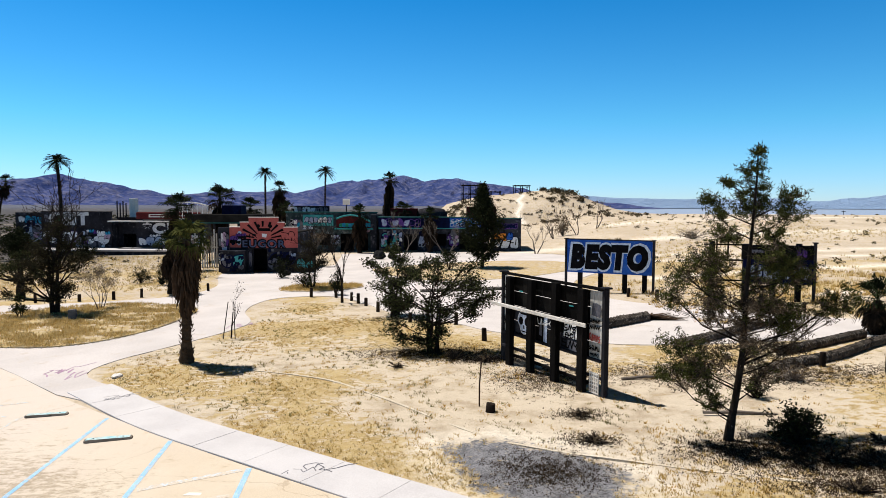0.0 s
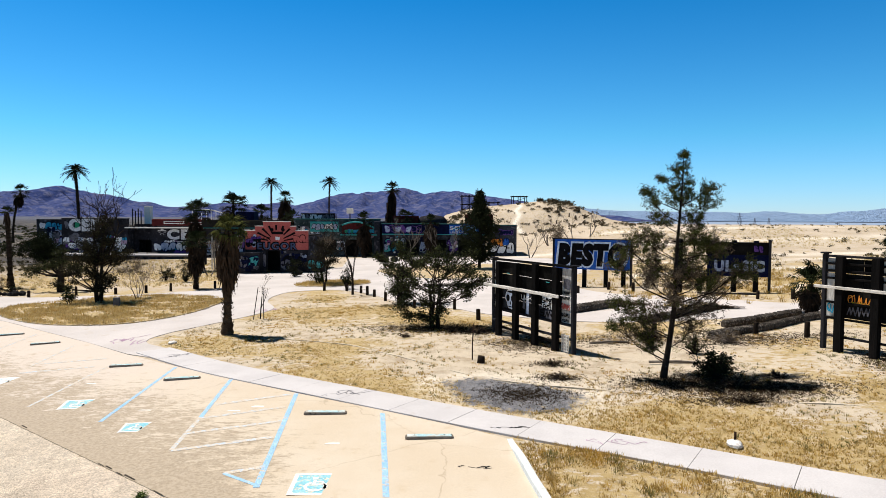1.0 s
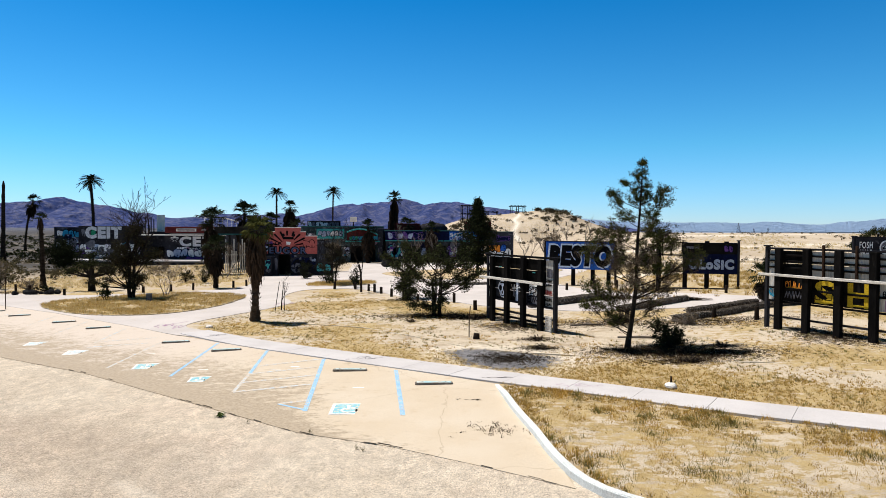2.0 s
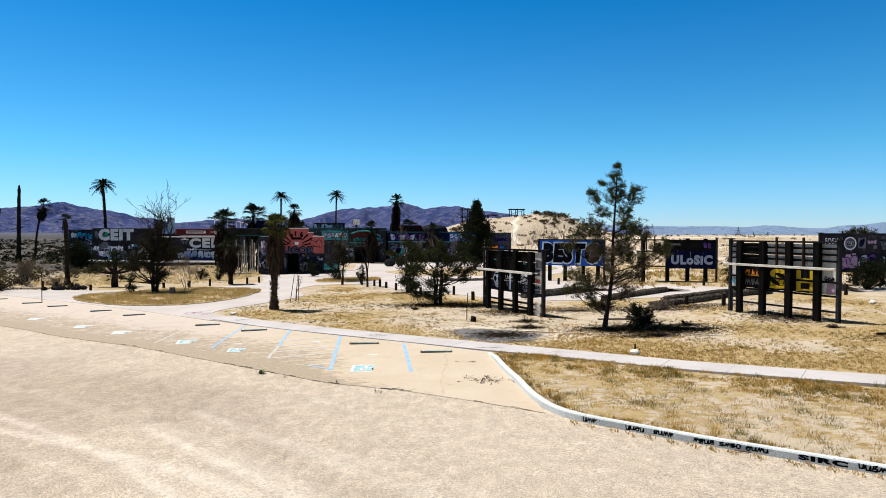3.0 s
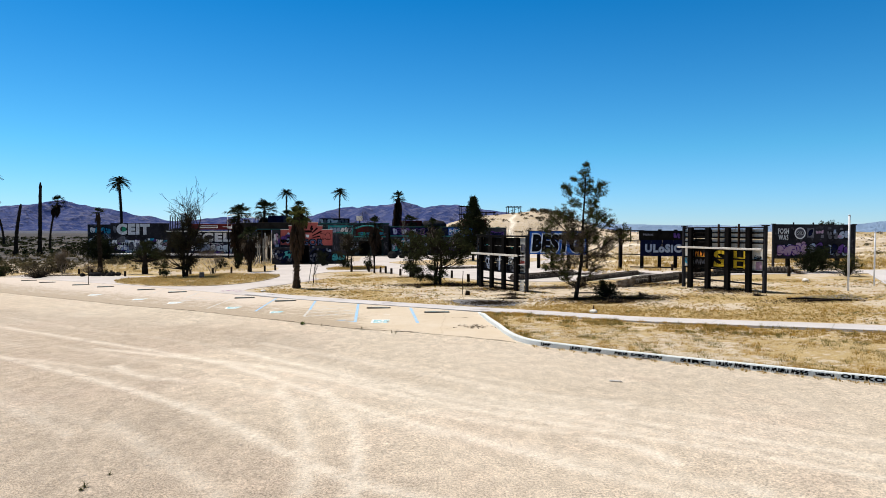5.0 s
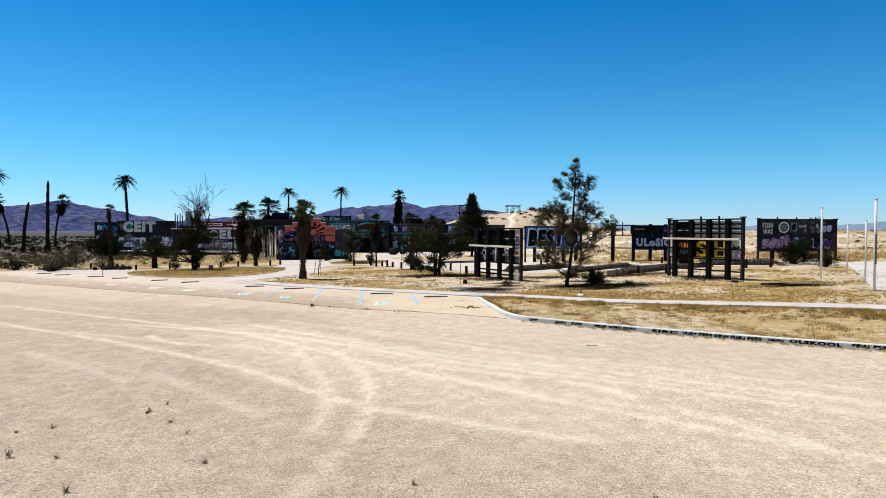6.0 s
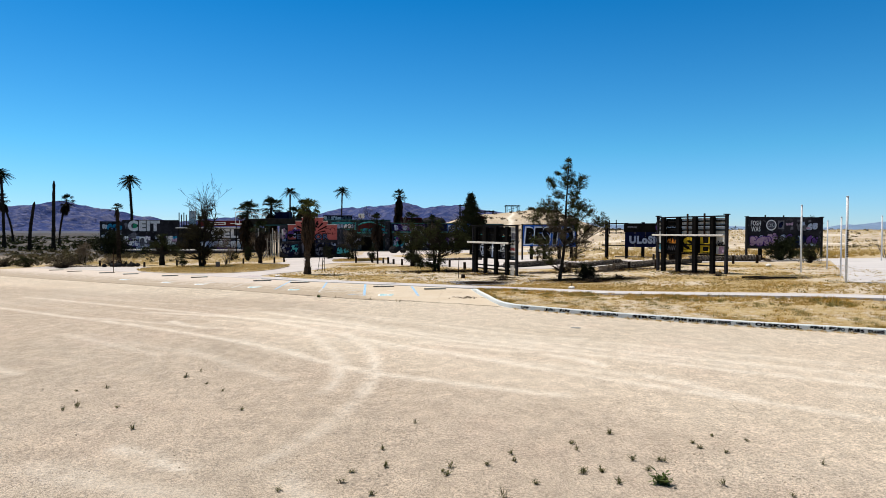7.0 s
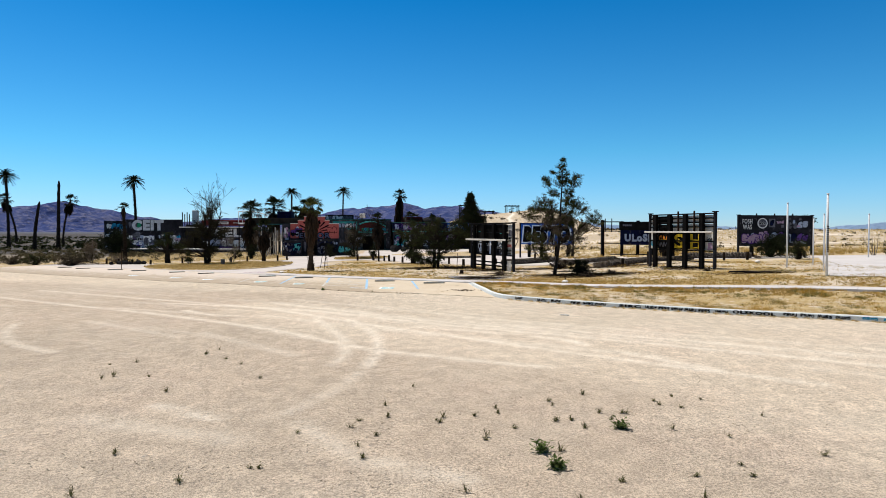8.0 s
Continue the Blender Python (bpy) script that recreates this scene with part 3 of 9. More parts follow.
def terrain(x, y):
    """Height of the bare ground, for arrays."""
    x, y = np.asarray(x, float), np.asarray(y, float)
    w = 0.545 * x + 0.84 * y
    right = sst(3, 8, x)
    near = np.where(x > 0, sst(3, 16, y) * (1 - right) + sst(7, 20, w) * right, 1.0)
    z = 0.02 * np.clip(x, -60, 60) * near * (1 - sst(300, 900, np.hypot(x, y)))
    z = z + 0.35 * sst(6, 19, x) * (1 - sst(60, 90, y)) * sst(7, 20, w)
    z = z + np.interp(x, [3, 7, 10.8, 14, 20, 40], [0, -0.02, 0.02, 0.09, 0.15, 0.2]) * (1 - sst(7, 20, w))
    z = z + (2.9 - 14.0 * sst(185, 420, y)) * sst(75, 165, y + 0.35 * np.abs(x - 60)) * sst(8, 40, x)
    u = (y - 220) / np.where(y < 220, 34.0, 60.0)
    crest = np.interp(x + 3.0 * np.sin(y * 0.11), HILL_X, HILL_Z)
    z = z + crest * np.clip(1 - u * u, 0, 1) ** 1.3
    return z


def gz(x, y):
    return float(terrain(x, y))


def on(x, y, rz=0.0, dz=0.0, rx=0.0, ry=0.0):
    return pose(x, y, gz(x, y) + dz, rx, ry, rz)


def curve(pts, step=0.5, closed=False):
    """Points along a smooth line through pts."""
    p = [np.array(q, float) for q in pts]
    n = len(p)
    out = []
    for i in range(n if closed else n - 1):
        a = p[(i - 1) % n] if closed or i > 0 else 2 * p[0] - p[1]
        b, c = p[i], p[(i + 1) % n]
        d = p[(i + 2) % n] if closed or i + 2 < n else 2 * p[-1] - p[-2]
        k = max(1, int(np.linalg.norm(c - b) / step))
        for j in range(k):
            t = j / k
            out.append(0.5 * (2 * b + (c - a) * t + (2 * a - 5 * b + 4 * c - d) * t * t + (3 * b - a - 3 * c + d) * t ** 3))
    if not closed:
        out.append(p[-1])
    return out


def inside(px, py, poly):
    res = np.zeros(px.shape, bool)
    x, y = np.array(poly)[:, 0], np.array(poly)[:, 1]
    j = len(x) - 1
    for i in range(len(x)):
        hit = ((y[i] > py) != (y[j] > py)) & (px < (x[j] - x[i]) * (py - y[i]) / (y[j] - y[i] + 1e-12) + x[i])
        res ^= hit
        j = i
    return res


def dist_to(px, py, line):
    best = np.full(px.shape, 1e9)
    for a, b in zip(line[:-1], line[1:]):
        d = np.array(b) - np.array(a)
        t = np.clip(((px - a[0]) * d[0] + (py - a[1]) * d[1]) / (d @ d + 1e-9), 0, 1)
        best = np.minimum(best, np.hypot(px - a[0] - t * d[0], py - a[1] - t * d[1]))
    return best


# ---------------- the plan of the ground ----------------
WALK_LINE = curve([(-13.9, 29.6), (-9.6, 25.95), (-5.2, 22.95), (-1.3, 20.35), (1.7, 18.4), (5.1, 16.35), (8.1, 14.45), (11.7, 12.12), (18.84, 7.48), (27, 2.2), (40, -6.2)], 0.5)
KERB_LINE = curve([(1.2, 17.55), (1.55, 14.4), (1.9, 12.2), (2.15, 10.4), (2.55, 9.0), (3.15, 8.2), (4.0, 7.6), (5.5, 6.6), (7.2, 5.6), (10.8, 3.25), (14.58, 0.8), (22, -4.0), (40, -15.7)], 0.4)
LOT_WALK = [(1.15, 17.6), (-0.3, 18.72), (-2.4, 20.15), (-5.6, 22.25), (-8.7, 24.35), (-13.5, 27.9), (-14.7, 28.8), (-18, 31.6), (-22.5, 35.1), (-27, 38.6), (-31, 41.4), (-37, 45.6), (-48, 53)]
LOT_SAND = [(-52, 46.5), (-40, 37.6), (-32.4, 32.1), (-22.7, 25.5), (-19.6, 23.2), (-14.1, 19.9), (-7.8, 15.2), (-4.2, 12.5), (-1.7, 11.4), (0.7, 9.9), (2.3, 8.85)]
LOT_POLY = LOT_WALK + LOT_SAND + [(2.15, 10.4), (1.9, 12.2), (1.55, 14.4)]
ISLAND = curve([(-30.9, 43.2), (-27.2, 39.3), (-23.1, 37.0), (-19.2, 37.2), (-17.2, 40.6), (-16.9, 45), (-17.6, 48.3), (-21.8, 50.6), (-26.2, 50.0), (-30.2, 46.6)], 0.6, True)
PLAZA_POLY = curve([(-13.3, 28.1), (-14.7, 28.85), (-18, 31.6), (-22.5, 35.1), (-27, 38.6), (-31, 41.4), (-37, 45.6), (-48, 53)], 1.5) + curve(
    [(-48, 56), (-40, 53), (-33.5, 51), (-28, 51.9), (-24, 53.4), (-21.2, 56), (-21, 61), (-23.5, 68), (-24.5, 72.2)], 1.0) + [(-17, 72.2)] + curve(
    [(-14.5, 80), (-16, 92), (-16, 97), (-6, 97.5), (6, 94.5), (13, 88), (14.5, 72), (9, 60), (10, 50), (14, 45.6), (18, 41.6), (21, 39.9), (27.5, 39.4), (50, 37.5)], 1.5) + curve(
    [(50, 34), (27, 36.0), (20, 36.0), (16.6, 35.6), (11.5, 35.7), (6.6, 36.5), (1.6, 39.6), (-0.5, 42.2), (-3, 43.6), (-5, 46.9), (-7.5, 51.4), (-10, 53.9), (-13.4, 53.3), (-14.3, 50.5), (-13.9, 47.0),
     (-12.4, 43.4), (-12.7, 40.6), (-14.3, 36.5), (-15.2, 34.4), (-15.5, 32.5), (-14.9, 31.2), (-13.4, 30.0)], 0.7)
BED_1 = curve([(-14.6, 57.4), (-13.8, 60.2), (-10.6, 61.2), (-8.2, 59.8), (-9.2, 57.6), (-12, 56.6)], 0.7, True)
BED_2 = curve([(-9.5, 74), (-4, 79), (3, 82), (10, 81), (12, 73), (7, 66), (0, 62.5), (-5, 65)], 1.2, True)
SLAB_POLY = [(20.4, 14.6), (23.2, 12.8), (45, 22), (60, 40), (33, 39.2), (26.5, 26)]
ASH = [(-0.4, 23.4), (0.6, 23.8), (2.2, 23.1), (3.3, 22.2), (3.6, 21.2), (3.0, 20.2), (1.6, 20.1), (0.4, 21.1)]
ASH_2 = [(16.6, 18.4), (18.4, 20.1), (21.4, 20.7), (20.6, 18.0), (17.0, 17.4)]
LOOPS = [
    ([(-4.6, 2.4), (-4.1, 1.1), (-3.3, -0.8), (-2.5, -3.2), (-2.2, -5.0)], 0.17, 0.6),
    ([(-2.5, -3.6), (-2.2, -5.0), (-2.2, -6.3)], 0.20, 0.5),
    ([(-3.4, 2.0), (-2.4, -0.2), (-1.6, -3.1), (-1.4, -5.0), (-1.4, -6.4)], 0.20, 0.68),
    ([(-1.4, -6.4), (-1.55, -7.8), (-1.8, -9.1), (-2.3, -10.6)], 0.30, 0.36),
    ([(-15.2, 1.6), (-14.2, -0.3), (-12.4, -2.6), (-10.2, -4.2)], 0.15, 0.55),
    ([(-4.7, -9.8), (-3.3, -10.7)], 0.12, 0.7),
    ([(-5.6, -10.6), (-4.2, -11.2), (-2.6, -11.8)], 0.50, 0.35),
    ([(-1.8, -11.0), (-0.6, -12.7), (0.8, -13.4)], 0.36, 0.4),
    ([(2.9, -2.2), (3.6, -2.7), (4.1, -3.5)], 0.34, 1.0),
    ([(4.8, -4.4), (5.5, -5.5), (6.4, -6.6)], 0.24, 0.8),
    ([(-10.6, 5.2), (-9.4, 4.0), (-8.2, 3.2)], 0.30, 0.8),
]
SWEEPS = [
    ([(-30, 17.0), (-18.7, 9.1), (-11.3, 4.1), (-5.9, -0.1), (-1.9, -4.1), (0.3, -5.5), (2.7, -6.6)], 0.28, 0.75),
    ([(-24, 16.6), (-14.6, 10.4), (-7.5, 5.6), (-1.3, -0.7), (3.6, -4.8), (8.0, -8.0)], 0.20, 0.75),
    ([(-13, 8.4), (-5.9, 4.9), (0.2, 0.1), (6.3, -3.4), (12, -7.4)], 0.20, 0.75),
    ([(-8, 8.0), (0.3, 0.7), (3.5, -0.7), (10, -4.4), (18, -10)], 0.18, 0.7),
]
TRACKS = LOOPS + SWEEPS
_r = random.Random(61)
for _line, _w, _s in SWEEPS * 6 + SWEEPS[2:] * 8:
    _o, _a, _c = _r.uniform(-2.4, 2.4), _r.randrange(0, 4), _r.uniform(-0.4, 0.4)
    TRACKS.append(([(x + _o * 0.55 + _c * k, y + _o * 0.84 + _r.uniform(-0.25, 0.25)) for k, (x, y) in enumerate(_line)][_a:_a + _r.choice((2, 2, 3))], _r.uniform(0.2, 0.4), _r.uniform(0.15, 0.5)))


def spread(lo, hi, fine0, fine1, step, grow=1.16):
    mid = list(np.arange(fine0, fine1 + 1e-6, step))
    left, right, s = [], [], step
    p = fine0
    while p > lo:
        s *= grow
        p -= s
        left.append(p)
    p, s = fine1, step
    while p < hi:
        s *= grow
        p += s
        right.append(p)
    return np.array(left[::-1] + mid + right)


def bands(*runs):
    out = []
    for a, c, step in runs:
        out += list(np.arange(a, c, step))
    return np.array(out)


gx, gy = spread(-4600, 4600, -46, 34, 0.3, 1.13), spread(-1500, 4700, -24, 62, 0.3, 1.09)
gx = np.concatenate([gx[gx < -46], bands((-46, -26, 0.3), (-26, 20, 0.17), (20, 34.2, 0.3)), gx[gx > 34.3]])
gy = np.concatenate([gy[gy < -18], bands((-18, 13, 0.17), (13, 62.2, 0.3)), gy[(gy > 62.3) & (gy < 176)], bands((176, 236, 1.3)), gy[gy > 237]])
GX, GY = np.meshgrid(gx, gy)
GZ = terrain(GX, GY)
px, py = GX.ravel(), GY.ravel()
paved = inside(px, py, PLAZA_POLY) | inside(px, py, LOT_POLY) | inside(px, py, SLAB_POLY)
soft_paved = (dist_to(px, py, WALK_LINE) < 1.3) | (dist_to(px, py, KERB_LINE) < 0.5)
strip_poly = [tuple(p) for p in KERB_LINE] + [tuple(p) for p in WALK_LINE[::-1] if p[0] > 1.2]
strip = inside(px, py, strip_poly)
lawn_poly = [tuple(p) for p in WALK_LINE] + [(40, 30), (26, 34.5), (16, 34.5), (6.6, 35.6), (1.2, 38.5), (-1, 41.4), (-3.4, 42.8), (-5.6, 46.2), (-8, 50.6), (-10.4, 53), (-13, 52.4), (-13.4, 47),
                                             (-12, 43.4), (-12.3, 40.6), (-14, 36.5), (-15, 33)]
lawn = inside(px, py, lawn_poly)
gravel = ((py < np.interp(px, [p[0] for p in LOT_SAND], [p[1] for p in LOT_SAND]) + 0.1) & (px < 2.3)) | ((px >= 2.3) & ~strip & (py < np.interp(px, [p[0] for p in KERB_LINE], [p[1] for p in KERB_LINE])))
gravel &= (np.abs(px) < 70)


def field(x, y, s, off=0.0):
    return np.array([noise.noise((a * s + off, b * s - off, off)) for a, b in zip(x, y)])


close = (np.abs(px) < 60) & (py > -30) & (py < 75)
lump, patchy = np.zeros(px.shape), np.zeros(px.shape)
lump[close] = field(px[close], py[close], 0.9, 3.1)
patchy[close] = field(px[close], py[close], 0.22, 7.7)
gzv = GZ.ravel() + np.where(paved | soft_paved, -0.012, 0.03 * lump * close * np.where(gravel, 0.35, 1.0))
gzv = gzv + np.where(strip, 0.10 * sst(0, 3.5, dist_to(px, py, WALK_LINE) - 0.5), 0) * ~soft_paved
far_amp = sst(60, 200, np.hypot(px, py))
gzv = gzv + far_amp * np.array([noise.fractal((a * 0.02, b * 0.02, 1.7), 1.0, 2.0, 4) for a, b in zip(px, py)]) * np.where((px > -20) & (px < 70) & (py > 180) & (py < 300), 0.7, 0.25)
zone = np.zeros((len(px), 4), np.float32)
g = np.zeros(px.shape)
g = np.where(lawn, 0.60 + 1.1 * patchy, g)
g = np.where(lawn & (dist_to(px, py, WALK_LINE) < 3.6), 0.75 + 0.8 * patchy, g)
sandy = np.exp(-(((px - 2.5) / 5.5) ** 2 + ((py - 26.5) / 3.2) ** 2)) + 0.4 * np.exp(-(((px - 11) / 5) ** 2 + ((py - 25) / 2.6) ** 2))
g = g - 0.75 * sandy * lawn
g = np.where(strip, 0.68 + 0.5 * patchy, g)
g = np.where(~lawn & ~strip & ~gravel & ~paved, 0.50 + 0.75 * patchy, g)
g = np.where(~close, 0.22, g)
g = np.where((px > -20) & (px < 65) & (py > 180) & (py < 290), 0.25, g)
zone[:, 0] = np.clip(g, 0, 1)
zone[:, 1] = gravel
ash = np.exp(-(np.maximum(dist_to(px, py, ASH + ASH[:1]) - 0.1, 0) / 0.5) ** 2)
zone[:, 2] = np.maximum(inside(px, py, ASH), np.clip(0.8 - 0.9 * dist_to(px, py, ASH + ASH[:1]), 0, 1)) + np.maximum(inside(px, py, ASH_2) * 0.85, 0)
zone[:, 3] = 1
tr = np.zeros(px.shape)
for line, w, share in TRACKS:
    if len(line) > 1:
        d = dist_to(px, py, curve(line, 0.8))
        tr = np.maximum(tr, share * np.exp(-(d / max(w * 0.5, 0.15)) ** 2))
tr = np.maximum(tr, 0.6 * np.exp(-((dist_to(px, py, ASH + ASH[:1]) - 0.8) / 0.6) ** 2) * ~inside(px, py, ASH) * lawn)
for road, w in (([(16, 60), (30, 66), (60, 72), (120, 80)], 1.6), ([(8, 96), (24, 104), (50, 112), (110, 130)], 2.2), ([(20, 84), (45, 88), (90, 100)], 1.2), ([(24, 50), (40, 52), (70, 54)], 1.0),
                ([(30, 138), (70, 150), (140, 170)], 3.0), ([(14, 76), (30, 78), (52, 82)], 0.9)):
    tr = np.maximum(tr, 1.0 * np.exp(-(dist_to(px, py, curve(road, 3.0)) / w) ** 2))
hill_path = [(18.4, 218), (18.0, 213), (18.6, 208), (16.6, 203), (17.4, 199), (15.5, 194), (17, 188)]
tr = np.maximum(tr, 1.2 * np.exp(-(dist_to(px, py, hill_path) / 0.8) ** 2))
nx, ny = len(gx), len(gy)
idx = np.arange(nx * ny).reshape(ny, nx)
quads = np.stack([idx[:-1, :-1], idx[:-1, 1:], idx[1:, 1:], idx[1:, :-1]], -1).reshape(-1, 4)
me = bpy.data.meshes.new("ground")
me.from_pydata(np.stack([px, py, gzv], 1).tolist(), [], quads.tolist())
att = me.attributes.new("zone", "FLOAT_COLOR", "POINT")
att.data.foreach_set("color", zone.ravel())
att = me.attributes.new("scrub_haze", "FLOAT", "POINT")
# Mask for dark scrub and, far out, the painted blue haze.
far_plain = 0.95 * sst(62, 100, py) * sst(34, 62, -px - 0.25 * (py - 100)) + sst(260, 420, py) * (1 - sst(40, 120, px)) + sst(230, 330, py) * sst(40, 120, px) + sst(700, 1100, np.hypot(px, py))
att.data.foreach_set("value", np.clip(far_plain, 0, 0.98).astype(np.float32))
att = me.attributes.new("packed", "FLOAT", "POINT")
packed = np.maximum(np.exp(-(dist_to(px, py, curve(SWEEPS[1][0], 1.0)) / 3.2) ** 2) * sst(-15, -3, px), 0.9 * sst(-2, 5, px + 0.5 * py + 2.0))
packed = np.maximum(packed, 0.8 * sst(5, 10, py + 0.55 * px))
att.data.foreach_set("value", np.clip(packed, 0, 1).astype(np.float32))
att = me.attributes.new("track", "FLOAT", "POINT")
att.data.foreach_set("value", np.clip(tr, 0, 4).astype(np.float32))
me.polygons.foreach_set("use_smooth", [True] * len(me.polygons))
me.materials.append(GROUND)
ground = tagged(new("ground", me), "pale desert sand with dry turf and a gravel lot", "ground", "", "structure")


# ---------------- paving ----------------
def sheet(name, poly, material, dz, label, category, cell=1.5, cover=None, skirt=0.15):
    """A paved sheet that follows the ground: the outline filled, cut into cells, with an edge going down."""
    bm = bmesh.new()
    vs = [bm.verts.new((p[0], p[1], 0)) for p in poly]
    es = [bm.edges.new((a, b)) for a, b in zip(vs, vs[1:] + vs[:1])]
    bmesh.ops.triangle_fill(bm, use_beauty=True, use_dissolve=False, edges=es)
    xs, ys = [p[0] for p in poly], [p[1] for p in poly]
    for axis, lo, hi in ((0, min(xs), max(xs)), (1, min(ys), max(ys))):
        for c in np.arange(lo + cell, hi, cell):
            co = [0, 0, 0]
            no = [0, 0, 0]
            co[axis], no[axis] = c, 1
            bmesh.ops.bisect_plane(bm, geom=bm.verts[:] + bm.edges[:] + bm.faces[:], plane_co=co, plane_no=no)
    rim = [e for e in bm.edges if e.is_boundary]
    ext = bmesh.ops.extrude_edge_only(bm, edges=rim)["geom"]
    low = {v for v in ext if isinstance(v, bmesh.types.BMVert)}
    for v in bm.verts:
        v.co.z = gz(v.co.x, v.co.y) + dz - (skirt if v in low else 0)
    bmesh.ops.recalc_face_normals(bm, faces=bm.faces[:])
    up = sum(f.normal.z for f in bm.faces)
    if up < 0:
        bmesh.ops.reverse_faces(bm, faces=bm.faces[:])
    mesh = bpy.data.meshes.new(name)
    bm.to_mesh(mesh)
    bm.free()
    if cover:
        a = mesh.attributes.new("cover", "FLOAT", "POINT")
        co = np.array([v.co[:] for v in mesh.vertices])
        a.data.foreach_set("value", cover(co[:, 0], co[:, 1]).astype(np.float32))
    mesh.materials.append(material)
    return tagged(new(name, mesh), label, category, "", "structure")


def sand_cover(x, y):
    d = dist_to(x, y, LOT_SAND)
    wash = 0.70 * sst(7.0, 2.0, d) * sst(-2.4, -5.6, x)
    return np.clip(1.0 - d / 1.4, 0, 1) * 0.6 * sst(1.0, -3.0, x) + wash


lot = sheet("parking_lot", LOT_POLY, LOT, 0.012, "tan painted parking bays with worn blue lines", "parking lot", 0.9, sand_cover, 0.05)
plaza = sheet("plaza", PLAZA_POLY, PLAZA, 0.022, "pale pinkish concrete plaza and paths", "pavement", 2.5)
slab = sheet("pavement_slab", SLAB_POLY, CONCRETE, 0.03, "pinkish concrete court beside the white poles", "pavement", 2.0)


def bed(name, poly, height, label):
    """A low mound of earth with dry turf."""
    c = np.mean(np.array(poly), 0)
    b = Build()
    rings = []
    for k in (1.0, 0.97, 0.9, 0.7, 0.45, 0.2):
        h = {1.0: 0.0, 0.97: 0.5, 0.9: 0.8, 0.7: 0.95}.get(k, 1.0) * height
        r = []
        for p in poly:
            q = c + (np.array(p) - c) * k
            r.append((q[0], q[1], gz(q[0], q[1]) + 0.015 + h + (0.02 * noise.noise((q[0], q[1], 4)) if k < 0.9 else 0)))
        rings.append(r)
    b.grid(rings, 0)
    ob = b.done(name, GROUND)
    co = np.array([v.co[:] for v in ob.data.vertices])
    z = np.zeros((len(co), 4), np.float32)
    z[:, 0], z[:, 3] = 0.60, 1
    a = ob.data.attributes.new("zone", "FLOAT_COLOR", "POINT")
    a.data.foreach_set("color", z.ravel())
    return tagged(ob, label, "planting bed", "", "structure")


# broken edge of the asphalt
b = Build()
rnd = random.Random(8)
edge = curve(LOT_SAND[1:], 0.35)
for p, q in zip(edge[:-1], edge[1:]):
    if rnd.random() < (0.4 if p[0] > -9 else 0.12):
        d = (q - p) / np.linalg.norm(q - p)
        n = np.array([-d[1], d[0]])
        w, o = rnd.uniform(0.012, 0.05), rnd.uniform(-0.05, 0.05)
        b.face([(*(p + n * o), gz(*p) + 0.02), (*(p + n * (o + w)), gz(*p) + 0.024), (*(q + n * (o + w * 0.7)), gz(*q) + 0.024), (*(q + n * o), gz(*q) + 0.02)])
part("broken_edge", b, STOP_SIDE, lot, "dark crumbled edge of the asphalt")
bed("planting_island", ISLAND, 0.10, "raised island of dry golden turf")
bed("planting_bed", BED_1, 0.10, "earth bed with dry shrubs")
bed("planting_bed", BED_2, 0.06, "sandy bed with dry grass")

# kerb round the gravel lot
b = Build()
rings = []
for i, p in enumerate(KERB_LINE):
    d = KERB_LINE[min(i + 1, len(KERB_LINE) - 1)] - KERB_LINE[max(i - 1, 0)]
    d = d / np.linalg.norm(d)
    n = np.array([-d[1], d[0]])
    z, up = gz(p[0], p[1]), 0.15 * float(sst(0.0, 1.6, i * 0.4)) + 0.02
    wob = 0.012 * noise.noise((p[0] * 0.8, p[1] * 0.8, 9))
    prof = [(-0.09, -0.2), (-0.085, up - 0.03), (-0.06, up), (0.07, up + 0.002), (0.085, up - 0.02), (0.09, -0.2)]
    rings.append([(p[0] + n[0] * (s + wob), p[1] + n[1] * (s + wob), z + h) for s, h in prof])
b.grid(rings, 0, smooth=False)
kerb = mesh_thing(b, "kerb", KERB_PAINT, "chalky white concrete kerb with black spray tags", "kerb", "", "structure")

# thin edging across the lawn
EDGING = curve([(-9.1, 32.3), (-6.8, 31.4), (-4.7, 30.1), (-2.4, 27.6), (-0.6, 25.5), (1.1, 23.9), (2.8, 23.0), (4.6, 22.3), (6.6, 21.6), (9.2, 20.7), (12.5, 19.6)], 0.5)
b = Build()
rings = []
for i, p in enumerate(EDGING):
    d = EDGING[min(i + 1, len(EDGING) - 1)] - EDGING[max(i - 1, 0)]
    n = np.array([-d[1], d[0]]) / np.linalg.norm(d)
    z = gz(p[0], p[1]) - 0.025 + 0.045 * noise.noise((p[0] * 0.7, p[1] * 0.7, 2))
    rings.append([(p[0] + n[0] * s, p[1] + n[1] * s, z + h) for s, h in ((-0.06, -0.1), (-0.055, 0.045), (0.055, 0.045), (0.06, -0.1))])
b.grid(rings, 0, smooth=False)
mesh_thing(b, "lawn_edging", EDGE_STRIP, "thin pale concrete edging strip in the turf", "edging", "", "structure")


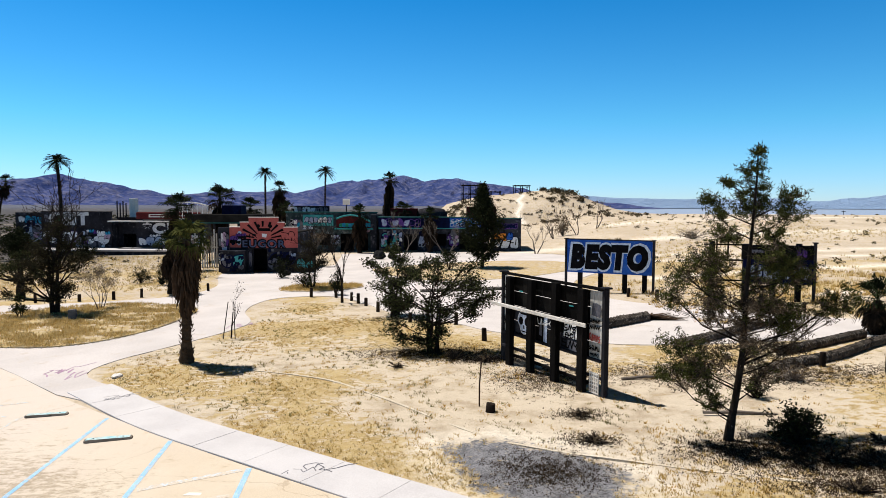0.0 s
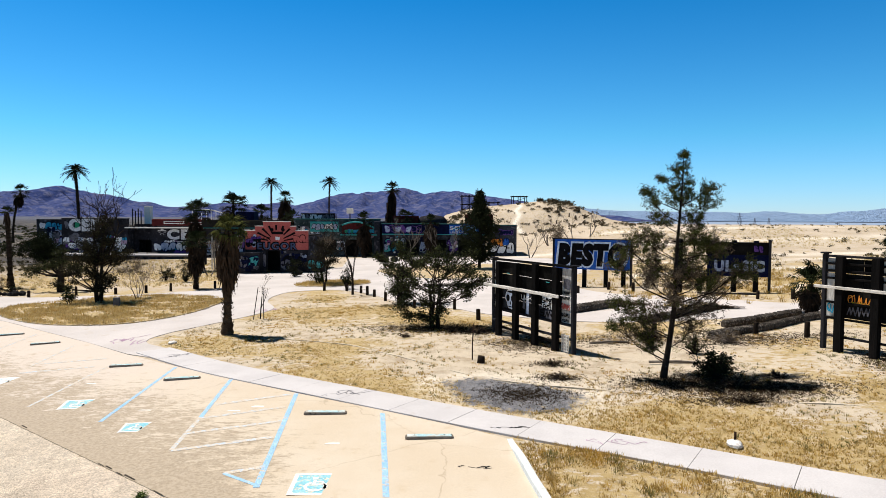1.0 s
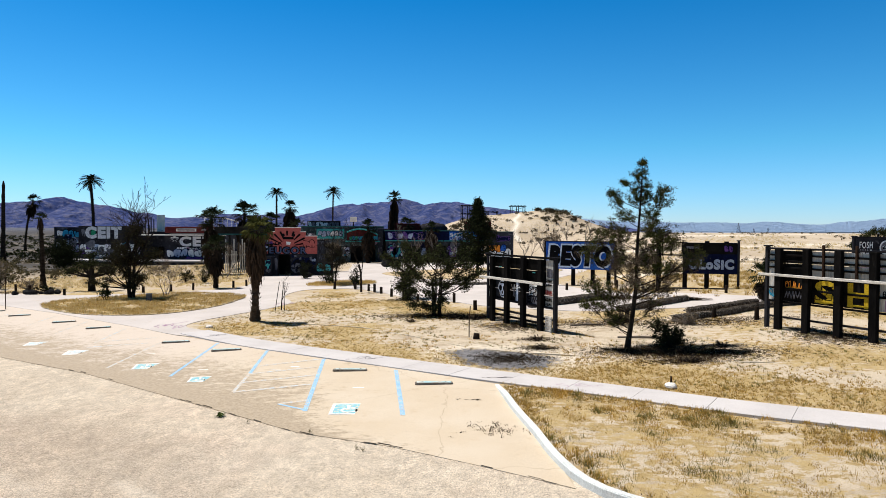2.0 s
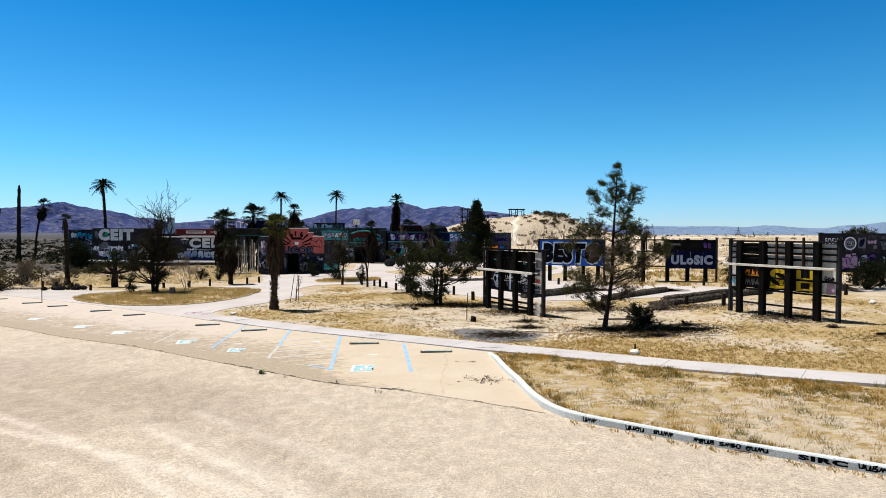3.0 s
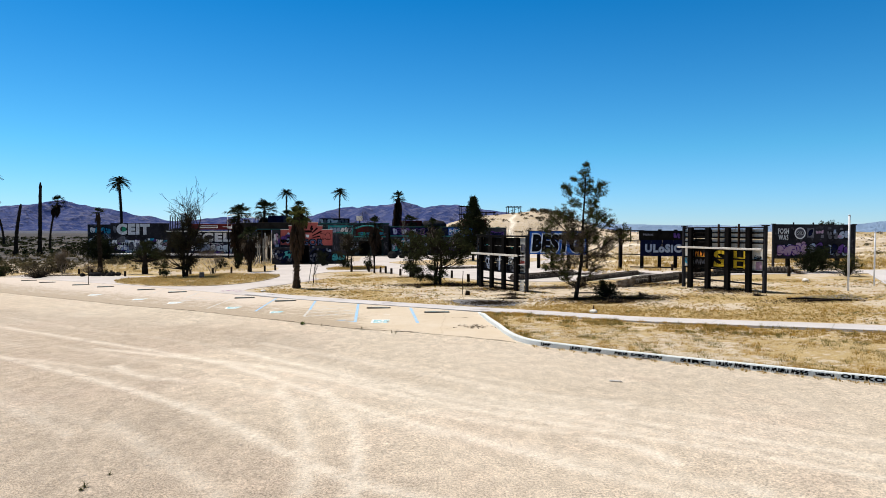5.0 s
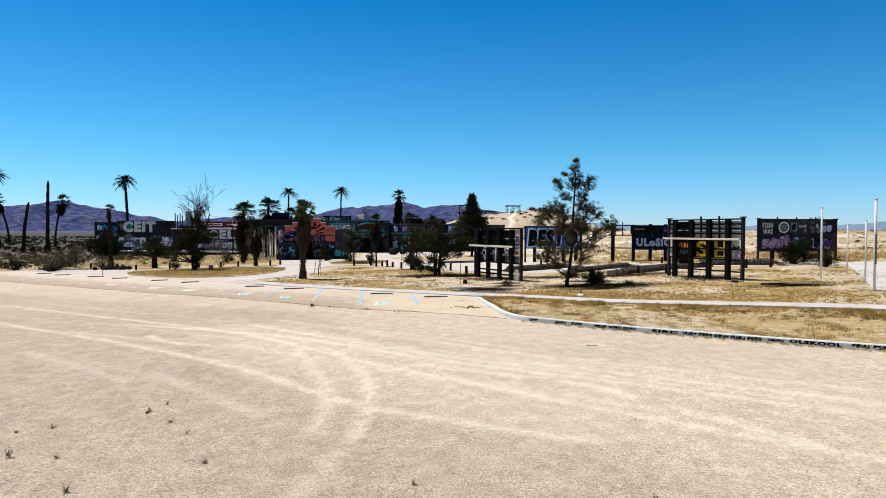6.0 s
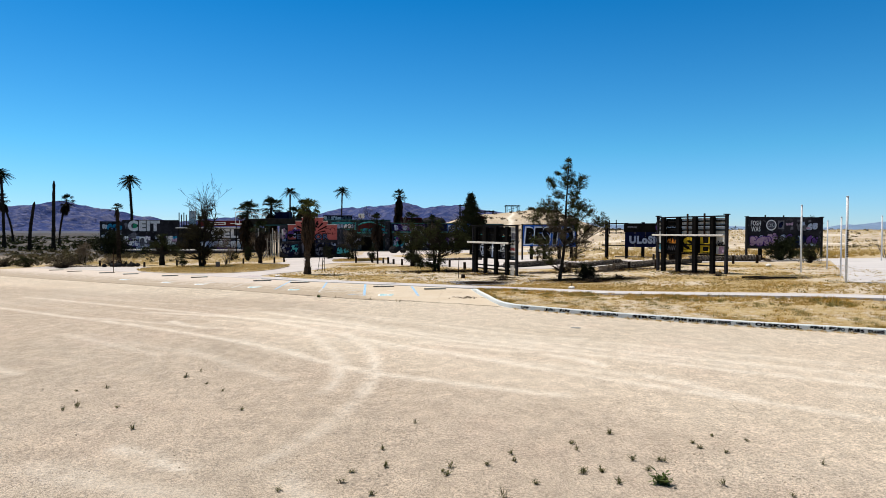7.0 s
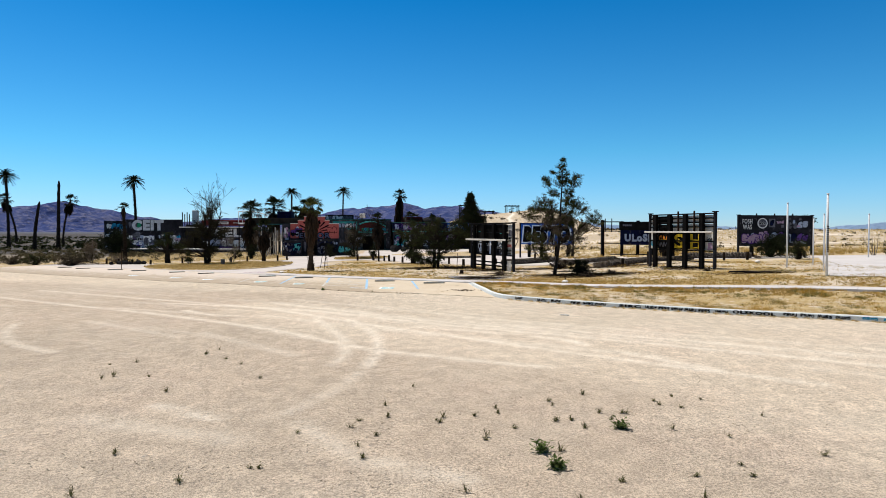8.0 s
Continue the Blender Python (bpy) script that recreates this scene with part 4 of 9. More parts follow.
# ---------------- far mountains ----------------
def range_of(name, line, depth, foot, label, seed, material=ROCK_HAZED):
    """A mountain range: a crest line with spurs and gullies coming down to the plain on both sides."""
    b = Build()
    rings = []
    pts = curve(line, 22.0)
    for u, k in [(-1.0, 0.0)] + [(-0.94 + 0.94 * i / 20, (i / 20) ** 1.15 * 0.96 + 0.02) for i in range(20)] + [(0.0, 1.0), (0.25, 0.6), (1.0, 0.0)]:
        r = []
        for x, y, z in pts:
            wx = x + 90 * noise.noise((x * 0.003, u * 1.5, seed)) + 120 * u * noise.noise((x * 0.0012, 3.3, seed))
            spur = 1 - 2 * abs(noise.noise((wx * 0.0052, u * 0.8, seed + 2)))
            rib = 1 - 2 * abs(noise.noise((wx * 0.017, u * 1.8, seed + 7)))
            fine = noise.fractal((x * 0.02, u * 9.0, seed + 5), 1.0, 2.0, 4)
            e = 4 * k * (1 - k)
            h = foot + (z - foot) * max(0, min(1.05, k + e * (0.24 * spur + 0.14 * rib - 0.14) + 0.06 * fine * (k > 0.03)))
            r.append((x + 16 * fine * e, y + u * depth, h))
        rings.append(r)
    b.grid(rings, 0, closed=False, smooth=True)
    return mesh_thing(b, name, material, label, "mountains", "", "structure")


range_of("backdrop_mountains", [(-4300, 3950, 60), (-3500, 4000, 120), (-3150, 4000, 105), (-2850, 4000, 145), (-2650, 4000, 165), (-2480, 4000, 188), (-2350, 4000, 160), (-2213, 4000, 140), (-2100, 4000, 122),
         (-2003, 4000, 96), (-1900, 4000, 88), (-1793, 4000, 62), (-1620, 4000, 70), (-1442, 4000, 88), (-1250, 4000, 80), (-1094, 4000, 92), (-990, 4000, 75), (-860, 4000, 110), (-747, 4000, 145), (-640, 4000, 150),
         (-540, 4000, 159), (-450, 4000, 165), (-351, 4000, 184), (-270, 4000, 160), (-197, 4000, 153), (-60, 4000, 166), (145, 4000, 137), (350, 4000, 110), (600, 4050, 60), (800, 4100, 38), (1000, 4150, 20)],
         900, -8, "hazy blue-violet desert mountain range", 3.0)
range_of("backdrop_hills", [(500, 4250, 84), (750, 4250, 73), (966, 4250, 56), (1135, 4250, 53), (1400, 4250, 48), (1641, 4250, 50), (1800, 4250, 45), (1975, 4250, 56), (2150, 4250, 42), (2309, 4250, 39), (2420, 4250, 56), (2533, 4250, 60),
         (2700, 4250, 78), (3000, 4250, 92), (3600, 4200, 56), (4300, 4100, 28)], 500, -8, "low hazy blue hills on the horizon", 11.0, HILLS_HAZED)

# ---------------- parking bays ----------------
def painted_strip(name, a, c, width, material, parent, dz=0.02, label=""):
    """A painted line on the ground from a to c."""
    a, c = np.array(a, float), np.array(c, float)
    d = (c - a) / np.linalg.norm(c - a)
    n = np.array([-d[1], d[0]]) * width / 2
    k = max(1, int(np.linalg.norm(c - a) / 0.8))
    b = Build()
    left, right = [], []
    for i in range(k + 1):
        p = a + (c - a) * i / k
        left.append((p[0] + n[0], p[1] + n[1], gz(*p) + dz))
        right.append((p[0] - n[0], p[1] - n[1], gz(*p) + dz))
    b.grid([right, left], 0, closed=False, smooth=False)
    return part(name, b, material, parent, label)


LINES = [((-2.4, 19.9), (-1.62, 14.0), 0.14, BLUE_LINE), ((-5.55, 22.15), (-4.5, 14.5), 0.14, BLUE_LINE), ((-8.45, 24.15), (-7.75, 19.6), 0.13, BLUE_LINE), ((-7.75, 19.6), (-7.4, 16.8), 0.12, FAINT_LINE),
         ((-11.4, 26.2), (-10.55, 19.2), 0.12, BLUE_LINE), ((-14.3, 26.6), (-13.75, 20.8), 0.11, FAINT_LINE), ((-18.4, 31.2), (-17.5, 26.5), 0.10, FAINT_LINE),
         ((-22.3, 34.3), (-21.4, 29.8), 0.10, FAINT_LINE), ((-26.0, 37.2), (-25.0, 32.8), 0.10, FAINT_LINE), ((-30.4, 40.4), (-29.3, 36.0), 0.10, FAINT_LINE),
         ((-5.7, 22.05), (-7.8, 20.9), 0.2, FAINT_LINE), ((-5.5, 20.6), (-7.7, 19.5), 0.18, FAINT_LINE), ((-5.2, 19.2), (-7.6, 18.1), 0.18, FAINT_LINE), ((-5.05, 17.8), (-7.4, 16.8), 0.18, FAINT_LINE),
         ((-4.5, 14.6), (-5.5, 15.3), 0.10, BLUE_LINE), ((-5.5, 15.3), (-4.7, 15.7), 0.18, FAINT_LINE), ((-15.1, 28.0), (-17.4, 27.0), 0.18, FAINT_LINE), ((-14.8, 26.4), (-17.2, 25.4), 0.18, FAINT_LINE)]
for a, c, w, mt in LINES:
    painted_strip("painted_line", a, c, w, mt, lot, 0.018, "worn blue bay line" if mt is BLUE_LINE else "nearly worn away bay line")


def bay_sign(x, y, rz, s, faded=False):
    """A painted bay symbol: white square, blue field, white figure of bars and a ring."""
    ob = thing("bay_symbol", on(x, y, rz, 0.016), "worn white and blue square bay symbol on the asphalt", "road marking", "bay symbols")
    b = Build()
    for x0, y0, x1, y1 in ((-s, -s, s, -s * 0.84), (-s, s * 0.84, s, s), (-s, -s * 0.84, -s * 0.84, s * 0.84), (s * 0.84, -s * 0.84, s, s * 0.84)):
        b.face([(x0, y0, 0), (x1, y0, 0), (x1, y1, 0), (x0, y1, 0)])
    part("border", b, WHITE_LINE, ob)
    b = Build()
    q = s * 0.84
    b.face([(-q, -q, 0), (q, -q, 0), (q, q, 0), (-q, q, 0)])
    part("field", b, SIGN_FADED if faded else SIGN_BLUE, ob)
    b = Build()
    for x0, y0, x1, y1 in ((-0.25, 0.38, -0.05, 0.6), (-0.2, -0.1, -0.08, 0.35), (-0.08, 0.1, 0.22, 0.2), (-0.08, -0.12, 0.3, -0.02), (0.24, -0.5, 0.36, -0.12)):
        b.face([(x0 * s, y0 * s, 0.004), (x1 * s, y0 * s, 0.004), (x1 * s, y1 * s, 0.004), (x0 * s, y1 * s, 0.004)])
    for k in range(12):
        if k in (2, 3):
            continue
        t0, t1 = k * math.pi / 6, (k + 1) * math.pi / 6
        ring = [(r * s * math.cos(t) - 0.05 * s, r * s * math.sin(t) - 0.25 * s, 0.004) for r, t in ((0.32, t0), (0.45, t0), (0.45, t1), (0.32, t1))]
        b.face(ring)
    part("figure", b, WHITE_LINE, ob)


bay_sign(-3.2, 14.7, 4, 0.58)
bay_sign(-12.25, 21.05, 14, 0.52)
bay_sign(-9.2, 18.7, 12, 0.42)
bay_sign(-16.9, 24.2, 16, 0.52, True)
bay_sign(-20.3, 26.6, 18, 0.5, True)
bay_sign(-25.3, 30.3, 18, 0.5, True)
b = Build()
for x0, y0, w, h in ((-3.6, 17.2, 0.5, 0.14), (-6.6, 20.6, 1.3, 0.16), (-7.2, 20.2, 0.7, 0.1), (-13.6, 23.6, 0.8, 0.12), (-10.0, 20.3, 0.9, 0.10)):
    z = gz(x0, y0) + 0.02
    b.face([(x0, y0, z), (x0 + w, y0 + 0.05, z), (x0 + w * 0.9, y0 + h, z), (x0 + 0.1, y0 + h * 0.9, z)])
part("paint_smear", b, WHITE_LINE, lot, "smeared white paint")

# black spray tags lying on the paving, as plain strokes
def scrawl(parent, cx, cy, w, h, seed, material, n=7, width=0.03, dz=0.075):
    rnd = random.Random(seed)
    b = Build()
    for k in range(n):
        p = np.array([cx + (k / n - 0.5) * w, cy + rnd.uniform(-h, h) * 0.3])
        for j in range(5):
            q = p + np.array([rnd.uniform(-0.3, 0.5) * w / n * 2, rnd.uniform(-h, h) * 0.6])
            d = q - p
            m = np.array([-d[1], d[0]]) / (np.linalg.norm(d) + 1e-6) * width / 2
            z = gz(*p) + dz
            b.face([(p[0] - m[0], p[1] - m[1], z), (q[0] - m[0], q[1] - m[1], z), (q[0] + m[0], q[1] + m[1], z), (p[0] + m[0], p[1] + m[1], z)])
            p = q
    part("spray_scrawl", b, material, parent, "thin spray-painted strokes")


def wheel_stop(x0, y0, x1, y1, tilt, k):
    d = Vector((x1 - x0, y1 - y0, 0))
    n = d.length
    rz = math.degrees(math.atan2(d.y, d.x))
    cx, cy = (x0 + x1) / 2, (y0 + y1) / 2
    ob = thing("wheel_stop", on(cx, cy, rz, 0.012), "low concrete wheel stop with worn blue paint on top", "wheel stop", "wheel stops along the bays")
    h = n / 2
    b = Build()
    prof = [(-0.12, 0.0), (-0.118, 0.045), (-0.105, 0.072), (0.105, 0.072), (0.118, 0.045), (0.12, 0.0)]
    rings = [[(x, y * s, z * t) for y, z in prof] for x, s, t in ((-h, 0.75, 0.7), (-h + 0.05, 1, 0.97), (-h * 0.3, 1, 1), (h * 0.3, 1, 1), (h - 0.05, 1, 0.97), (h, 0.75, 0.7))]
    b.grid(rings, 0, smooth=False)
    part("block", b, STOP_BODY, ob)
    b = Build()
    b.grid([[(x, -0.103, 0.076), (x, 0.103, 0.076)] for x in (-h + 0.05, -h * 0.3, h * 0.3, h - 0.05)], 0, closed=False, smooth=False)
    part("painted_top", b, STOP_TOP, ob, "worn pale blue paint")
    for s in (-0.62, 0.62):
        b = Build()
        b.tube([(s * h, 0, 0.07), (s * h, 0, 0.086)], [0.018, 0.016], 8)
        part("pin", b, RUST, ob, "rusty steel pin")
    return ob


STOPS = [(-1.53, 17.62, -0.27, 17.70), (-4.73, 19.83, -3.47, 19.88), (-10.9, 24.05, -9.69, 24.41), (-14.13, 26.32, -12.93, 26.63), (-20.6, 31.15, -19.5, 31.75), (-24.1, 33.7, -23.0, 34.3),
         (-29.1, 37.1, -28.0, 37.65), (-32.7, 39.7, -31.5, 40.2), (-37.9, 43.3, -36.7, 43.8), (-41.6, 46.3, -40.4, 46.8)]
for k, s in enumerate(STOPS):
    wheel_stop(*s, 0, k)


# ---------------- billboards ----------------
def graffiti(ob, x0, x1, z0, z1, y, rnd, cols, n, label=""):
    """A row of unreadable fat spray shapes, leaning on one another: rim, fill, a hole or slit and a shine, one part a shape."""
    h = z1 - z0
    n = max(1, min(n * 3, round((x1 - x0) / (0.62 * h))))
    w = (x1 - x0) / n
    for k in range(n):
        cx, cz = x0 + (k + 0.5) * w, z0 + h * rnd.uniform(0.44, 0.56)
        rx, rz = w * rnd.uniform(0.55, 0.70), h * rnd.uniform(0.40, 0.50)
        p1, p2, lean = rnd.uniform(0, 6.28), rnd.uniform(0, 6.28), rnd.uniform(-0.25, 0.35)
        bite = rnd.uniform(0.04, 0.15)
        rim, fill = SLOT[cols[0]], SLOT[cols[1 + rnd.randrange(len(cols) - 1)]] if len(cols) > 1 else SLOT[cols[0]]
        b = Build()

        def shape(sx, sz, dy, col, ox=0.0, oz=0.0, wob=1.0):
            ring = []
            for q in range(18):
                t = 2 * math.pi * q / 18
                m = (abs(math.cos(t)) ** 4 + abs(math.sin(t)) ** 4) ** -0.25 * (1 + wob * (bite * math.sin(2 * t + p1) + 0.10 * math.sin(3 * t + p2)))
                zz = max(z0, min(z1, cz + oz + sz * m * math.sin(t) * 0.86))
                ring.append((max(x0, min(x1, cx + ox + sx * m * math.cos(t) * 0.86 + lean * (zz - cz))), y + dy - 0.0002 * k, zz))
            b.face(ring, col)
        edge_ = min(rx, rz) * 0.18
        shape(rx, rz, 0.0, rim)
        shape(rx - edge_, rz - edge_, -0.004, fill)
        kind_ = rnd.randrange(4)
        if kind_ < 2:
            shape(rx * 0.13, rz * 0.36, -0.008, rim, rx * rnd.uniform(-0.2, 0.2), rz * (0.62 if kind_ else -0.62), 0.2)
        if kind_ > 0:
            shape(rx * 0.34, rz * 0.09, -0.0085, rim, rx * rnd.choice((-0.45, 0.45)), rz * rnd.uniform(-0.25, 0.25), 0.2)
        if kind_ == 3:
            shape(rx * 0.10, rz * 0.5, -0.009, rim, rx * 0.2, rz * 0.1, 0.3)
        part("spray_shape", b, GRAFFITI, ob, label)


def crowd(ob, x0, x1, z0, z1, y, rnd, n, palettes=(("black", "white", "pale"), ("deep", "white", "cyan"), ("purple", "pale", "white"), ("black", "white", "grey"), ("black", "pale", "grey"), ("black", "deep", "purple"), ("black", "pink", "white"), ("white", "black", "deep"))):
    """Many small unreadable spray pieces side by side and above each other on one wall, over larger washes of dull paint."""
    for k in range(max(2, n // 3)):
        w, h = (x1 - x0) / max(2, n // 3) * rnd.uniform(0.6, 1.1), (z1 - z0) * rnd.uniform(0.35, 0.7)
        a, low = rnd.uniform(x0, x1 - w * 0.8), rnd.uniform(z0, z1 - h)
        b = Build()
        ph = rnd.uniform(0, 6)
        b.face([(min(x1, max(x0, a + w / 2 + w / 2 * (1 + 0.2 * math.sin(3 * t + ph)) * math.cos(t))), y + 0.006 - 0.0004 * k, min(z1, max(z0, low + h / 2 + h / 2 * math.sin(t) * (1 + 0.2 * math.cos(2 * t + ph))))) for t in [2 * math.pi * q / 14 for q in range(14)]],
               SLOT[rnd.choice(("grey", "deep", "grey", "black", "purple", "pale"))])
        part("paint_wash", b, GRAFFITI, ob)
    for k in range(n * 2):
        w, h = (x1 - x0) / n * rnd.uniform(0.9, 1.5), (z1 - z0) * rnd.uniform(0.16, 0.34)
        a, low = x0 + (x1 - x0 - w) * (k % n) / max(1, n - 1), rnd.uniform(z0, z1 - h)
        graffiti(ob, a, min(x1, a + w), low, low + h, y - 0.006 - 0.0015 * (k % 5), rnd, rnd.choice(palettes), max(2, int(w / h * 1.2)))


def scribble(b, x0, x1, z0, z1, y, rnd, col=0, t=0.03, loops=4):
    """One cursive spray stroke with loops and tall hooks, unreadable."""
    run = []
    cell = (x1 - x0) / loops
    for k in range(loops):
        a, style = x0 + k * cell, rnd.randrange(4)
        lo, hi = z0 + (z1 - z0) * rnd.uniform(0, 0.25), z1 - (z1 - z0) * rnd.uniform(0, 0.25)
        mid = (lo + hi) / 2
        if style == 0:
            run += [(a, hi), (a + 0.1 * cell, lo), (a + 0.5 * cell, lo), (a + 0.7 * cell, hi), (a + 0.75 * cell, lo)]
        elif style == 1:
            run += [(a + 0.35 * cell * (1 - math.cos(q)) + 0.05 * cell, mid + (hi - mid) * math.sin(q)) for q in [k2 * 0.9 for k2 in range(8)]]
        elif style == 2:
            run += [(a, lo), (a + 0.3 * cell, hi), (a + 0.45 * cell, lo), (a + 0.7 * cell, hi), (a + 0.85 * cell, mid)]
        else:
            run += [(a + 0.7 * cell, hi), (a + 0.15 * cell, hi - 0.1 * (hi - lo)), (a + 0.1 * cell, mid), (a + 0.7 * cell, mid), (a + 0.6 * cell, lo), (a, lo)]
    for k, ((ax, az), (cx, cz)) in enumerate(zip(run[:-1], run[1:])):
        d = math.hypot(cx - ax, cz - az) + 1e-6
        mx, mz, ex, ez = -(cz - az) / d * t / 2, (cx - ax) / d * t / 2, (cx - ax) / d * t * 0.3, (cz - az) / d * t * 0.3
        yy = y - 0.0003 * (k % 7)
        b.face([(ax - ex - mx, yy, az - ez - mz), (cx + ex - mx, yy, cz + ez - mz), (cx + ex + mx, yy, cz + ez + mz), (ax - ex + mx, yy, az - ez + mz)], col)


def tag(ob, x0, x1, z0, z1, y, rnd, colour, t=0.03, loops=4, label=""):
    b = Build()
    scribble(b, x0, x1, z0, z1, y, rnd, SLOT[colour], t, loops)
    return part("spray_tag", b, GRAFFITI, ob, label)


SLOT = {"black": 0, "white": 1, "pale": 2, "blue": 3, "cyan": 4, "purple": 5, "pink": 6, "yellow": 7, "green": 8, "orange": 9, "grey": 10, "teal": 11, "deep": 12, "red": 13}


def facing(x, y, z, rz=0.0):
    """Pose for lettering that stands upright and is read from -y."""
    return pose(x, y, z, 90, 0, rz)


def post(b, x, y, z0, z1, w, d, rnd, cap=False):
    b.box((x - w / 2, y - d / 2, z0), (x + w / 2, y + d / 2, z1), 0, 0.02, 0.01, rnd)
    if cap:
        b.box((x - w * 0.85, y - d * 0.85, z1), (x + w * 0.85, y + d * 0.85, z1 + 0.07), 0, 0.015)


def board_frame(ob, length, top, rnd, posts, outer=POST_GREY, behind=1):
    """The two outer posts with caps and the heavy timbers between them, on the side +y or -y of the panels."""
    for x in (0.0, length):
        b = Build()
        post(b, x, 0, -0.25, top, 0.16, 0.20, rnd)
        upright = part("outer_post", b, outer, ob, "grey weathered post with a flat cap")
        b = Build()
        b.box((x - 0.136, -0.17, top + 0.002), (x + 0.136, 0.17, top + 0.07), 0, 0.015)
        part("cap", b, outer, upright)
    for x in posts:
        b = Build()
        post(b, x, behind * 0.24, -0.25, top + rnd.uniform(-0.10, 0.06), 0.32, 0.22, rnd)
        part("timber_post", b, POST_DARK, ob, "heavy charred timber post")


def panels(ob, x0, x1, z0, z1, cols, rows, rnd, skin_of, y=0.0):
    """Panel sheets in rows and columns, with open joints; some burnt black."""
    w, h = (x1 - x0) / cols, (z1 - z0) / rows
    for c in range(cols):
        for r in range(rows):
            b = Build()
            g = 0.012
            b.box((x0 + c * w + g, y - 0.03, z0 + r * h + g), (x0 + (c + 1) * w - g, y + 0.03, z0 + (r + 1) * h - g), 0, 0.006)
            o = part("panel", b, skin_of(c / cols, r / rows), ob)
            o.location.y += rnd.uniform(-0.012, 0.012)


def rear_board(base, end, top, label, seed, tags):
    """A billboard seen from its back: panels, timbers in front of them, a bleached rail across and low braces."""
    rnd = random.Random(seed)
    d = Vector((end[0] - base[0], end[1] - base[1], 0))
    n, rz = d.length, math.degrees(math.atan2(d.y, d.x))
    ob = thing("billboard", on(base[0], base[1], rz), label, "billboard", "billboards")
    slope = gz(*end) - gz(*base)
    posts = [n * f for f in (0.13, 0.365, 0.61, 0.855)]
    board_frame(ob, n, top, rnd, posts, POST_GREY, -1)
    return ob, n, rnd


# first board: charred above, its back towards the lot
A, n, rnd = rear_board((1.58, 33.6), (4.63, 28.1), 3.72, "two-post billboard seen from behind, charred panels and pale rail", 5, None)
panels(A, 0.10, n - 0.10, 1.25, 3.62, 9, 4, rnd, lambda u, v: BOARD_GREY if u >= 0.86 or u < 0.1 else (BOARD_BURNT if v >= 0.5 or rnd.random() < 0.35 else WALL_GREY))
b = Build()
b.box((-0.35, -0.42, 2.36), (n - 0.55, -0.36, 2.50), 0, 0.015)
part("rail", b, RAIL_WHITE, A, "bleached white rail")
for z, x0, x1, mt in ((0.62, 0.0, n, POST_GREY), (0.34, 0.5, n - 0.2, POST_DARK), (1.2, 0.1, n - 0.1, POST_GREY), (3.66, 0.0, n, POST_DARK)):
    b = Build()
    b.box((x0, -0.12, z), (x1, -0.04, z + 0.11), 0, 0.012)
    part("brace", b, mt, A)
# Green glints on the char, painted as flat teal bars.
for x, z in ((1.2, 3.05), (4.4, 2.9)):
    b = Build()
    b.box((x, -0.05, z), (x + 0.24, -0.036, z + 0.04), SLOT["teal"])
    part("green_glint", b, GRAFFITI, A, "green glint painted as a small bar on the char")
b = Build()
for grow, dy, col in ((1.0, 0.0, "white"), (0.9, -0.003, "pale")):
    b.face([(1.56 + 0.46 * grow * math.cos(t) * (1 if math.sin(t) > -0.2 else 0.72), -0.05 + dy, 1.84 + 0.5 * grow * math.sin(t)) for t in [2 * math.pi * q / 20 for q in range(20)]], SLOT[col])
for ox, oz, rx, rz in ((-0.2, 0.05, 0.15, 0.17), (0.2, 0.05, 0.15, 0.17), (0.0, -0.18, 0.05, 0.09), (0.0, 0.36, 0.30, 0.05), (0.0, -0.36, 0.2, 0.025)):
    b.face([(1.56 + ox + rx * math.cos(t), -0.057, 1.84 + oz + rz * math.sin(t)) for t in [2 * math.pi * q / 12 for q in range(12)]], SLOT["black"])
part("painted_shape", b, GRAFFITI, A, "white rounded painted shape with black patches")
for x0, x1, z0, z1, col in ((2.86, 3.12, 1.28, 2.34, "pale"), (4.1, 5.16, 1.72, 2.34, "white"), (4.3, 5.0, 1.3, 1.68, "grey"), (5.62, 6.12, 2.72, 3.2, "grey"), (2.6, 2.8, 1.5, 2.2, "grey")):
    b = Build()
    b.face([(x0, -0.05, z0 + 0.05), (x1 - 0.04, -0.05, z0), (x1, -0.05, z1 - 0.06), ((x0 + x1) / 2, -0.05, z1), (x0 + 0.05, -0.05, z1 - 0.03)], SLOT[col])
    part("paint_wash", b, GRAFFITI, A)
for x0, x1, z0, z1, col, t, k in ((4.15, 5.1, 1.98, 2.26, "black", 0.045, 4), (4.2, 5.0, 1.72, 1.98, "black", 0.045, 3), (2.5, 3.6, 1.9, 2.2, "white", 0.03, 3), (4.0, 5.2, 1.35, 1.7, "black", 0.05, 3), (5.55, 6.1, 2.5, 2.68, "black", 0.03, 4), (5.55, 6.1, 2.26, 2.44, "black", 0.03, 3),
                                  (5.55, 6.12, 1.86, 2.14, "red", 0.035, 5), (5.55, 6.1, 1.52, 1.74, "black", 0.03, 4), (5.58, 6.05, 1.34, 1.48, "black", 0.025, 4), (0.14, 0.66, 3.0, 3.25, "black", 0.035, 3), (0.14, 0.66, 2.6, 2.85, "black", 0.035, 3), (0.14, 0.66, 1.6, 2.0, "black", 0.035, 3), (1.0, 2.1, 1.26, 1.4, "black", 0.04, 5)):
    tag(A, x0, x1, z0, z1, -0.06, rnd, col, t, k, "thin cursive spray tag")
b = Build()
for k in range(6):
    b.box((n - 0.62 + 0.02, -0.16, 0.12 + k * 0.13), (n - 0.12, -0.13, 0.16 + k * 0.13), 0)
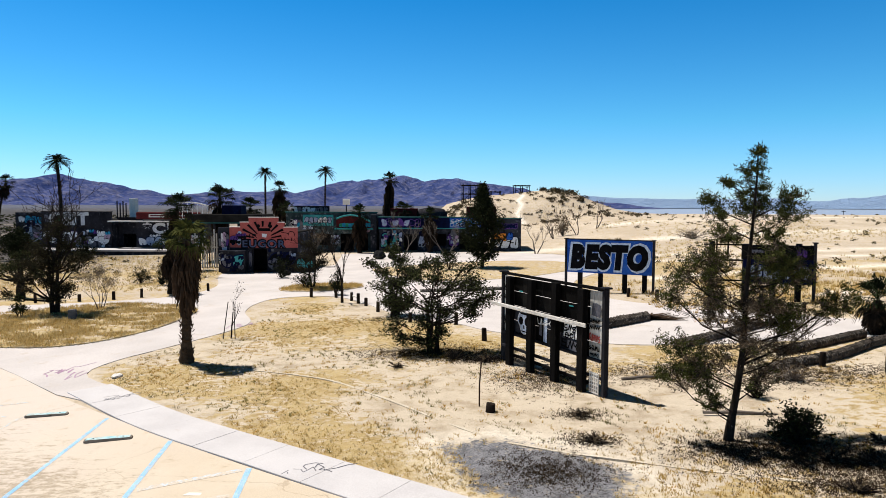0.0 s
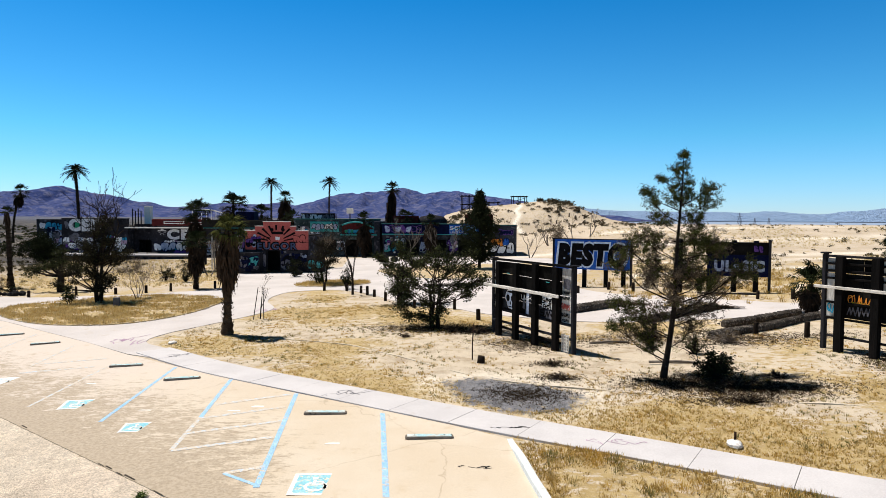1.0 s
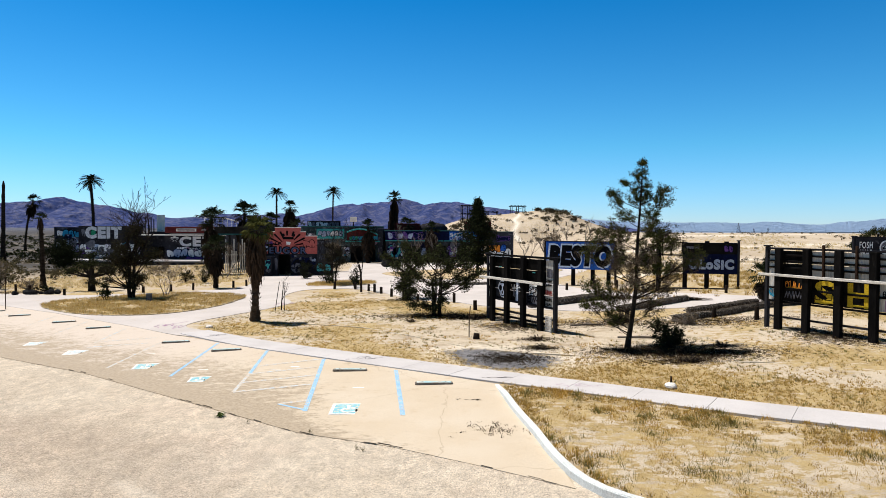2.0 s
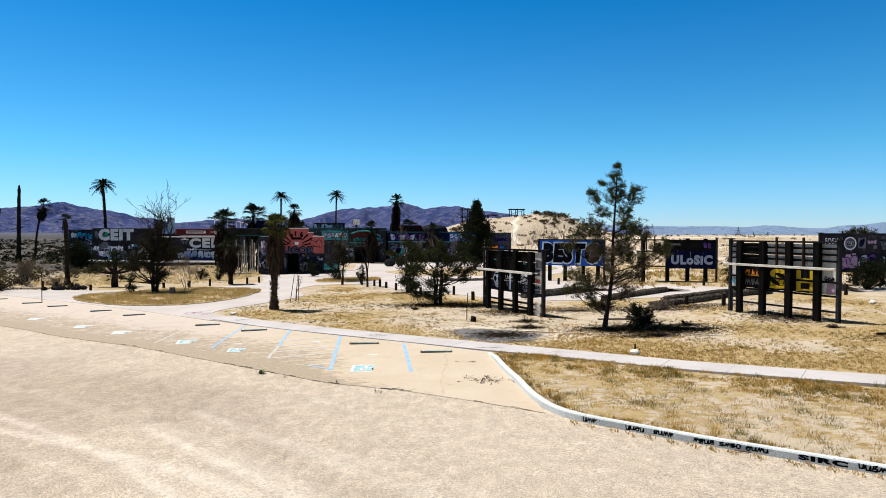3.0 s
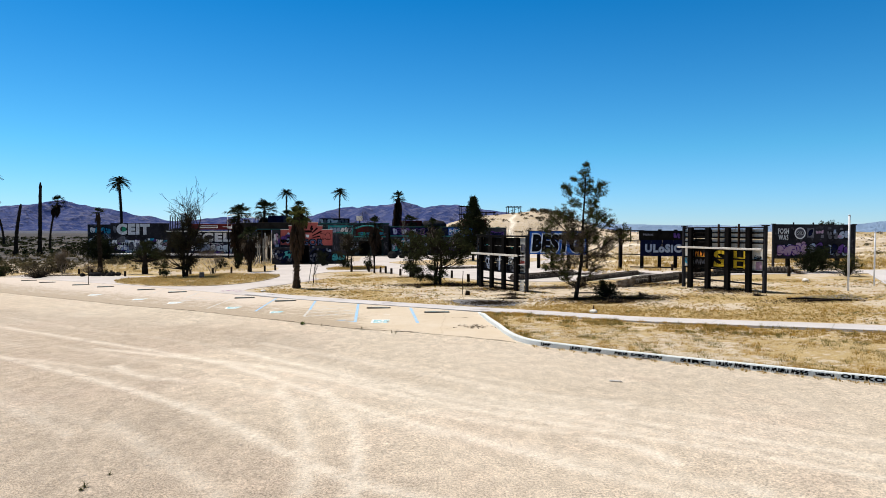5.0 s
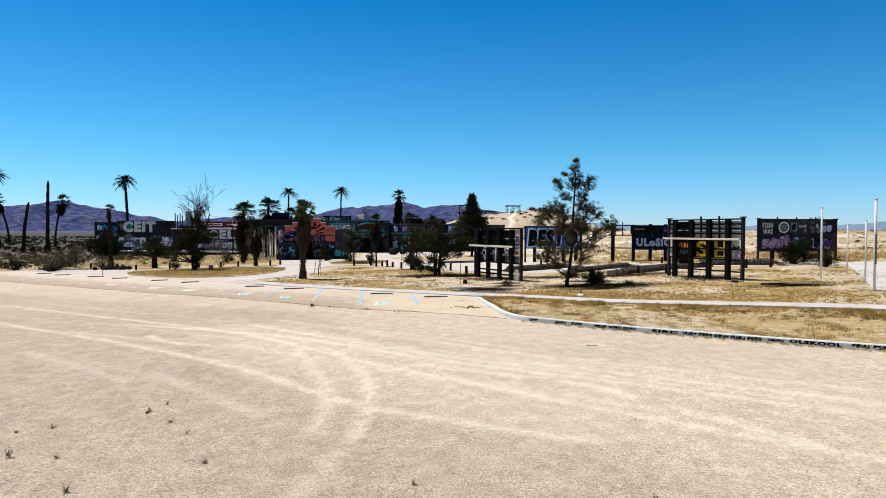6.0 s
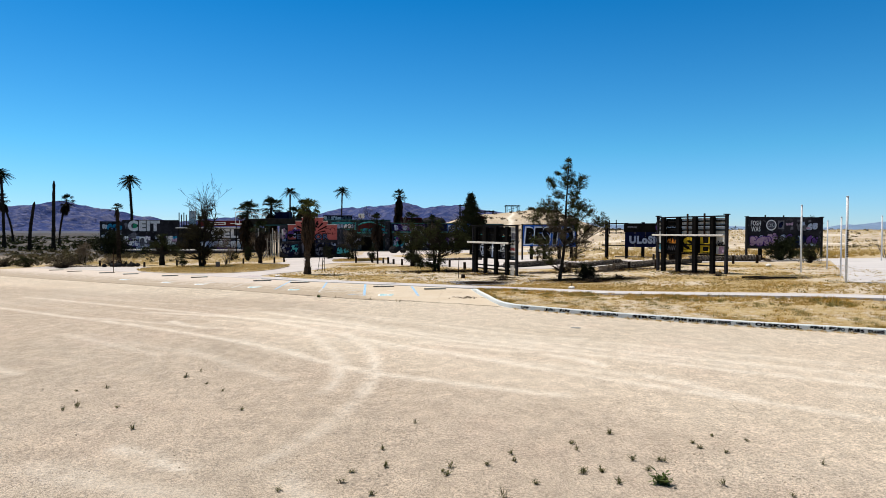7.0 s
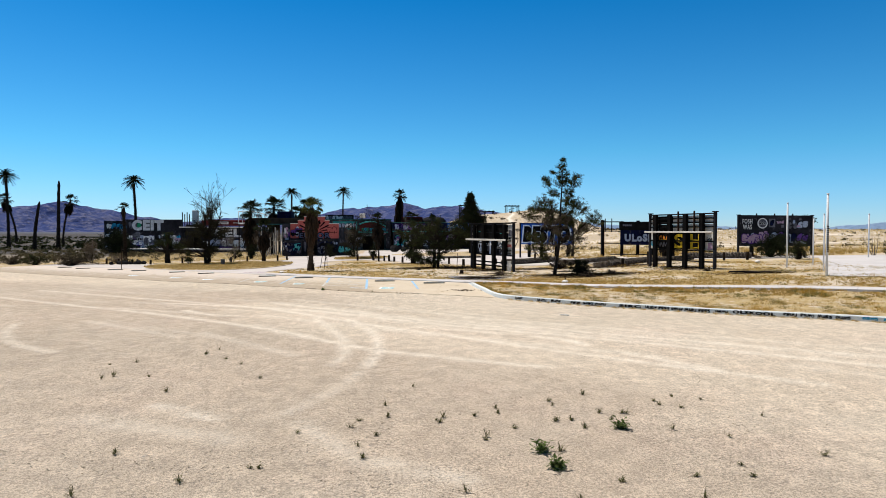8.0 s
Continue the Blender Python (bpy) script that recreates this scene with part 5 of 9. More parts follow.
for k in range(5):
    b.box((n - 0.60 + k * 0.11, -0.163, 0.10), (n - 0.56 + k * 0.11, -0.127, 0.84), 0)
part("lattice", b, RAIL_WHITE, A, "white broken lattice screen")

# second board: yellow letters show between its timbers
B, n, rnd = rear_board((14.66, 27.6), (17.25, 22.0), 3.86, "billboard seen from behind, pale boards and yellow spray letters", 9, None)
panels(B, 0.10, n - 0.10, 1.35, 3.70, 8, 4, rnd, lambda u, v: BOARD_BURNT if (0.1 < u < 0.36 and v > 0.2) or (v < 0.45 and 0.1 < u < 0.86) else BOARD_GREY)
b = Build()
b.box((-0.2, -0.42, 2.5), (n + 0.1, -0.36, 2.62), 0, 0.015)
part("rail", b, RAIL_WHITE, B, "bleached white rail")
# Upper dark bars: beams plus bars added for the shadow bands below them.
for z, x0, x1, mt in ((0.55, 0.2, n - 0.1, POST_GREY), (1.26, 0.1, n - 0.1, POST_DARK), (3.74, 0.1, n, POST_GREY), (1.9, 0.1, n, POST_DARK), (3.16, 0.1, n, POST_DARK), (3.44, 0.1, n, POST_DARK), (2.86, 0.1, n, POST_DARK)):
    b = Build()
    b.box((x0, -0.12, z), (x1, -0.04, z + 0.09), 0, 0.012)
    part("brace", b, mt, B)
for x in (2.95, 4.45):
    b = Build()
    post(b, x, -0.12, 2.55, 4.0, 0.10, 0.1, rnd)
    part("stub_post", b, RUST, B, "rusty brown upright")
for text, x in (("S", 2.98), ("H", 4.5)):
    letters(text, 1.0, SPRAY_YELLOW, B, facing(x, -0.046, 1.92), 0.03, "bright yellow spray letter", 0.95, 1.02)
for x0, x1, z0, z1 in ((2.5, 3.5, 1.44, 1.52), (4.0, 5.05, 1.44, 1.52), (4.0, 5.05, 1.96, 2.04), (1.1, 1.9, 1.97, 2.02)):
    b = Build()
    b.face([(x0, -0.048, z0), (x1, -0.048, z0 + 0.02), (x1 - 0.05, -0.048, z1), (x0 + 0.04, -0.048, z1 + 0.02)], SLOT["yellow"])
    part("paint_wash", b, GRAFFITI, B, "bright yellow spray paint")
for x0, x1, z0, z1, col, t, k in ((2.5, 3.5, 1.5, 2.35, "black", 0.03, 2), (5.5, 6.0, 1.95, 2.2, "black", 0.04, 3), (0.15, 0.6, 1.5, 1.9, "cyan", 0.05, 2), (1.0, 2.1, 1.95, 2.3, "orange", 0.04, 4), (1.0, 2.0, 1.5, 1.85, "grey", 0.05, 3)):
    tag(B, x0, x1, z0, z1, -0.055, rnd, col, t, k)
b = Build()
b.face([(5.58, -0.05, 1.38), (6.02, -0.05, 1.42), (5.98, -0.05, 1.88), (5.6, -0.05, 1.84)], SLOT["pink"])
part("paint_wash", b, GRAFFITI, B, "pink paint patch")


def front_board(base, end, top, low, label, seed, posts, skin, cols=6):
    """A billboard seen from its painted face: posts behind the panels, a thin cap rail on top."""
    rnd = random.Random(seed)
    d = Vector((end[0] - base[0], end[1] - base[1], 0))
    n, rz = d.length, math.degrees(math.atan2(d.y, d.x))
    ob = thing("billboard", on(base[0], base[1], rz), label, "billboard", "billboards")
    board_frame(ob, n, top, rnd, [n * f for f in posts], POST_GREY, 1)
    return ob, n, rnd


def skin(ob, x0, x1, z0, z1, material, cols, y=-0.05):
    w = (x1 - x0) / cols
    for c in range(cols):
        b = Build()
        b.box((x0 + c * w + 0.004, y - 0.02, z0), (x0 + (c + 1) * w - 0.004, y + 0.03, z1), 0, 0.006)
        part("panel", b, material, ob)


# third board: blue, with a five-letter word
C, n, rnd = front_board((7.46, 54.3), (13.05, 51.7), 3.95, 1.45, "blue billboard with big black spray letters on a pale ground", 3, (0.16, 0.4, 0.68, 0.9), None)
Z0, Z1 = 1.55, 3.92
skin(C, 0.08, n - 0.08, Z0, Z1, SPRAY_BLUE, 5)
b = Build()
b.box((-0.05, -0.12, Z1 + 0.0), (n + 0.05, 0.06, Z1 + 0.08), 0, 0.01)
part("cap_rail", b, POST_GREY, C)
for grow, mt, y in ((0.19, SPRAY_HALO, -0.078), (0.13, SPRAY_BLACK, -0.092)):
    letters("BESTO", 1.6, mt, C, facing(n / 2, y, (Z0 + Z1) / 2 - 0.02), grow, "fat black spray letters" if mt is SPRAY_BLACK else "pale blue halo round the letters", n * (0.95 if mt is SPRAY_HALO else 0.89), 2.15 if mt is SPRAY_HALO else 1.85, 0.12)

# fourth board: dark, one third open frame
D, n, rnd = front_board((15.2, 47.1), (20.85, 45.75), 3.75, 1.2, "dark billboard with pale bubble letters, one end an open frame", 4, (0.02, 0.35, 0.62, 0.86), None)
skin(D, n * 0.32, n - 0.06, 1.25, 3.62, SPRAY_DEEP, 4)
b = Build()
b.box((n * 0.3, -0.076, 2.75), (n - 0.1, -0.070, 3.6), 0)
part("burnt_patch", b, BOARD_BURNT, D, "dark charred upper half")
for z in (3.55, 2.6, 1.35):
    b = Build()
    b.box((-0.4, 0.04, z), (n * 0.34, 0.12, z + 0.1), 0, 0.01)
    part("rail", b, POST_DARK, D)
for x in (0.35, 1.0):
    b = Build()
    post(b, x, 0.10, 2.55, 3.95, 0.09, 0.09, rnd)
    part("stub_post", b, POST_DARK, D)
for grow, mt, y in ((0.13, SPRAY_BLACK, -0.078), (0.10, SPRAY_DEEP, -0.084), (0.055, SPRAY_PALE, -0.092)):
    letters("ULoSiC", 0.9, mt, D, facing(n * 0.67, y, 1.98), grow, "pale bubble letters" if mt is SPRAY_PALE else "", 3.2 if mt is SPRAY_PALE else 3.5, 0.80 if mt is SPRAY_PALE else 1.05)
graffiti(D, n * 0.36, n * 0.52, 3.1, 3.4, -0.08, rnd, ("black", "grey"), 4)
graffiti(D, n * 0.82, n * 0.93, 2.9, 3.45, -0.08, rnd, ("deep", "purple"), 1)

# fifth board: dark, crowded with small pieces
E, n, rnd = front_board((26.85, 41.5), (34.3, 42.7), 3.86, 0.9, "wide dark billboard crowded with spray pieces and a round emblem", 8, (0.2, 0.42, 0.62, 0.82), None)
skin(E, 0.10, n - 0.10, 0.95, 3.80, WALL_DARK, 6)
b = Build()
b.box((-0.1, -0.12, 3.80), (n + 0.1, 0.06, 3.88), 0, 0.01)
part("cap_rail", b, POST_GREY, E)
for x in (1.9, 3.75, 5.6):
    b = Build()
    post(b, x, 0.1, 3.7, 4.05, 0.10, 0.1, rnd)
    part("stub_post", b, POST_DARK, E)
letters("FOSH", 0.62, SPRAY_WHITE, E, facing(0.86, -0.08, 3.30), 0.010, "white spray letters", 1.0, 0.46)
letters("WAS", 0.62, SPRAY_WHITE, E, facing(0.86, -0.08, 2.76), 0.010, "white spray letters", 0.9, 0.46)
b = Build()
b.face([(2.4 + 0.52 * math.cos(t), -0.076, 3.12 + 0.5 * math.sin(t)) for t in [2 * math.pi * k / 24 for k in range(24)]], SLOT["white"])
b.face([(2.4 + 0.42 * math.cos(t), -0.082, 3.12 + 0.40 * math.sin(t)) for t in [2 * math.pi * k / 20 for k in range(20)]], SLOT["grey"])
graffiti(E, 2.1, 2.7, 2.95, 3.3, -0.088, rnd, ("white", "black"), 2)
b.face([(3.05, -0.076, 2.75), (3.7, -0.076, 2.75), (3.7, -0.076, 3.55), (3.05, -0.076, 3.55)], SLOT["grey"])
graffiti(E, 3.15, 3.6, 2.85, 3.5, -0.082, rnd, ("black", "deep"), 1)
graffiti(E, 3.85, 4.6, 3.05, 3.4, -0.076, rnd, ("grey", "pink"), 2)
graffiti(E, 0.3, 2.4, 1.05, 2.2, -0.076, rnd, ("deep", "pink", "pale", "pink"), 4)
graffiti(E, 2.0, 2.9, 1.7, 2.5, -0.082, rnd, ("black", "pink"), 1)
graffiti(E, 3.1, 4.6, 1.1, 2.4, -0.076, rnd, ("black", "pale", "blue", "purple"), 3)
graffiti(E, 5.0, 6.9, 1.1, 2.3, -0.076, rnd, ("black", "pale", "grey", "pink"), 3)
graffiti(E, 4.9, 7.1, 2.5, 3.5, -0.076, rnd, ("black", "grey", "pale"), 3)
part("emblem", b, GRAFFITI, E, "round white emblem and grey poster")
graffiti(E, 0.25, 3.05, 1.15, 2.25, -0.100, rnd, ("purple", "pink", "pink"), 3, "lavender bubble shape with a dark rim")
graffiti(E, 3.2, 5.2, 1.2, 2.2, -0.100, rnd, ("black", "deep", "grey", "blue"), 3)
graffiti(E, 5.3, 7.1, 1.2, 2.3, -0.100, rnd, ("black", "deep", "grey", "purple"), 3)
for x, z, w, h, c in ((4.95, 3.45, 0.35, 0.2, "grey"), (5.5, 3.1, 0.25, 0.35, "pale"), (6.1, 3.4, 0.3, 0.2, "grey"), (6.55, 3.0, 0.45, 0.35, "pale"), (5.9, 2.75, 0.4, 0.2, "pink"), (4.3, 2.7, 0.3, 0.3, "grey")):
    t = Build()
    t.face([(x, -0.1, z), (x + w, -0.1, z + 0.03), (x + w * 0.95, -0.1, z + h), (x + 0.03, -0.1, z + h * 0.95)], SLOT[c])
    part("sticker", t, GRAFFITI, E)


# tags on the kerb
def kerb_tag(text, x0, x1, height, bars=False, material=SPRAY_BLACK):
    xs = [p[0] for p in KERB_LINE]
    y0, y1 = np.interp(x0, xs, [p[1] for p in KERB_LINE]), np.interp(x1, xs, [p[1] for p in KERB_LINE])
    rz = math.degrees(math.atan2(y1 - y0, x1 - x0))
    d = np.array([x1 - x0, y1 - y0])
    n = np.linalg.norm(d)
    q = np.array([d[1], -d[0]]) / n * 0.096
    cx, cy = (x0 + x1) / 2 + q[0], (y0 + y1) / 2 + q[1]
    if not bars:
        letters(text, 0.15, material, kerb, pose(cx, cy, gz(cx, cy) + 0.085, 90, 0, rz), 0.009, "black spray letters", n, height)
        return
    rnd = random.Random(int(x0 * 97))
    b = Build()
    for k in range(max(1, int(n / 0.5))):
        a = -n / 2 + k * n / max(1, int(n / 0.5))
        scribble(b, a, a + 0.46, -height * 0.5, height * 0.5, -0.001, rnd, 0, 0.027, 4)
    part("spray_tag", b, material, kerb, "black spray tag", pose(cx, cy, gz(cx, cy) + 0.085, 0, 0, rz))


kerb_tag("SIRC", 7.2, 7.95, 0.115)
kerb_tag("", 8.1, 10.2, 0.125, True)
kerb_tag("OLSKOOL", 10.8, 12.0, 0.12)
kerb_tag("", 10.3, 10.7, 0.09, True)
kerb_tag("", 12.2, 14.0, 0.12, True)
kerb_tag("", 4.1, 5.2, 0.125, True)
kerb_tag("", 3.2, 3.8, 0.12, True)
kerb_tag("", 5.4, 6.8, 0.11, True)
kerb_tag("", 14.2, 15.2, 0.09, True, SPRAY_CYAN)
kerb_tag("", 16.2, 18.6, 0.10, True)


# ---------------- posts and poles ----------------
def bollard(x, y, h, seed):
    rnd = random.Random(seed)
    b = Build()
    rings = []
    r = rnd.uniform(0.10, 0.125)
    lean = (rnd.uniform(-0.03, 0.03), rnd.uniform(-0.03, 0.03))
    for z, s in ((-0.2, 1.0), (0.02, 1.03), (h * 0.5, 1.0), (h - 0.03, 0.97), (h, 0.82)):
        rings.append([(lean[0] * z + r * s * math.cos(t) * (1 + 0.05 * math.sin(3 * t + seed)), lean[1] * z + r * s * math.sin(t), z) for t in [2 * math.pi * k / 9 for k in range(9)]])
    b.grid(rings, 0)
    mesh_thing(b, "bollard", BOLLARD, "short dark wooden post in the ground", "bollard", "wooden posts along the paths", "", on(x, y))


BOLLARDS = [(-25.9, 53.6), (-24.3, 54.6), (-28.0, 52.8), (-21.2, 56.3), (-20.5, 57.9), (-34.1, 51.2), (-11.2, 53.6), (-9.3, 53.2), (-7.9, 51.6), (-7.2, 50.2), (-6.5, 49.0), (-5.4, 46.6), (-4.3, 44.6), (-3.1, 42.8), (-0.5, 41.9), (0.9, 37.5),
            (13.5, 31.1), (15.2, 29.9), (8.6, 49.4), (11.2, 51.0), (12.5, 48.9), (18.7, 42.6), (20.8, 42.4), (9.0, 31.6), (3.9, 39.6), (24.6, 34.2), (30.5, 36.6), (-36.5, 53), (-31, 52.4), (-40, 55.5), (-42, 56.5), (22.4, 33.5)]
for k, (x, y) in enumerate(BOLLARDS):
    bollard(x, y, 0.62 + 0.08 * math.sin(k * 2.3), k)
b = Build()
b.box((0, -0.04, 0.34), (1.25, 0.04, 0.42), 0, 0.01)
mesh_thing(b, "bollard_rail", RAIL_WHITE, "pale plank between two wooden posts", "rail", "", "", on(-7.75, 51.3, -62))
b = Build()
b.box((0, -0.05, 0.30), (3.6, 0.05, 0.40), 0, 0.01)
mesh_thing(b, "fence_rail", POST_GREY, "low weathered rail between wooden posts", "rail", "", "", on(15.4, 44.0, -10))


def pole(x, y, top, r, material, label, name="pole", category="pole", lean=0.0):
    b = Build()
    b.tube([(0, 0, -0.3), (0, 0, top * 0.5), (lean, 0, top)], [r, r, r * 0.95], 10)
    b.tube([(lean, 0, top), (lean, 0, top + 0.03)], [r * 1.25, r * 1.1], 10)
    return mesh_thing(b, name, material, label, category, "white poles by the court" if material is WHITE_METAL else "", "", on(x, y))


for k, (x, y, h, r) in enumerate([(22.13, 22.5, 4.25, 0.055), (20.27, 14.36, 4.40, 0.06), (25.3, 25.3, 3.25, 0.045), (22.4, 18.6, 3.4, 0.045), (34.7, 34.5, 3.65, 0.055)]):
    p_ = pole(x, y, h, r, WHITE_METAL, "thin white painted steel pole", "pole")
    if k == 1:
        t = Build()
        for z in np.arange(1.3, 2.7, 0.11):
            t.box((-0.05, -0.072, z), (0.05, -0.062, z + 0.07), 0)
        part("spray_tag", t, SPRAY_BLACK, p_, "black spray marks down the pole")
pole(-32.1, 41.1, 2.25, 0.03, RUST, "thin rusty sign pole without a sign", "sign_pole")
pole(0.39, 27.2, 1.45, 0.025, RUST, "thin rusty stake leaning in the sand", "stake", "stake", 0.05)

# ---------------- plants ----------------
def fan_leaf(b, base, aim, size, rnd, blades=13, droop=0.35, m=0, stalk=0.55):
    """A fan palm leaf: a stalk and a fan of narrow blades whose tips hang."""
    aim = Vector(aim).normalized()
    side = aim.cross(Vector((0, 0, 1)))
    if side.length < 0.05:
        side = Vector((1, 0, 0))
    side.normalize()
    up = side.cross(aim)
    hub = Vector(base) + aim * size * stalk
    w = size * 0.018
    b.face([Vector(base) - side * w, Vector(base) + side * w, hub + side * w, hub - side * w], m)
    for k in range(blades):
        a = (k / (blades - 1) - 0.5) * 2.5 + rnd.uniform(-0.05, 0.05)
        d = aim * math.cos(a) + side * math.sin(a)
        n = side * math.cos(a) - aim * math.sin(a)
        length = size * 0.62 * (1 - 0.22 * abs(a) / 1.25) * rnd.uniform(0.85, 1.1)
        mid = hub + d * length * 0.6 + up * 0.04 * size
        tip = hub + d * length - Vector((0, 0, droop * length * rnd.uniform(0.5, 1.2)))
        ww = size * 0.034
        b.face([hub, mid - n * ww, tip, mid + n * ww], m)


def feather_leaf(b, base, aim, size, rnd, m=0, droop=0.6):
    """A feather palm leaf: a bowed rib with two rows of narrow leaflets."""
    aim = Vector(aim).normalized()
    side = aim.cross(Vector((0, 0, 1)))
    if side.length < 0.05:
        side = Vector((1, 0, 0))
    side.normalize()
    prev = Vector(base)
    for k in range(9):
        t = (k + 1) / 9
        p = Vector(base) + aim * size * t - Vector((0, 0, droop * size * t * t))
        b.face([prev - side * 0.02, prev + side * 0.02, p + side * 0.015, p - side * 0.015], m)
        for s in (-1, 1):
            q = p + (side * s * 0.9 + (p - prev).normalized() * 0.8).normalized() * size * 0.24 * (1.1 - 0.6 * t) - Vector((0, 0, 0.06 * size))
            e = (p - prev) * 0.46
            b.face([p - e, q, p + e], m)
        prev = p


def palm(x, y, height, label, seed, skirt=(0.25, 0.8), crown=1.3, leaves=34, trunk=0.2, lean=(0.0, 0.0), kind="fan", leaf=None, group="palms", detail=1.0, dead=0.3, skirt_r=0.8):
    """A palm: ringed trunk, a hanging skirt of dead leaves between two shares of its height, and a crown."""
    rnd = random.Random(seed)
    height = height - (0.45 * crown if kind == "fan" else -0.03 * height)
    ob = thing("palm_tree", on(x, y), label, "palm tree", group)

    def axis(t):
        return Vector((lean[0] * t * t, lean[1] * t * t, height * t))
    b = Build()
    n = max(8, int(height * 4 * detail))
    pts, rad = [axis(-0.03)], [trunk * 1.5]
    for k in range(n + 1):
        t = k / n
        pts.append(axis(t * 0.97))
        rad.append(trunk * (1.28 - 0.5 * min(1, t * 5)) * (1 - 0.15 * t) * (1.12 if k % 2 else 0.94))
    b.tube(pts, rad, 9, 0, 0.08, rnd)
    if detail >= 1:
        for k in range(int(height * 26)):
            t = rnd.uniform(0.01, max(0.12, skirt[0]))
            a = rnd.uniform(0, 6.28)
            c = axis(t)
            r = trunk * 1.0
            o = Vector((math.cos(a), math.sin(a), 0))
            s = Vector((-math.sin(a), math.cos(a), 0)) * 0.06
            b.face([c + o * r - s, c + o * r + s, c + o * (r + 0.11) + Vector((0, 0, 0.12))], 0)
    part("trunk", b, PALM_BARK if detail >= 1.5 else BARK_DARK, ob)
    if skirt[1] > skirt[0]:
        b = Build()
        k_n = int(420 * detail * (skirt[1] - skirt[0]) * max(1, height / 6))
        for k in range(k_n):
            t = skirt[0] + (skirt[1] - skirt[0]) * rnd.random() ** 0.8
            a = rnd.uniform(0, 6.28)
            c = axis(t + 0.02)
            u = (t - skirt[0]) / (skirt[1] - skirt[0])
            prof = skirt_r * (0.32 + 0.68 * min(1, u * 2.2)) * (1 - 0.25 * max(0, u - 0.8) * 5)
            o = Vector((math.cos(a), math.sin(a), 0))
            s = Vector((-math.sin(a), math.cos(a), 0))
            length = rnd.uniform(0.5, 1.1) * height * 0.13 + 0.25
            top = c + o * trunk * 0.7 + Vector((0, 0, 0.15))
            mid = c + o * prof * rnd.uniform(0.55, 0.95) - Vector((0, 0, length * 0.35))
            tip = c + o * prof * rnd.uniform(0.7, 1.08) - Vector((0, 0, length)) + s * rnd.uniform(-0.12, 0.12)
            w = s * rnd.uniform(0.03, 0.075)
            b.face([top - w * 0.4, mid - w, tip - w * 0.35, tip + w * 0.35, mid + w, top + w * 0.4], 0)
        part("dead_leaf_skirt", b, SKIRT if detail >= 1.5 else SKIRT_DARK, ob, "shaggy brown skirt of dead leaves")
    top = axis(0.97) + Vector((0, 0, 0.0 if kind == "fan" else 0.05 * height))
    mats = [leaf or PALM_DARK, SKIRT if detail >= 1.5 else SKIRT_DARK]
    shapes = []
    for v in range(3):
        b = Build()
        if kind == "fan":
            fan_leaf(b, (0, 0, 0), (1, 0, 0.1), 1.0, rnd, 13 if detail >= 1 else 9, 0.3 + 0.2 * v)
        else:
            feather_leaf(b, (0, 0, 0), (1, 0, 0.25), 1.0, rnd, 0, 0.45 + 0.2 * v)
        shapes.append(b)
    if detail >= 1.5:
        proto = []
        for v in range(3):
            for mt in mats:
                o = shapes[v].done("frond", mt, ob)
                proto.append(o.data)
                bpy.data.objects.remove(o)
        for k in range(leaves):
            el = math.radians(rnd.uniform(-48, 80))
            a = k * 2.4 + rnd.uniform(-0.3, 0.3)
            s = crown * rnd.uniform(0.8, 1.1)
            o = new("frond", proto[(k % 3) * 2 + (1 if el < math.radians(-28) and rnd.random() < 0.6 else 0)])
            o.parent = ob
            o.matrix_basis = Matrix.Translation(top) @ Euler((rnd.uniform(-0.5, 0.5), -el, a)).to_matrix().to_4x4() @ Matrix.Scale(s, 4)
    else:
        b = Build()
        for k in range(leaves if kind == "fan" else int(leaves * 1.7)):
            el = math.radians(rnd.uniform(-45, 85) if kind == "fan" else rnd.uniform(-30, 75))
            a = k * 2.4 + rnd.uniform(-0.3, 0.3)
            aim = (math.cos(el) * math.cos(a), math.cos(el) * math.sin(a), math.sin(el))
            s = crown * rnd.uniform(0.75, 1.1)
            m = 1 if el < math.radians(-20) and rnd.random() < dead * 2 else 0
            if kind == "fan":
                fan_leaf(b, top, aim, s, rnd, 11 if detail >= 1 else 8, 0.35, m)
            else:
                feather_leaf(b, top, aim, s, rnd, m, 0.42)
        part("crown", b, mats, ob, "dark green crown of leaves")
    return ob


def grow(b, leaf_at, p, d, length, r, depth, rnd, spread, bend, m=0, min_r=0.008, kids=(2, 4), up=0.15, leafy_to=1):
    """A limb that tapers, bends and forks; the ends are gathered in leaf_at."""
    pts, rad = [Vector(p)], [r]
    n = 4
    d = Vector(d).normalized()
    for k in range(n):
        d = (d + Vector((rnd.uniform(-1, 1), rnd.uniform(-1, 1), rnd.uniform(-1, 1))) * bend + Vector((0, 0, up * 0.3))).normalized()
        pts.append(pts[-1] + d * length / n)
        rad.append(max(min_r * 0.7, r * (1 - 0.42 * (k + 1) / n)))
    b.tube(pts, rad, 6 if r > 0.04 else (4 if r > 0.015 else 3), m)
    if depth <= leafy_to:
        for q in pts[1:]:
            leaf_at.append((q, d))
    if depth == 0:
        return
    for k in range(rnd.randint(*kids)):
        t = rnd.uniform(0.35, 1.0)
        q = pts[min(n, max(1, int(t * n + 0.5)))]
        nd = (d + Vector((rnd.uniform(-1, 1), rnd.uniform(-1, 1), rnd.uniform(-0.5, 0.9))) * spread + Vector((0, 0, up))).normalized()
        grow(b, leaf_at, q, nd, length * rnd.uniform(0.55, 0.82), rad[-1] * rnd.uniform(0.6, 0.85), depth - 1, rnd, spread, bend, m, min_r, kids, up, leafy_to)


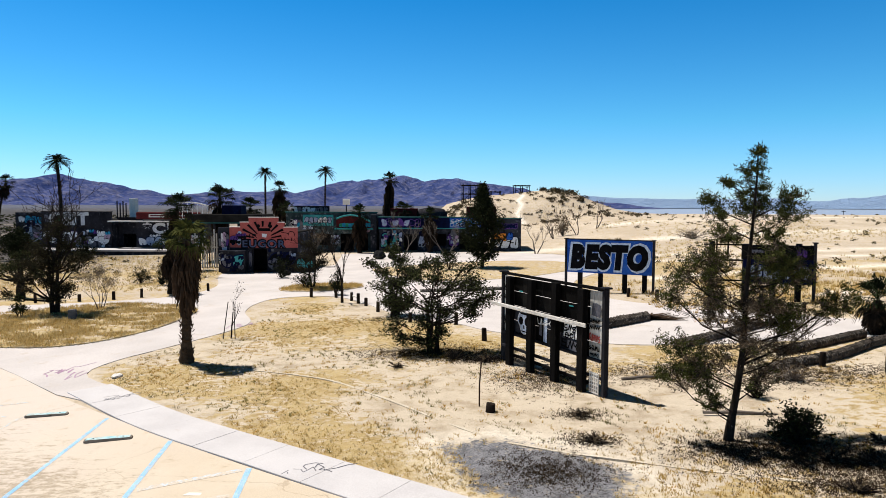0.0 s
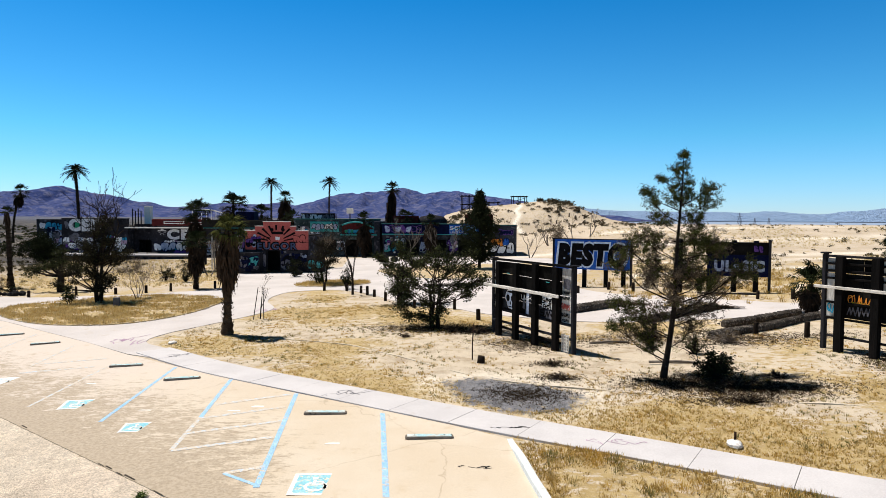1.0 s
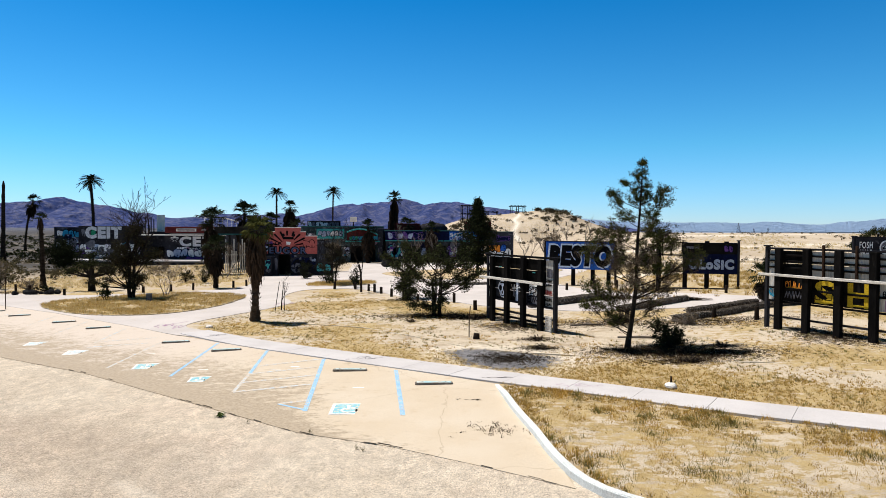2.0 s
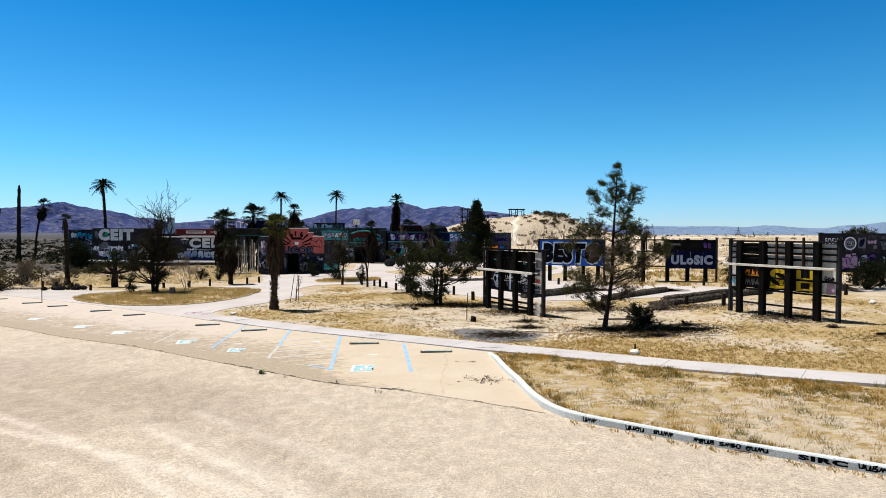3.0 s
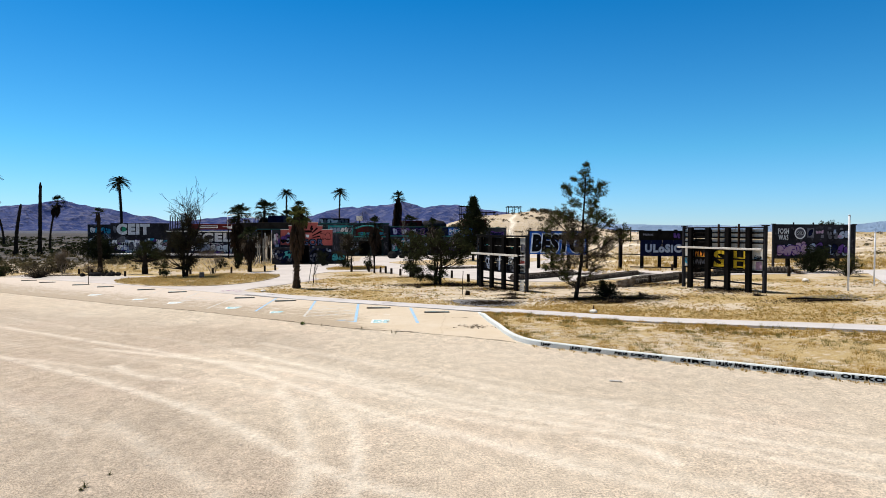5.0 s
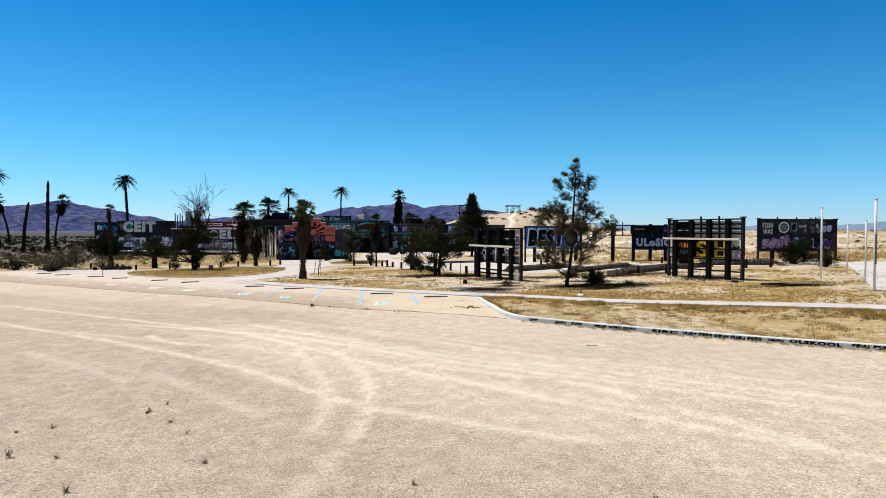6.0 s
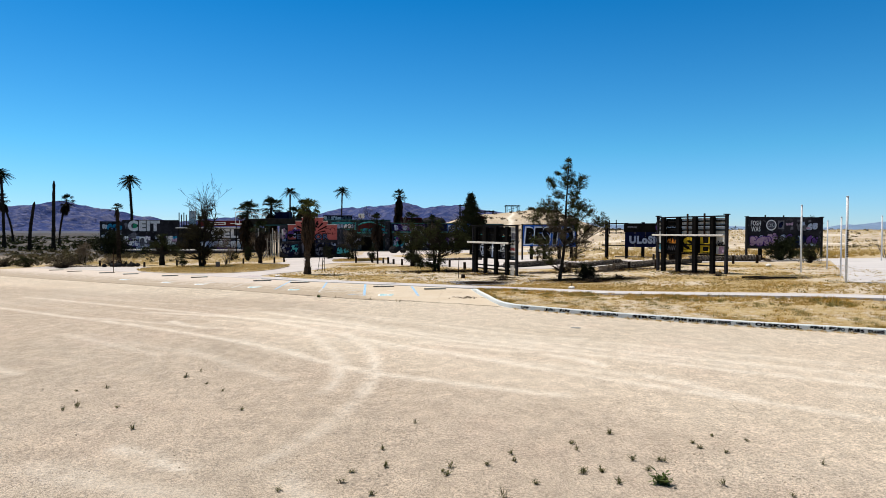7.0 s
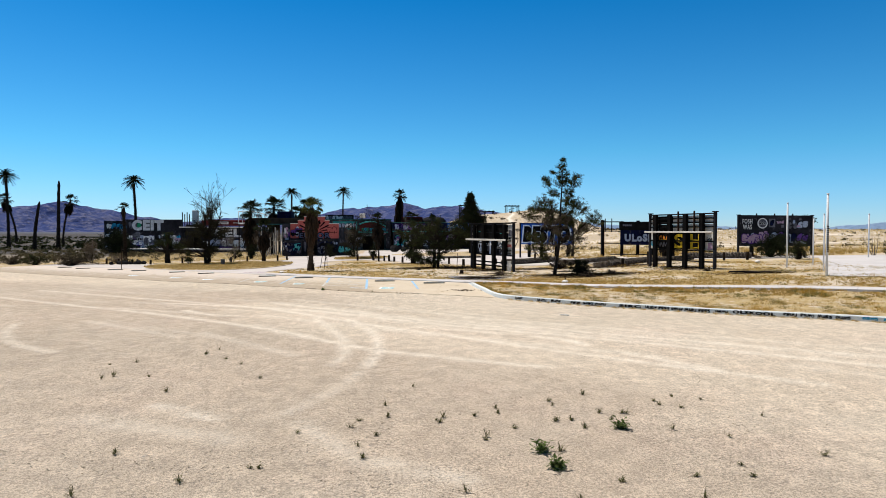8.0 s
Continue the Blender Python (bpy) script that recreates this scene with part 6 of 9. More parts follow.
def leaf_clump(b, c, r, n, size, rnd, m=0, flat=0.8):
    for k in range(n):
        o = Vector((rnd.gauss(0, 1), rnd.gauss(0, 1), rnd.gauss(0, flat))) * r * 0.55
        p = Vector(c) + o
        a, e = rnd.uniform(0, 6.28), rnd.uniform(-0.9, 0.9)
        d = Vector((math.cos(a) * math.cos(e), math.sin(a) * math.cos(e), math.sin(e)))
        w = d.cross(Vector((rnd.uniform(-1, 1), rnd.uniform(-1, 1), rnd.uniform(-1, 1))))
        if w.length < 0.05:
            continue
        w.normalize()
        s = size * rnd.uniform(0.7, 1.3)
        b.face([p - d * s * 0.5, p + w * s * 0.26, p + d * s * 0.5, p - w * s * 0.26], m)


def tree(x, y, height, label, seed, leaf=None, wood=None, depth=4, trunks=1, spread=0.7, bend=0.18, leaves=12, leaf_size=0.09, clump=0.28, r=0.09, kids=(2, 3), share=1.0, name="tree", cat="tree", group="", low=0.35, bare_top=0.0, up=0.15, leafy_to=1, tilt=0.55, thin=0.006):
    rnd = random.Random(seed)
    ob = thing(name, on(x, y), label, cat, group)
    b, ends = Build(), []
    for k in range(trunks):
        a = rnd.uniform(0, 6.28)
        lean = 0.12 if trunks == 1 else tilt
        d = Vector((math.cos(a) * lean, math.sin(a) * lean, 1)).normalized()
        grow(b, ends, (math.cos(a) * 0.08 * (trunks > 1), math.sin(a) * 0.08 * (trunks > 1), -0.12), d, height * (low + 0.02), r / math.sqrt(trunks), depth, rnd, spread, bend, 0, thin, kids, up, leafy_to)
    top = max(e[0].z for e in ends)
    k = height / top
    b.v = [(vx * (0.5 + 0.5 * k), vy * (0.5 + 0.5 * k), vz * k) for vx, vy, vz in b.v]
    part("trunk", b, wood or DARK_WOOD, ob)
    if leaf:
        lb = Build()
        for q, d in ends:
            q = Vector((q.x * (0.5 + 0.5 * k), q.y * (0.5 + 0.5 * k), q.z * k))
            if rnd.random() > share or q.z > height * (1 - bare_top):
                continue
            leaf_clump(lb, q, clump * rnd.uniform(0.7, 1.3), leaves, leaf_size, rnd)
        if lb.v:
            part("crown", lb, leaf, ob)
    return ob


def bush(x, y, height, width, label, seed, leaf, n=900, size=0.08, name="bush", cat="bush", group="", twigs=24, wood=None):
    """A bush: forked twigs from one foot and small leaves in uneven lobes of different sizes, with gaps."""
    rnd = random.Random(seed)
    ob = thing(name, on(x, y), label, cat, group)
    b = Build()
    lobes = []
    lopsided = Vector((rnd.uniform(-0.12, 0.12) * width, rnd.uniform(-0.12, 0.12) * width, 0))
    for k in range(twigs):
        a, e = rnd.uniform(0, 6.28), rnd.uniform(0.2, 1.5)
        l = rnd.choice((0.45, 0.65, 0.8, 0.9, 1.0)) * rnd.uniform(0.85, 1.05) * (1 + 0.22 * math.sin(3 * a + seed))
        tip = Vector((math.cos(a) * math.cos(e) * width / 2 * l, math.sin(a) * math.cos(e) * width / 2 * l, height * (0.12 + 0.88 * math.sin(e)) * min(1.0, l))) + lopsided * l
        mid = tip * 0.5 + Vector((rnd.uniform(-0.1, 0.1), rnd.uniform(-0.1, 0.1), 0.05)) * height
        b.tube([(0, 0, -0.05), mid, tip], [0.03, 0.016, 0.005], 4)
        lobes += [(tip, rnd.uniform(0.6, 1.3)), (tip * 0.8 + mid * 0.2, rnd.uniform(0.5, 1.0))]
        for s in range(2):
            q = mid + (tip - mid) * rnd.uniform(0.1, 0.7)
            t2 = q + Vector((rnd.gauss(0, 1), rnd.gauss(0, 1), rnd.gauss(0.2, 0.7))) * 0.14 * min(height, width)
            t2.z = max(0.05, t2.z)
            b.tube([q, t2], [0.012, 0.004], 3)
            lobes.append((t2, rnd.uniform(0.5, 1.1)))
    part("stem", b, wood or DARK_WOOD, ob)
    b = Build()
    for k in range(n // 14):
        c, s = rnd.choice(lobes)
        leaf_clump(b, c, min(height, width) * 0.15 * s, 14, size, rnd)
    part("foliage", b, leaf, ob)
    return ob


def needles(b, c, r, n, rnd, m=0, long=0.13):
    """A tuft of pine needles round c."""
    for k in range(n):
        d = Vector((rnd.gauss(0, 1), rnd.gauss(0, 1), rnd.gauss(0.35, 0.9))).normalized()
        o = Vector(c) + Vector((rnd.gauss(0, 1), rnd.gauss(0, 1), rnd.gauss(0, 0.8))) * r * 0.5
        w = d.cross(Vector((rnd.uniform(-1, 1), rnd.uniform(-1, 1), rnd.uniform(-1, 1))))
        if w.length < 0.05:
            continue
        w = w.normalized() * 0.013
        l = long * rnd.uniform(0.7, 1.3)
        b.face([o - w, o + w, o + d * l], m)


def pine(x, y, height, label, seed):
    """The airy pine: bowed trunk, rising limbs that fan out into sprays of short needles, grey dead sprays low inside."""
    rnd = random.Random(seed)
    ob = thing("pine_tree", on(x, y), label, "pine tree")

    def axis(t):
        return Vector((0.30 * min(1, t * 3) + 0.22 * t + 0.03 * math.sin(t * 9), 0.05 * math.sin(t * 5), height * t))
    b = Build()
    pts = [axis(k / 24) for k in range(25)]
    pts[0].z = -0.2
    b.tube(pts, [0.105 * (1 - k / 24) ** 0.9 + 0.010 + 0.04 * max(0, 1 - k / 2) for k in range(25)], 8, 0, 0.06, rnd)
    part("trunk", b, PINE_BARK, ob)
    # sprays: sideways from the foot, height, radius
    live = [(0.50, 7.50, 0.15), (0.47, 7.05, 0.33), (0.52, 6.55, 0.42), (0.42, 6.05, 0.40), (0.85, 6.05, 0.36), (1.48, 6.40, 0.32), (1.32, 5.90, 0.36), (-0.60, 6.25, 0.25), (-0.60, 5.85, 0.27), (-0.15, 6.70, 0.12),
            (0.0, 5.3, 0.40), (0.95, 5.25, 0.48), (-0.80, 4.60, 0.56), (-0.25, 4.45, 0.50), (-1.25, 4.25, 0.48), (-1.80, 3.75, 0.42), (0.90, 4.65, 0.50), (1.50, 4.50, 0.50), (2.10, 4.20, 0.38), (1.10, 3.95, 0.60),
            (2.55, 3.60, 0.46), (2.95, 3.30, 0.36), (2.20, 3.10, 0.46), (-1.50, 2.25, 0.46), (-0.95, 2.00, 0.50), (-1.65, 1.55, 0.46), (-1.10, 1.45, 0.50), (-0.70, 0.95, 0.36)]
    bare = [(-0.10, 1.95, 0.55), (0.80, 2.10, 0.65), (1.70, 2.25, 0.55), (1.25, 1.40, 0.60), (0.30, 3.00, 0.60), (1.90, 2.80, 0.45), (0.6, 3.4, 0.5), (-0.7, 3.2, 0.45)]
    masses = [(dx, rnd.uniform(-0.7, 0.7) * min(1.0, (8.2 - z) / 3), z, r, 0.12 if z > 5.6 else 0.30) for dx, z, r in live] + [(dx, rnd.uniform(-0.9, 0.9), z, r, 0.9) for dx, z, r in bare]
    for k in range(9):
        z = rnd.uniform(1.8, 5.2)
        masses.append((rnd.uniform(-0.5, 1.1), rnd.choice((-1, 1)) * rnd.uniform(0.9, 1.9) * (1 - z / 9), z, rnd.uniform(0.32, 0.45), rnd.choice((0.25, 0.7, 0.9))))
    green, dead = Build(), Build()
    for dx, dy, z, r, gone in masses:
        z, r = z + 0.35, r * 1.22
        c = Vector((dx, dy, z))
        reach = math.hypot(dx - 0.45, dy)
        root = axis(max(0.06, min(0.96, (z - 0.6 * reach - 0.05) / height)) if z > 1.2 else 0.10)
        span = (c - root).length
        mid = root * 0.45 + c * 0.55 + Vector((rnd.uniform(-0.06, 0.06), rnd.uniform(-0.06, 0.06), -0.10 * span))
        limb = Build()
        th = 0.007 + 0.007 * span
        run = [root, (root + mid) / 2, mid, (mid + c) / 2, c]
        limb.tube(run, [th * 1.3, th * 1.05, th * 0.8, th * 0.55, 0.007], 5)
        for k in range(int(12 + 72 * r * r)):
            start = mid + (c - mid) * rnd.uniform(0.1 if span > 0.7 else 0.6, 1.0)
            o = Vector((rnd.gauss(0, 1), rnd.gauss(0, 1), rnd.gauss(0, 1))).normalized() * rnd.random() ** 0.45
            e = c + Vector((o.x * r * 1.08, o.y * r, o.z * r * 0.85))
            half = (start + e) / 2 + Vector((0, 0, -0.05 * r))
            limb.tube([start, half, e], [0.006, 0.005, 0.0025], 3)
            into = dead if rnd.random() < gone else green
            for q, w in ((e, 1.0), (half + (e - half) * 0.45, 0.8)):
                needles(into, q, 0.11 * w, 13 if into is dead else 21, rnd, 0, 0.10)
        part("limb", limb, PINE_BARK, ob)
    part("needle_crown", green, PINE_LEAF, ob, "dark olive-green needle tufts")
    part("dead_foliage", dead, PINE_DEAD, ob, "grey-brown dead needles and twigs")
    return ob


def crown_tree(x, y, label, seed, lobes, leaf, wood=None, stems=3, foot=0.1, r=0.09, leaf_size=0.13, dense=60, bare=0, bare_top=0.0, name="tree", cat="tree", flat=0.75):
    """A ragged many-stemmed tree: stems from one foot, limbs to each lobe (sideways, height, radius), loose leaf sprays with gaps, bare limbs above."""
    rnd = random.Random(seed)
    ob = thing(name, on(x, y), label, cat)
    leaves = Build()
    trunks = []
    for k in range(stems):
        a = 6.28 * k / stems + rnd.uniform(-0.4, 0.4)
        top = Vector((math.cos(a) * 0.35, math.sin(a) * 0.35, max(l[1] for l in lobes) * 0.6)) if stems > 1 else Vector((0.05, 0, max(l[1] for l in lobes) * 0.8))
        run = [Vector((math.cos(a) * foot, math.sin(a) * foot, -0.15))] + [Vector((math.cos(a) * foot, math.sin(a) * foot, 0)).lerp(top, t) + Vector((rnd.uniform(-0.06, 0.06), rnd.uniform(-0.06, 0.06), 0)) for t in (0.25, 0.5, 0.75, 1.0)]
        b = Build()
        b.tube(run, [r * 1.2, r, r * 0.85, r * 0.6, r * 0.3], 7, 0, 0.08, rnd)
        part("trunk", b, wood or DARK_WOOD, ob)
        trunks.append(run)
    for dx, z, rad in lobes:
        for dy in ((0.0,) if rad < 0.4 else (rnd.uniform(-0.9, -0.2), rnd.uniform(0.2, 0.9))):
            c = Vector((dx + rnd.uniform(-0.12, 0.12), dy * max(0.7, abs(dx) * 0.6), z + rnd.uniform(-0.15, 0.15)))
            run = rnd.choice(trunks)
            root = run[min(4, max(1, int(z / (run[-1].z + 0.01) * 3)))]
            mid = root.lerp(c, 0.5) + Vector((0, 0, -0.06 * (c - root).length))
            limb = Build()
            limb.tube([root, mid, c], [r * 0.5, r * 0.3, 0.010], 5)
            for k in range(int(8 + 34 * rad)):
                start = mid.lerp(c, rnd.uniform(0.2, 1.0))
                o = Vector((rnd.gauss(0, 1), rnd.gauss(0, 1), rnd.gauss(0, 1))).normalized() * rad * rnd.random() ** 0.4
                e = c + Vector((o.x, o.y, o.z * flat))
                limb.tube([start, start.lerp(e, 0.5) + Vector((0, 0, 0.04)), e], [0.011, 0.008, 0.004], 3)
                for q in (e, start.lerp(e, 0.6)):
                    if rnd.random() < 0.8:
                        leaf_clump(leaves, q, 0.24, max(3, int(dense / 8)), leaf_size, rnd)
            part("limb", limb, wood or DARK_WOOD, ob)
    for k in range(bare):
        a = rnd.uniform(0, 6.28)
        run = rnd.choice(trunks)
        twig, ends = Build(), []
        d = Vector((math.cos(a) * 0.42, math.sin(a) * 0.3, 1))
        grow(twig, ends, run[-2], d, (bare_top - run[-2].z) * rnd.uniform(0.34, 0.5), r * 0.55, 4, rnd, 0.85, 0.24, 0, 0.02, (2, 3), 0.06, 0)
        part("bare_limb", twig, wood or DARK_WOOD, ob, "bare leafless branches")
    part("crown", leaves, leaf, ob)
    return ob


def log(pts, r, label, seed, wreck=0.0, name="fallen_palm_trunk"):
    """A fallen palm trunk: rings of old leaf bases stand off it."""
    rnd = random.Random(seed)
    line = curve([np.array((p[0], p[1])) for p in pts], 0.12)
    x0, y0 = line[0]
    ob = thing(name, on(x0, y0), label, "fallen trunk", "fallen palm trunks")
    z0 = gz(x0, y0)
    b = Build()
    rings = []
    for i, p in enumerate(line):
        d = line[min(i + 1, len(line) - 1)] - line[max(i - 1, 0)]
        n = np.array([-d[1], d[0]]) / (np.linalg.norm(d) + 1e-9)
        rr = r * (1.18 if i % 2 else 0.84) * (1 + 0.06 * math.sin(i * 0.21))
        c = np.array([p[0] - x0, p[1] - y0, gz(*p) - z0 + r * 0.82])
        rings.append([(c[0] + n[0] * math.cos(t) * rr * rnd.uniform(0.94, 1.06), c[1] + n[1] * math.cos(t) * rr * rnd.uniform(0.94, 1.06), c[2] + math.sin(t) * rr * rnd.uniform(0.94, 1.06)) for t in [2 * math.pi * k / 10 for k in range(10)]])
    b.grid(rings, 0, smooth=False)
    part("bark", b, LOG_BARK, ob)
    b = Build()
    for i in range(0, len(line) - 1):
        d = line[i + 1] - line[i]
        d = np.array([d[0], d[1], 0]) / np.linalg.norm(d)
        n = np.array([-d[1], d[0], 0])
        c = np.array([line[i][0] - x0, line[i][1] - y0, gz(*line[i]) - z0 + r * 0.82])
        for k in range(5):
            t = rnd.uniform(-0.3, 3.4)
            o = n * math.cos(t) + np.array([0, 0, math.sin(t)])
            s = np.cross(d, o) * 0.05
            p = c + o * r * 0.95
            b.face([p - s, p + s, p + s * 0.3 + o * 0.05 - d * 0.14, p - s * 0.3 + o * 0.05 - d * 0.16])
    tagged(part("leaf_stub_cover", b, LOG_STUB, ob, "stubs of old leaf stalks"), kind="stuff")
    if wreck:
        b = Build()
        e = line[-1]
        dirv = line[-1] - line[-4]
        dirv = dirv / np.linalg.norm(dirv)
        for k in range(70):
            a = math.atan2(dirv[1], dirv[0]) + rnd.uniform(-0.9, 0.9)
            l = wreck * rnd.uniform(0.4, 1.1)
            p = Vector((e[0] - x0, e[1] - y0, gz(*e) - z0 + r * rnd.uniform(0.2, 1.4)))
            q = Vector((e[0] - x0 + math.cos(a) * l, e[1] - y0 + math.sin(a) * l, gz(*e) - z0 + rnd.uniform(0.02, 0.2)))
            w = Vector((-math.sin(a), math.cos(a), 0)) * 0.05
            b.face([p - w, p + w, q + w, q - w])
        part("dead_crown", b, SKIRT, ob, "flattened dead leaves at the end")
    return ob


# the palm beside the path
palm(-11.97, 33.6, 5.9, "fan palm with a thick brown skirt of dead leaves", 21, (0.44, 0.92), 0.98, 36, 0.25, (0.12, 0.0), "fan", PALM_LEAF, "palms", 1.6, 0.3, 0.62)
palm(-22.9, 56.4, 4.6, "short fan palm with a dark skirt beside the path", 22, (0.30, 0.8), 1.3, 40, 0.2, (0.1, 0), "fan", PALM_DARK, detail=1.0, skirt_r=0.75)
palm(-30.9, 76.2, 7.8, "fan palm with a long skirt behind the dry ground", 23, (0.1, 0.8), 2.0, 44, 0.32, (0, 0), "fan", PALM_DARK, skirt_r=1.3)
palm(-31.6, 90.3, 9.2, "fan palm with a skirt behind the low buildings", 24, (0.35, 0.82), 2.2, 44, 0.3, (0.2, 0), "fan", PALM_DARK, skirt_r=1.2)
palm(-28.2, 92.5, 7.6, "fan palm with a skirt behind the low buildings", 25, (0.3, 0.82), 1.7, 36, 0.3, (0, 0), "fan", PALM_DARK, skirt_r=1.1)
palm(-47.0, 161.9, 14.4, "tall thin palm behind the buildings", 26, (0.8, 0.8), 2.6, 34, 0.3, (0, 0), "feather", PALM_DARK)
palm(-43.0, 160.0, 12.4, "palm with a thick skirt behind the buildings", 27, (0.3, 0.88), 2.2, 34, 0.35, (0, 0), "fan", PALM_DARK, skirt_r=1.9)
palm(-38.6, 150.0, 7.4, "short palm behind the buildings", 28, (0.3, 0.8), 2.2, 30, 0.35, (0, 0), "fan", PALM_DARK, skirt_r=1.5)
palm(-32.0, 158.3, 14.2, "tall thin palm behind the buildings", 29, (0.9, 0.9), 2.3, 36, 0.24, (0.2, 0), "feather", PALM_DARK)
palm(-12.6, 115.2, 12.0, "palm wrapped in a long dense dead skirt", 30, (0.25, 0.9), 1.6, 36, 0.5, (0.5, 0), "fan", PALM_DARK, skirt_r=1.0)
palm(-14.6, 98.5, 6.4, "stubby palm with a skirt in front of the teal building", 31, (0.15, 0.82), 1.5, 32, 0.3, (0, 0), "fan", PALM_DARK, skirt_r=1.2)
palm(-8.8, 104.5, 6.9, "stubby palm with a skirt behind the long building", 32, (0.2, 0.82), 1.6, 32, 0.3, (0, 0), "fan", PALM_DARK, skirt_r=1.2)
palm(-4.6, 97.5, 6.0, "stubby palm with a skirt in front of the blue wall", 33, (0.15, 0.84), 1.4, 30, 0.3, (0, 0), "fan", PALM_DARK, skirt_r=1.2)
palm(-68.7, 117.0, 14.4, "tall slender feather palm behind the walls", 34, (0.95, 0.95), 2.35, 44, 0.36, (-0.6, 0), "feather", PALM_DARK)
palm(-113.5, 163.7, 14.2, "slender palm leaning over the desert", 35, (0.72, 0.9), 2.3, 30, 0.32, (2.4, 0), "fan", PALM_DARK, skirt_r=1.2)
palm(-150, 197.0, 16.6, "slender palm leaning over the desert", 36, (0.72, 0.9), 2.8, 30, 0.4, (-4.5, 0), "fan", PALM_DARK, skirt_r=1.5)
palm(-116.8, 145.8, 17.8, "tall feather palm in the desert", 37, (0.95, 0.95), 2.9, 40, 0.44, (-0.6, 0), "feather", PALM_DARK)
palm(-41.2, 59.3, 7.3, "half-dead palm with a few drooping leaves", 38, (0.90, 0.97), 0.95, 14, 0.27, (-0.2, 0), "fan", PALM_DARK, dead=0.5, skirt_r=0.3)
palm(18.7, 36.3, 2.2, "low fan palm with a dead skirt beside the road", 40, (0.1, 0.7), 1.25, 46, 0.25, (0, 0), "fan", PALM_DARK, skirt_r=0.6)
palm(38.0, 60.0, 2.6, "low fan palm in the dry field", 41, (0.1, 0.7), 1.2, 30, 0.25, (0, 0), "fan", PALM_DARK, skirt_r=0.6)


def dead_trunk(x, y, h, r, lean, seed, label):
    rnd = random.Random(seed)
    b = Build()
    pts = [(lean * t * t, 0.1 * math.sin(t * 3), h * t - 0.3 * (t == 0)) for t in [k / 16 for k in range(17)]]
    b.tube(pts, [r * (1.25 - 0.35 * min(1, k / 3) - 0.3 * (k / 16)) * (1.1 if k % 2 else 0.95) for k in range(16)] + [r * 0.25], 9, 0, 0.1, rnd)
    return mesh_thing(b, "dead_palm_trunk", BARK_DARK, label, "dead tree", "bare trunks", "", on(x, y))


dead_trunk(-82.3, 111.5, 14.6, 0.42, 0.3, 1, "tall bare dead palm trunk without a crown")
dead_trunk(-91.5, 117.8, 10.6, 0.42, 1.3, 2, "leaning bare dead palm trunk without a crown")
dead_trunk(-71, 125, 5.4, 0.4, 0.0, 3, "short bare dead palm trunk")
dead_trunk(-80, 128, 4.0, 0.35, 0.1, 4, "short bare dead palm trunk")

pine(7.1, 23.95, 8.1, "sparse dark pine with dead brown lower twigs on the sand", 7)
crown_tree(-25.9, 46.6, "half-bare tree, dark leaves below and bare branches above", 12,
           [(0, 5.3, 0.7), (-0.8, 4.3, 0.9), (0.8, 4.5, 0.9), (0, 3.3, 1.1), (-1.3, 3.5, 0.8), (1.3, 3.2, 0.8), (-0.5, 2.2, 0.8), (0.8, 1.9, 0.7), (1.9, 3.7, 0.5), (-2.0, 2.4, 0.6), (-2.6, 1.6, 0.4), (0.4, 6.0, 0.6), (0.2, 1.3, 0.7)],
           OLIVE_LEAF, DARK_WOOD, 2, 0.10, 0.15, 0.13, 58, 5, 9.4)
tree(-24.0, 48.3, 3.4, "dry twiggy shrub tree on the island", 13, DRY_BRUSH, BARE_WOOD, 5, 4, 0.6, 0.16, 3, 0.06, 0.2, 0.08, (2, 3), 0.5)
crown_tree(-27.3, 45.3, "small dark leafy bush at the edge of the island", 14, [(0, 1.2, 0.36), (-0.25, 0.75, 0.36), (0.3, 0.6, 0.34)], SHRUB_LEAF, DARK_WOOD, 3, 0.05, 0.03, 0.13, 60, name="bush", cat="bush")
crown_tree(-34.0, 55.2, "cut-back tree with a thick short trunk and ragged leafy sprays", 15, [(-2.0, 1.9, 0.6), (-0.9, 2.4, 0.7), (0.3, 2.7, 0.7), (1.3, 2.3, 0.6), (2.0, 1.9, 0.5), (0, 3.3, 0.5)], SHRUB_LEAF, DARK_WOOD, 1, 0.05, 0.30, 0.14, 52)
crown_tree(-12.2, 58.3, "dry brown-green tree in the bed with bare tips", 17, [(-0.6, 2.6, 0.75), (0.4, 3.1, 0.8), (0.1, 2.0, 0.8), (-1.2, 1.7, 0.6), (0.9, 2.3, 0.6), (-0.2, 3.7, 0.5)], OLIVE_LEAF, DARK_WOOD, 2, 0.08, 0.09, 0.13, 34, 5, 5.6)
bush(-12.6, 58.0, 1.7, 2.4, "green bush under the dry tree", 18, SHRUB_LEAF, 1300, 0.11)
tree(-8.4, 50.7, 6.2, "bare leafless tree beside the posts", 19, None, DARK_WOOD, 5, 1, 0.5, 0.12, r=0.1, kids=(2, 3), low=0.34, thin=0.014)
bush(-9.6, 54.6, 2.1, 1.5, "round dark green bush beside the plaza", 20, DARK_LEAF, 1700, 0.10)
crown_tree(-4.1, 45.2, "leafy shrub tree with pale gaps beside the posts", 51, [(-0.9, 2.6, 0.6), (0.2, 3.4, 0.7), (1.0, 2.8, 0.7), (-0.3, 4.1, 0.5), (0.3, 2.0, 0.7), (-0.4, 1.1, 0.6), (0.4, 0.6, 0.5), (1.8, 3.2, 0.5), (-1.5, 3.2, 0.4)], SHRUB_LEAF, DARK_WOOD, 4, 0.12, 0.07, 0.14, 52)
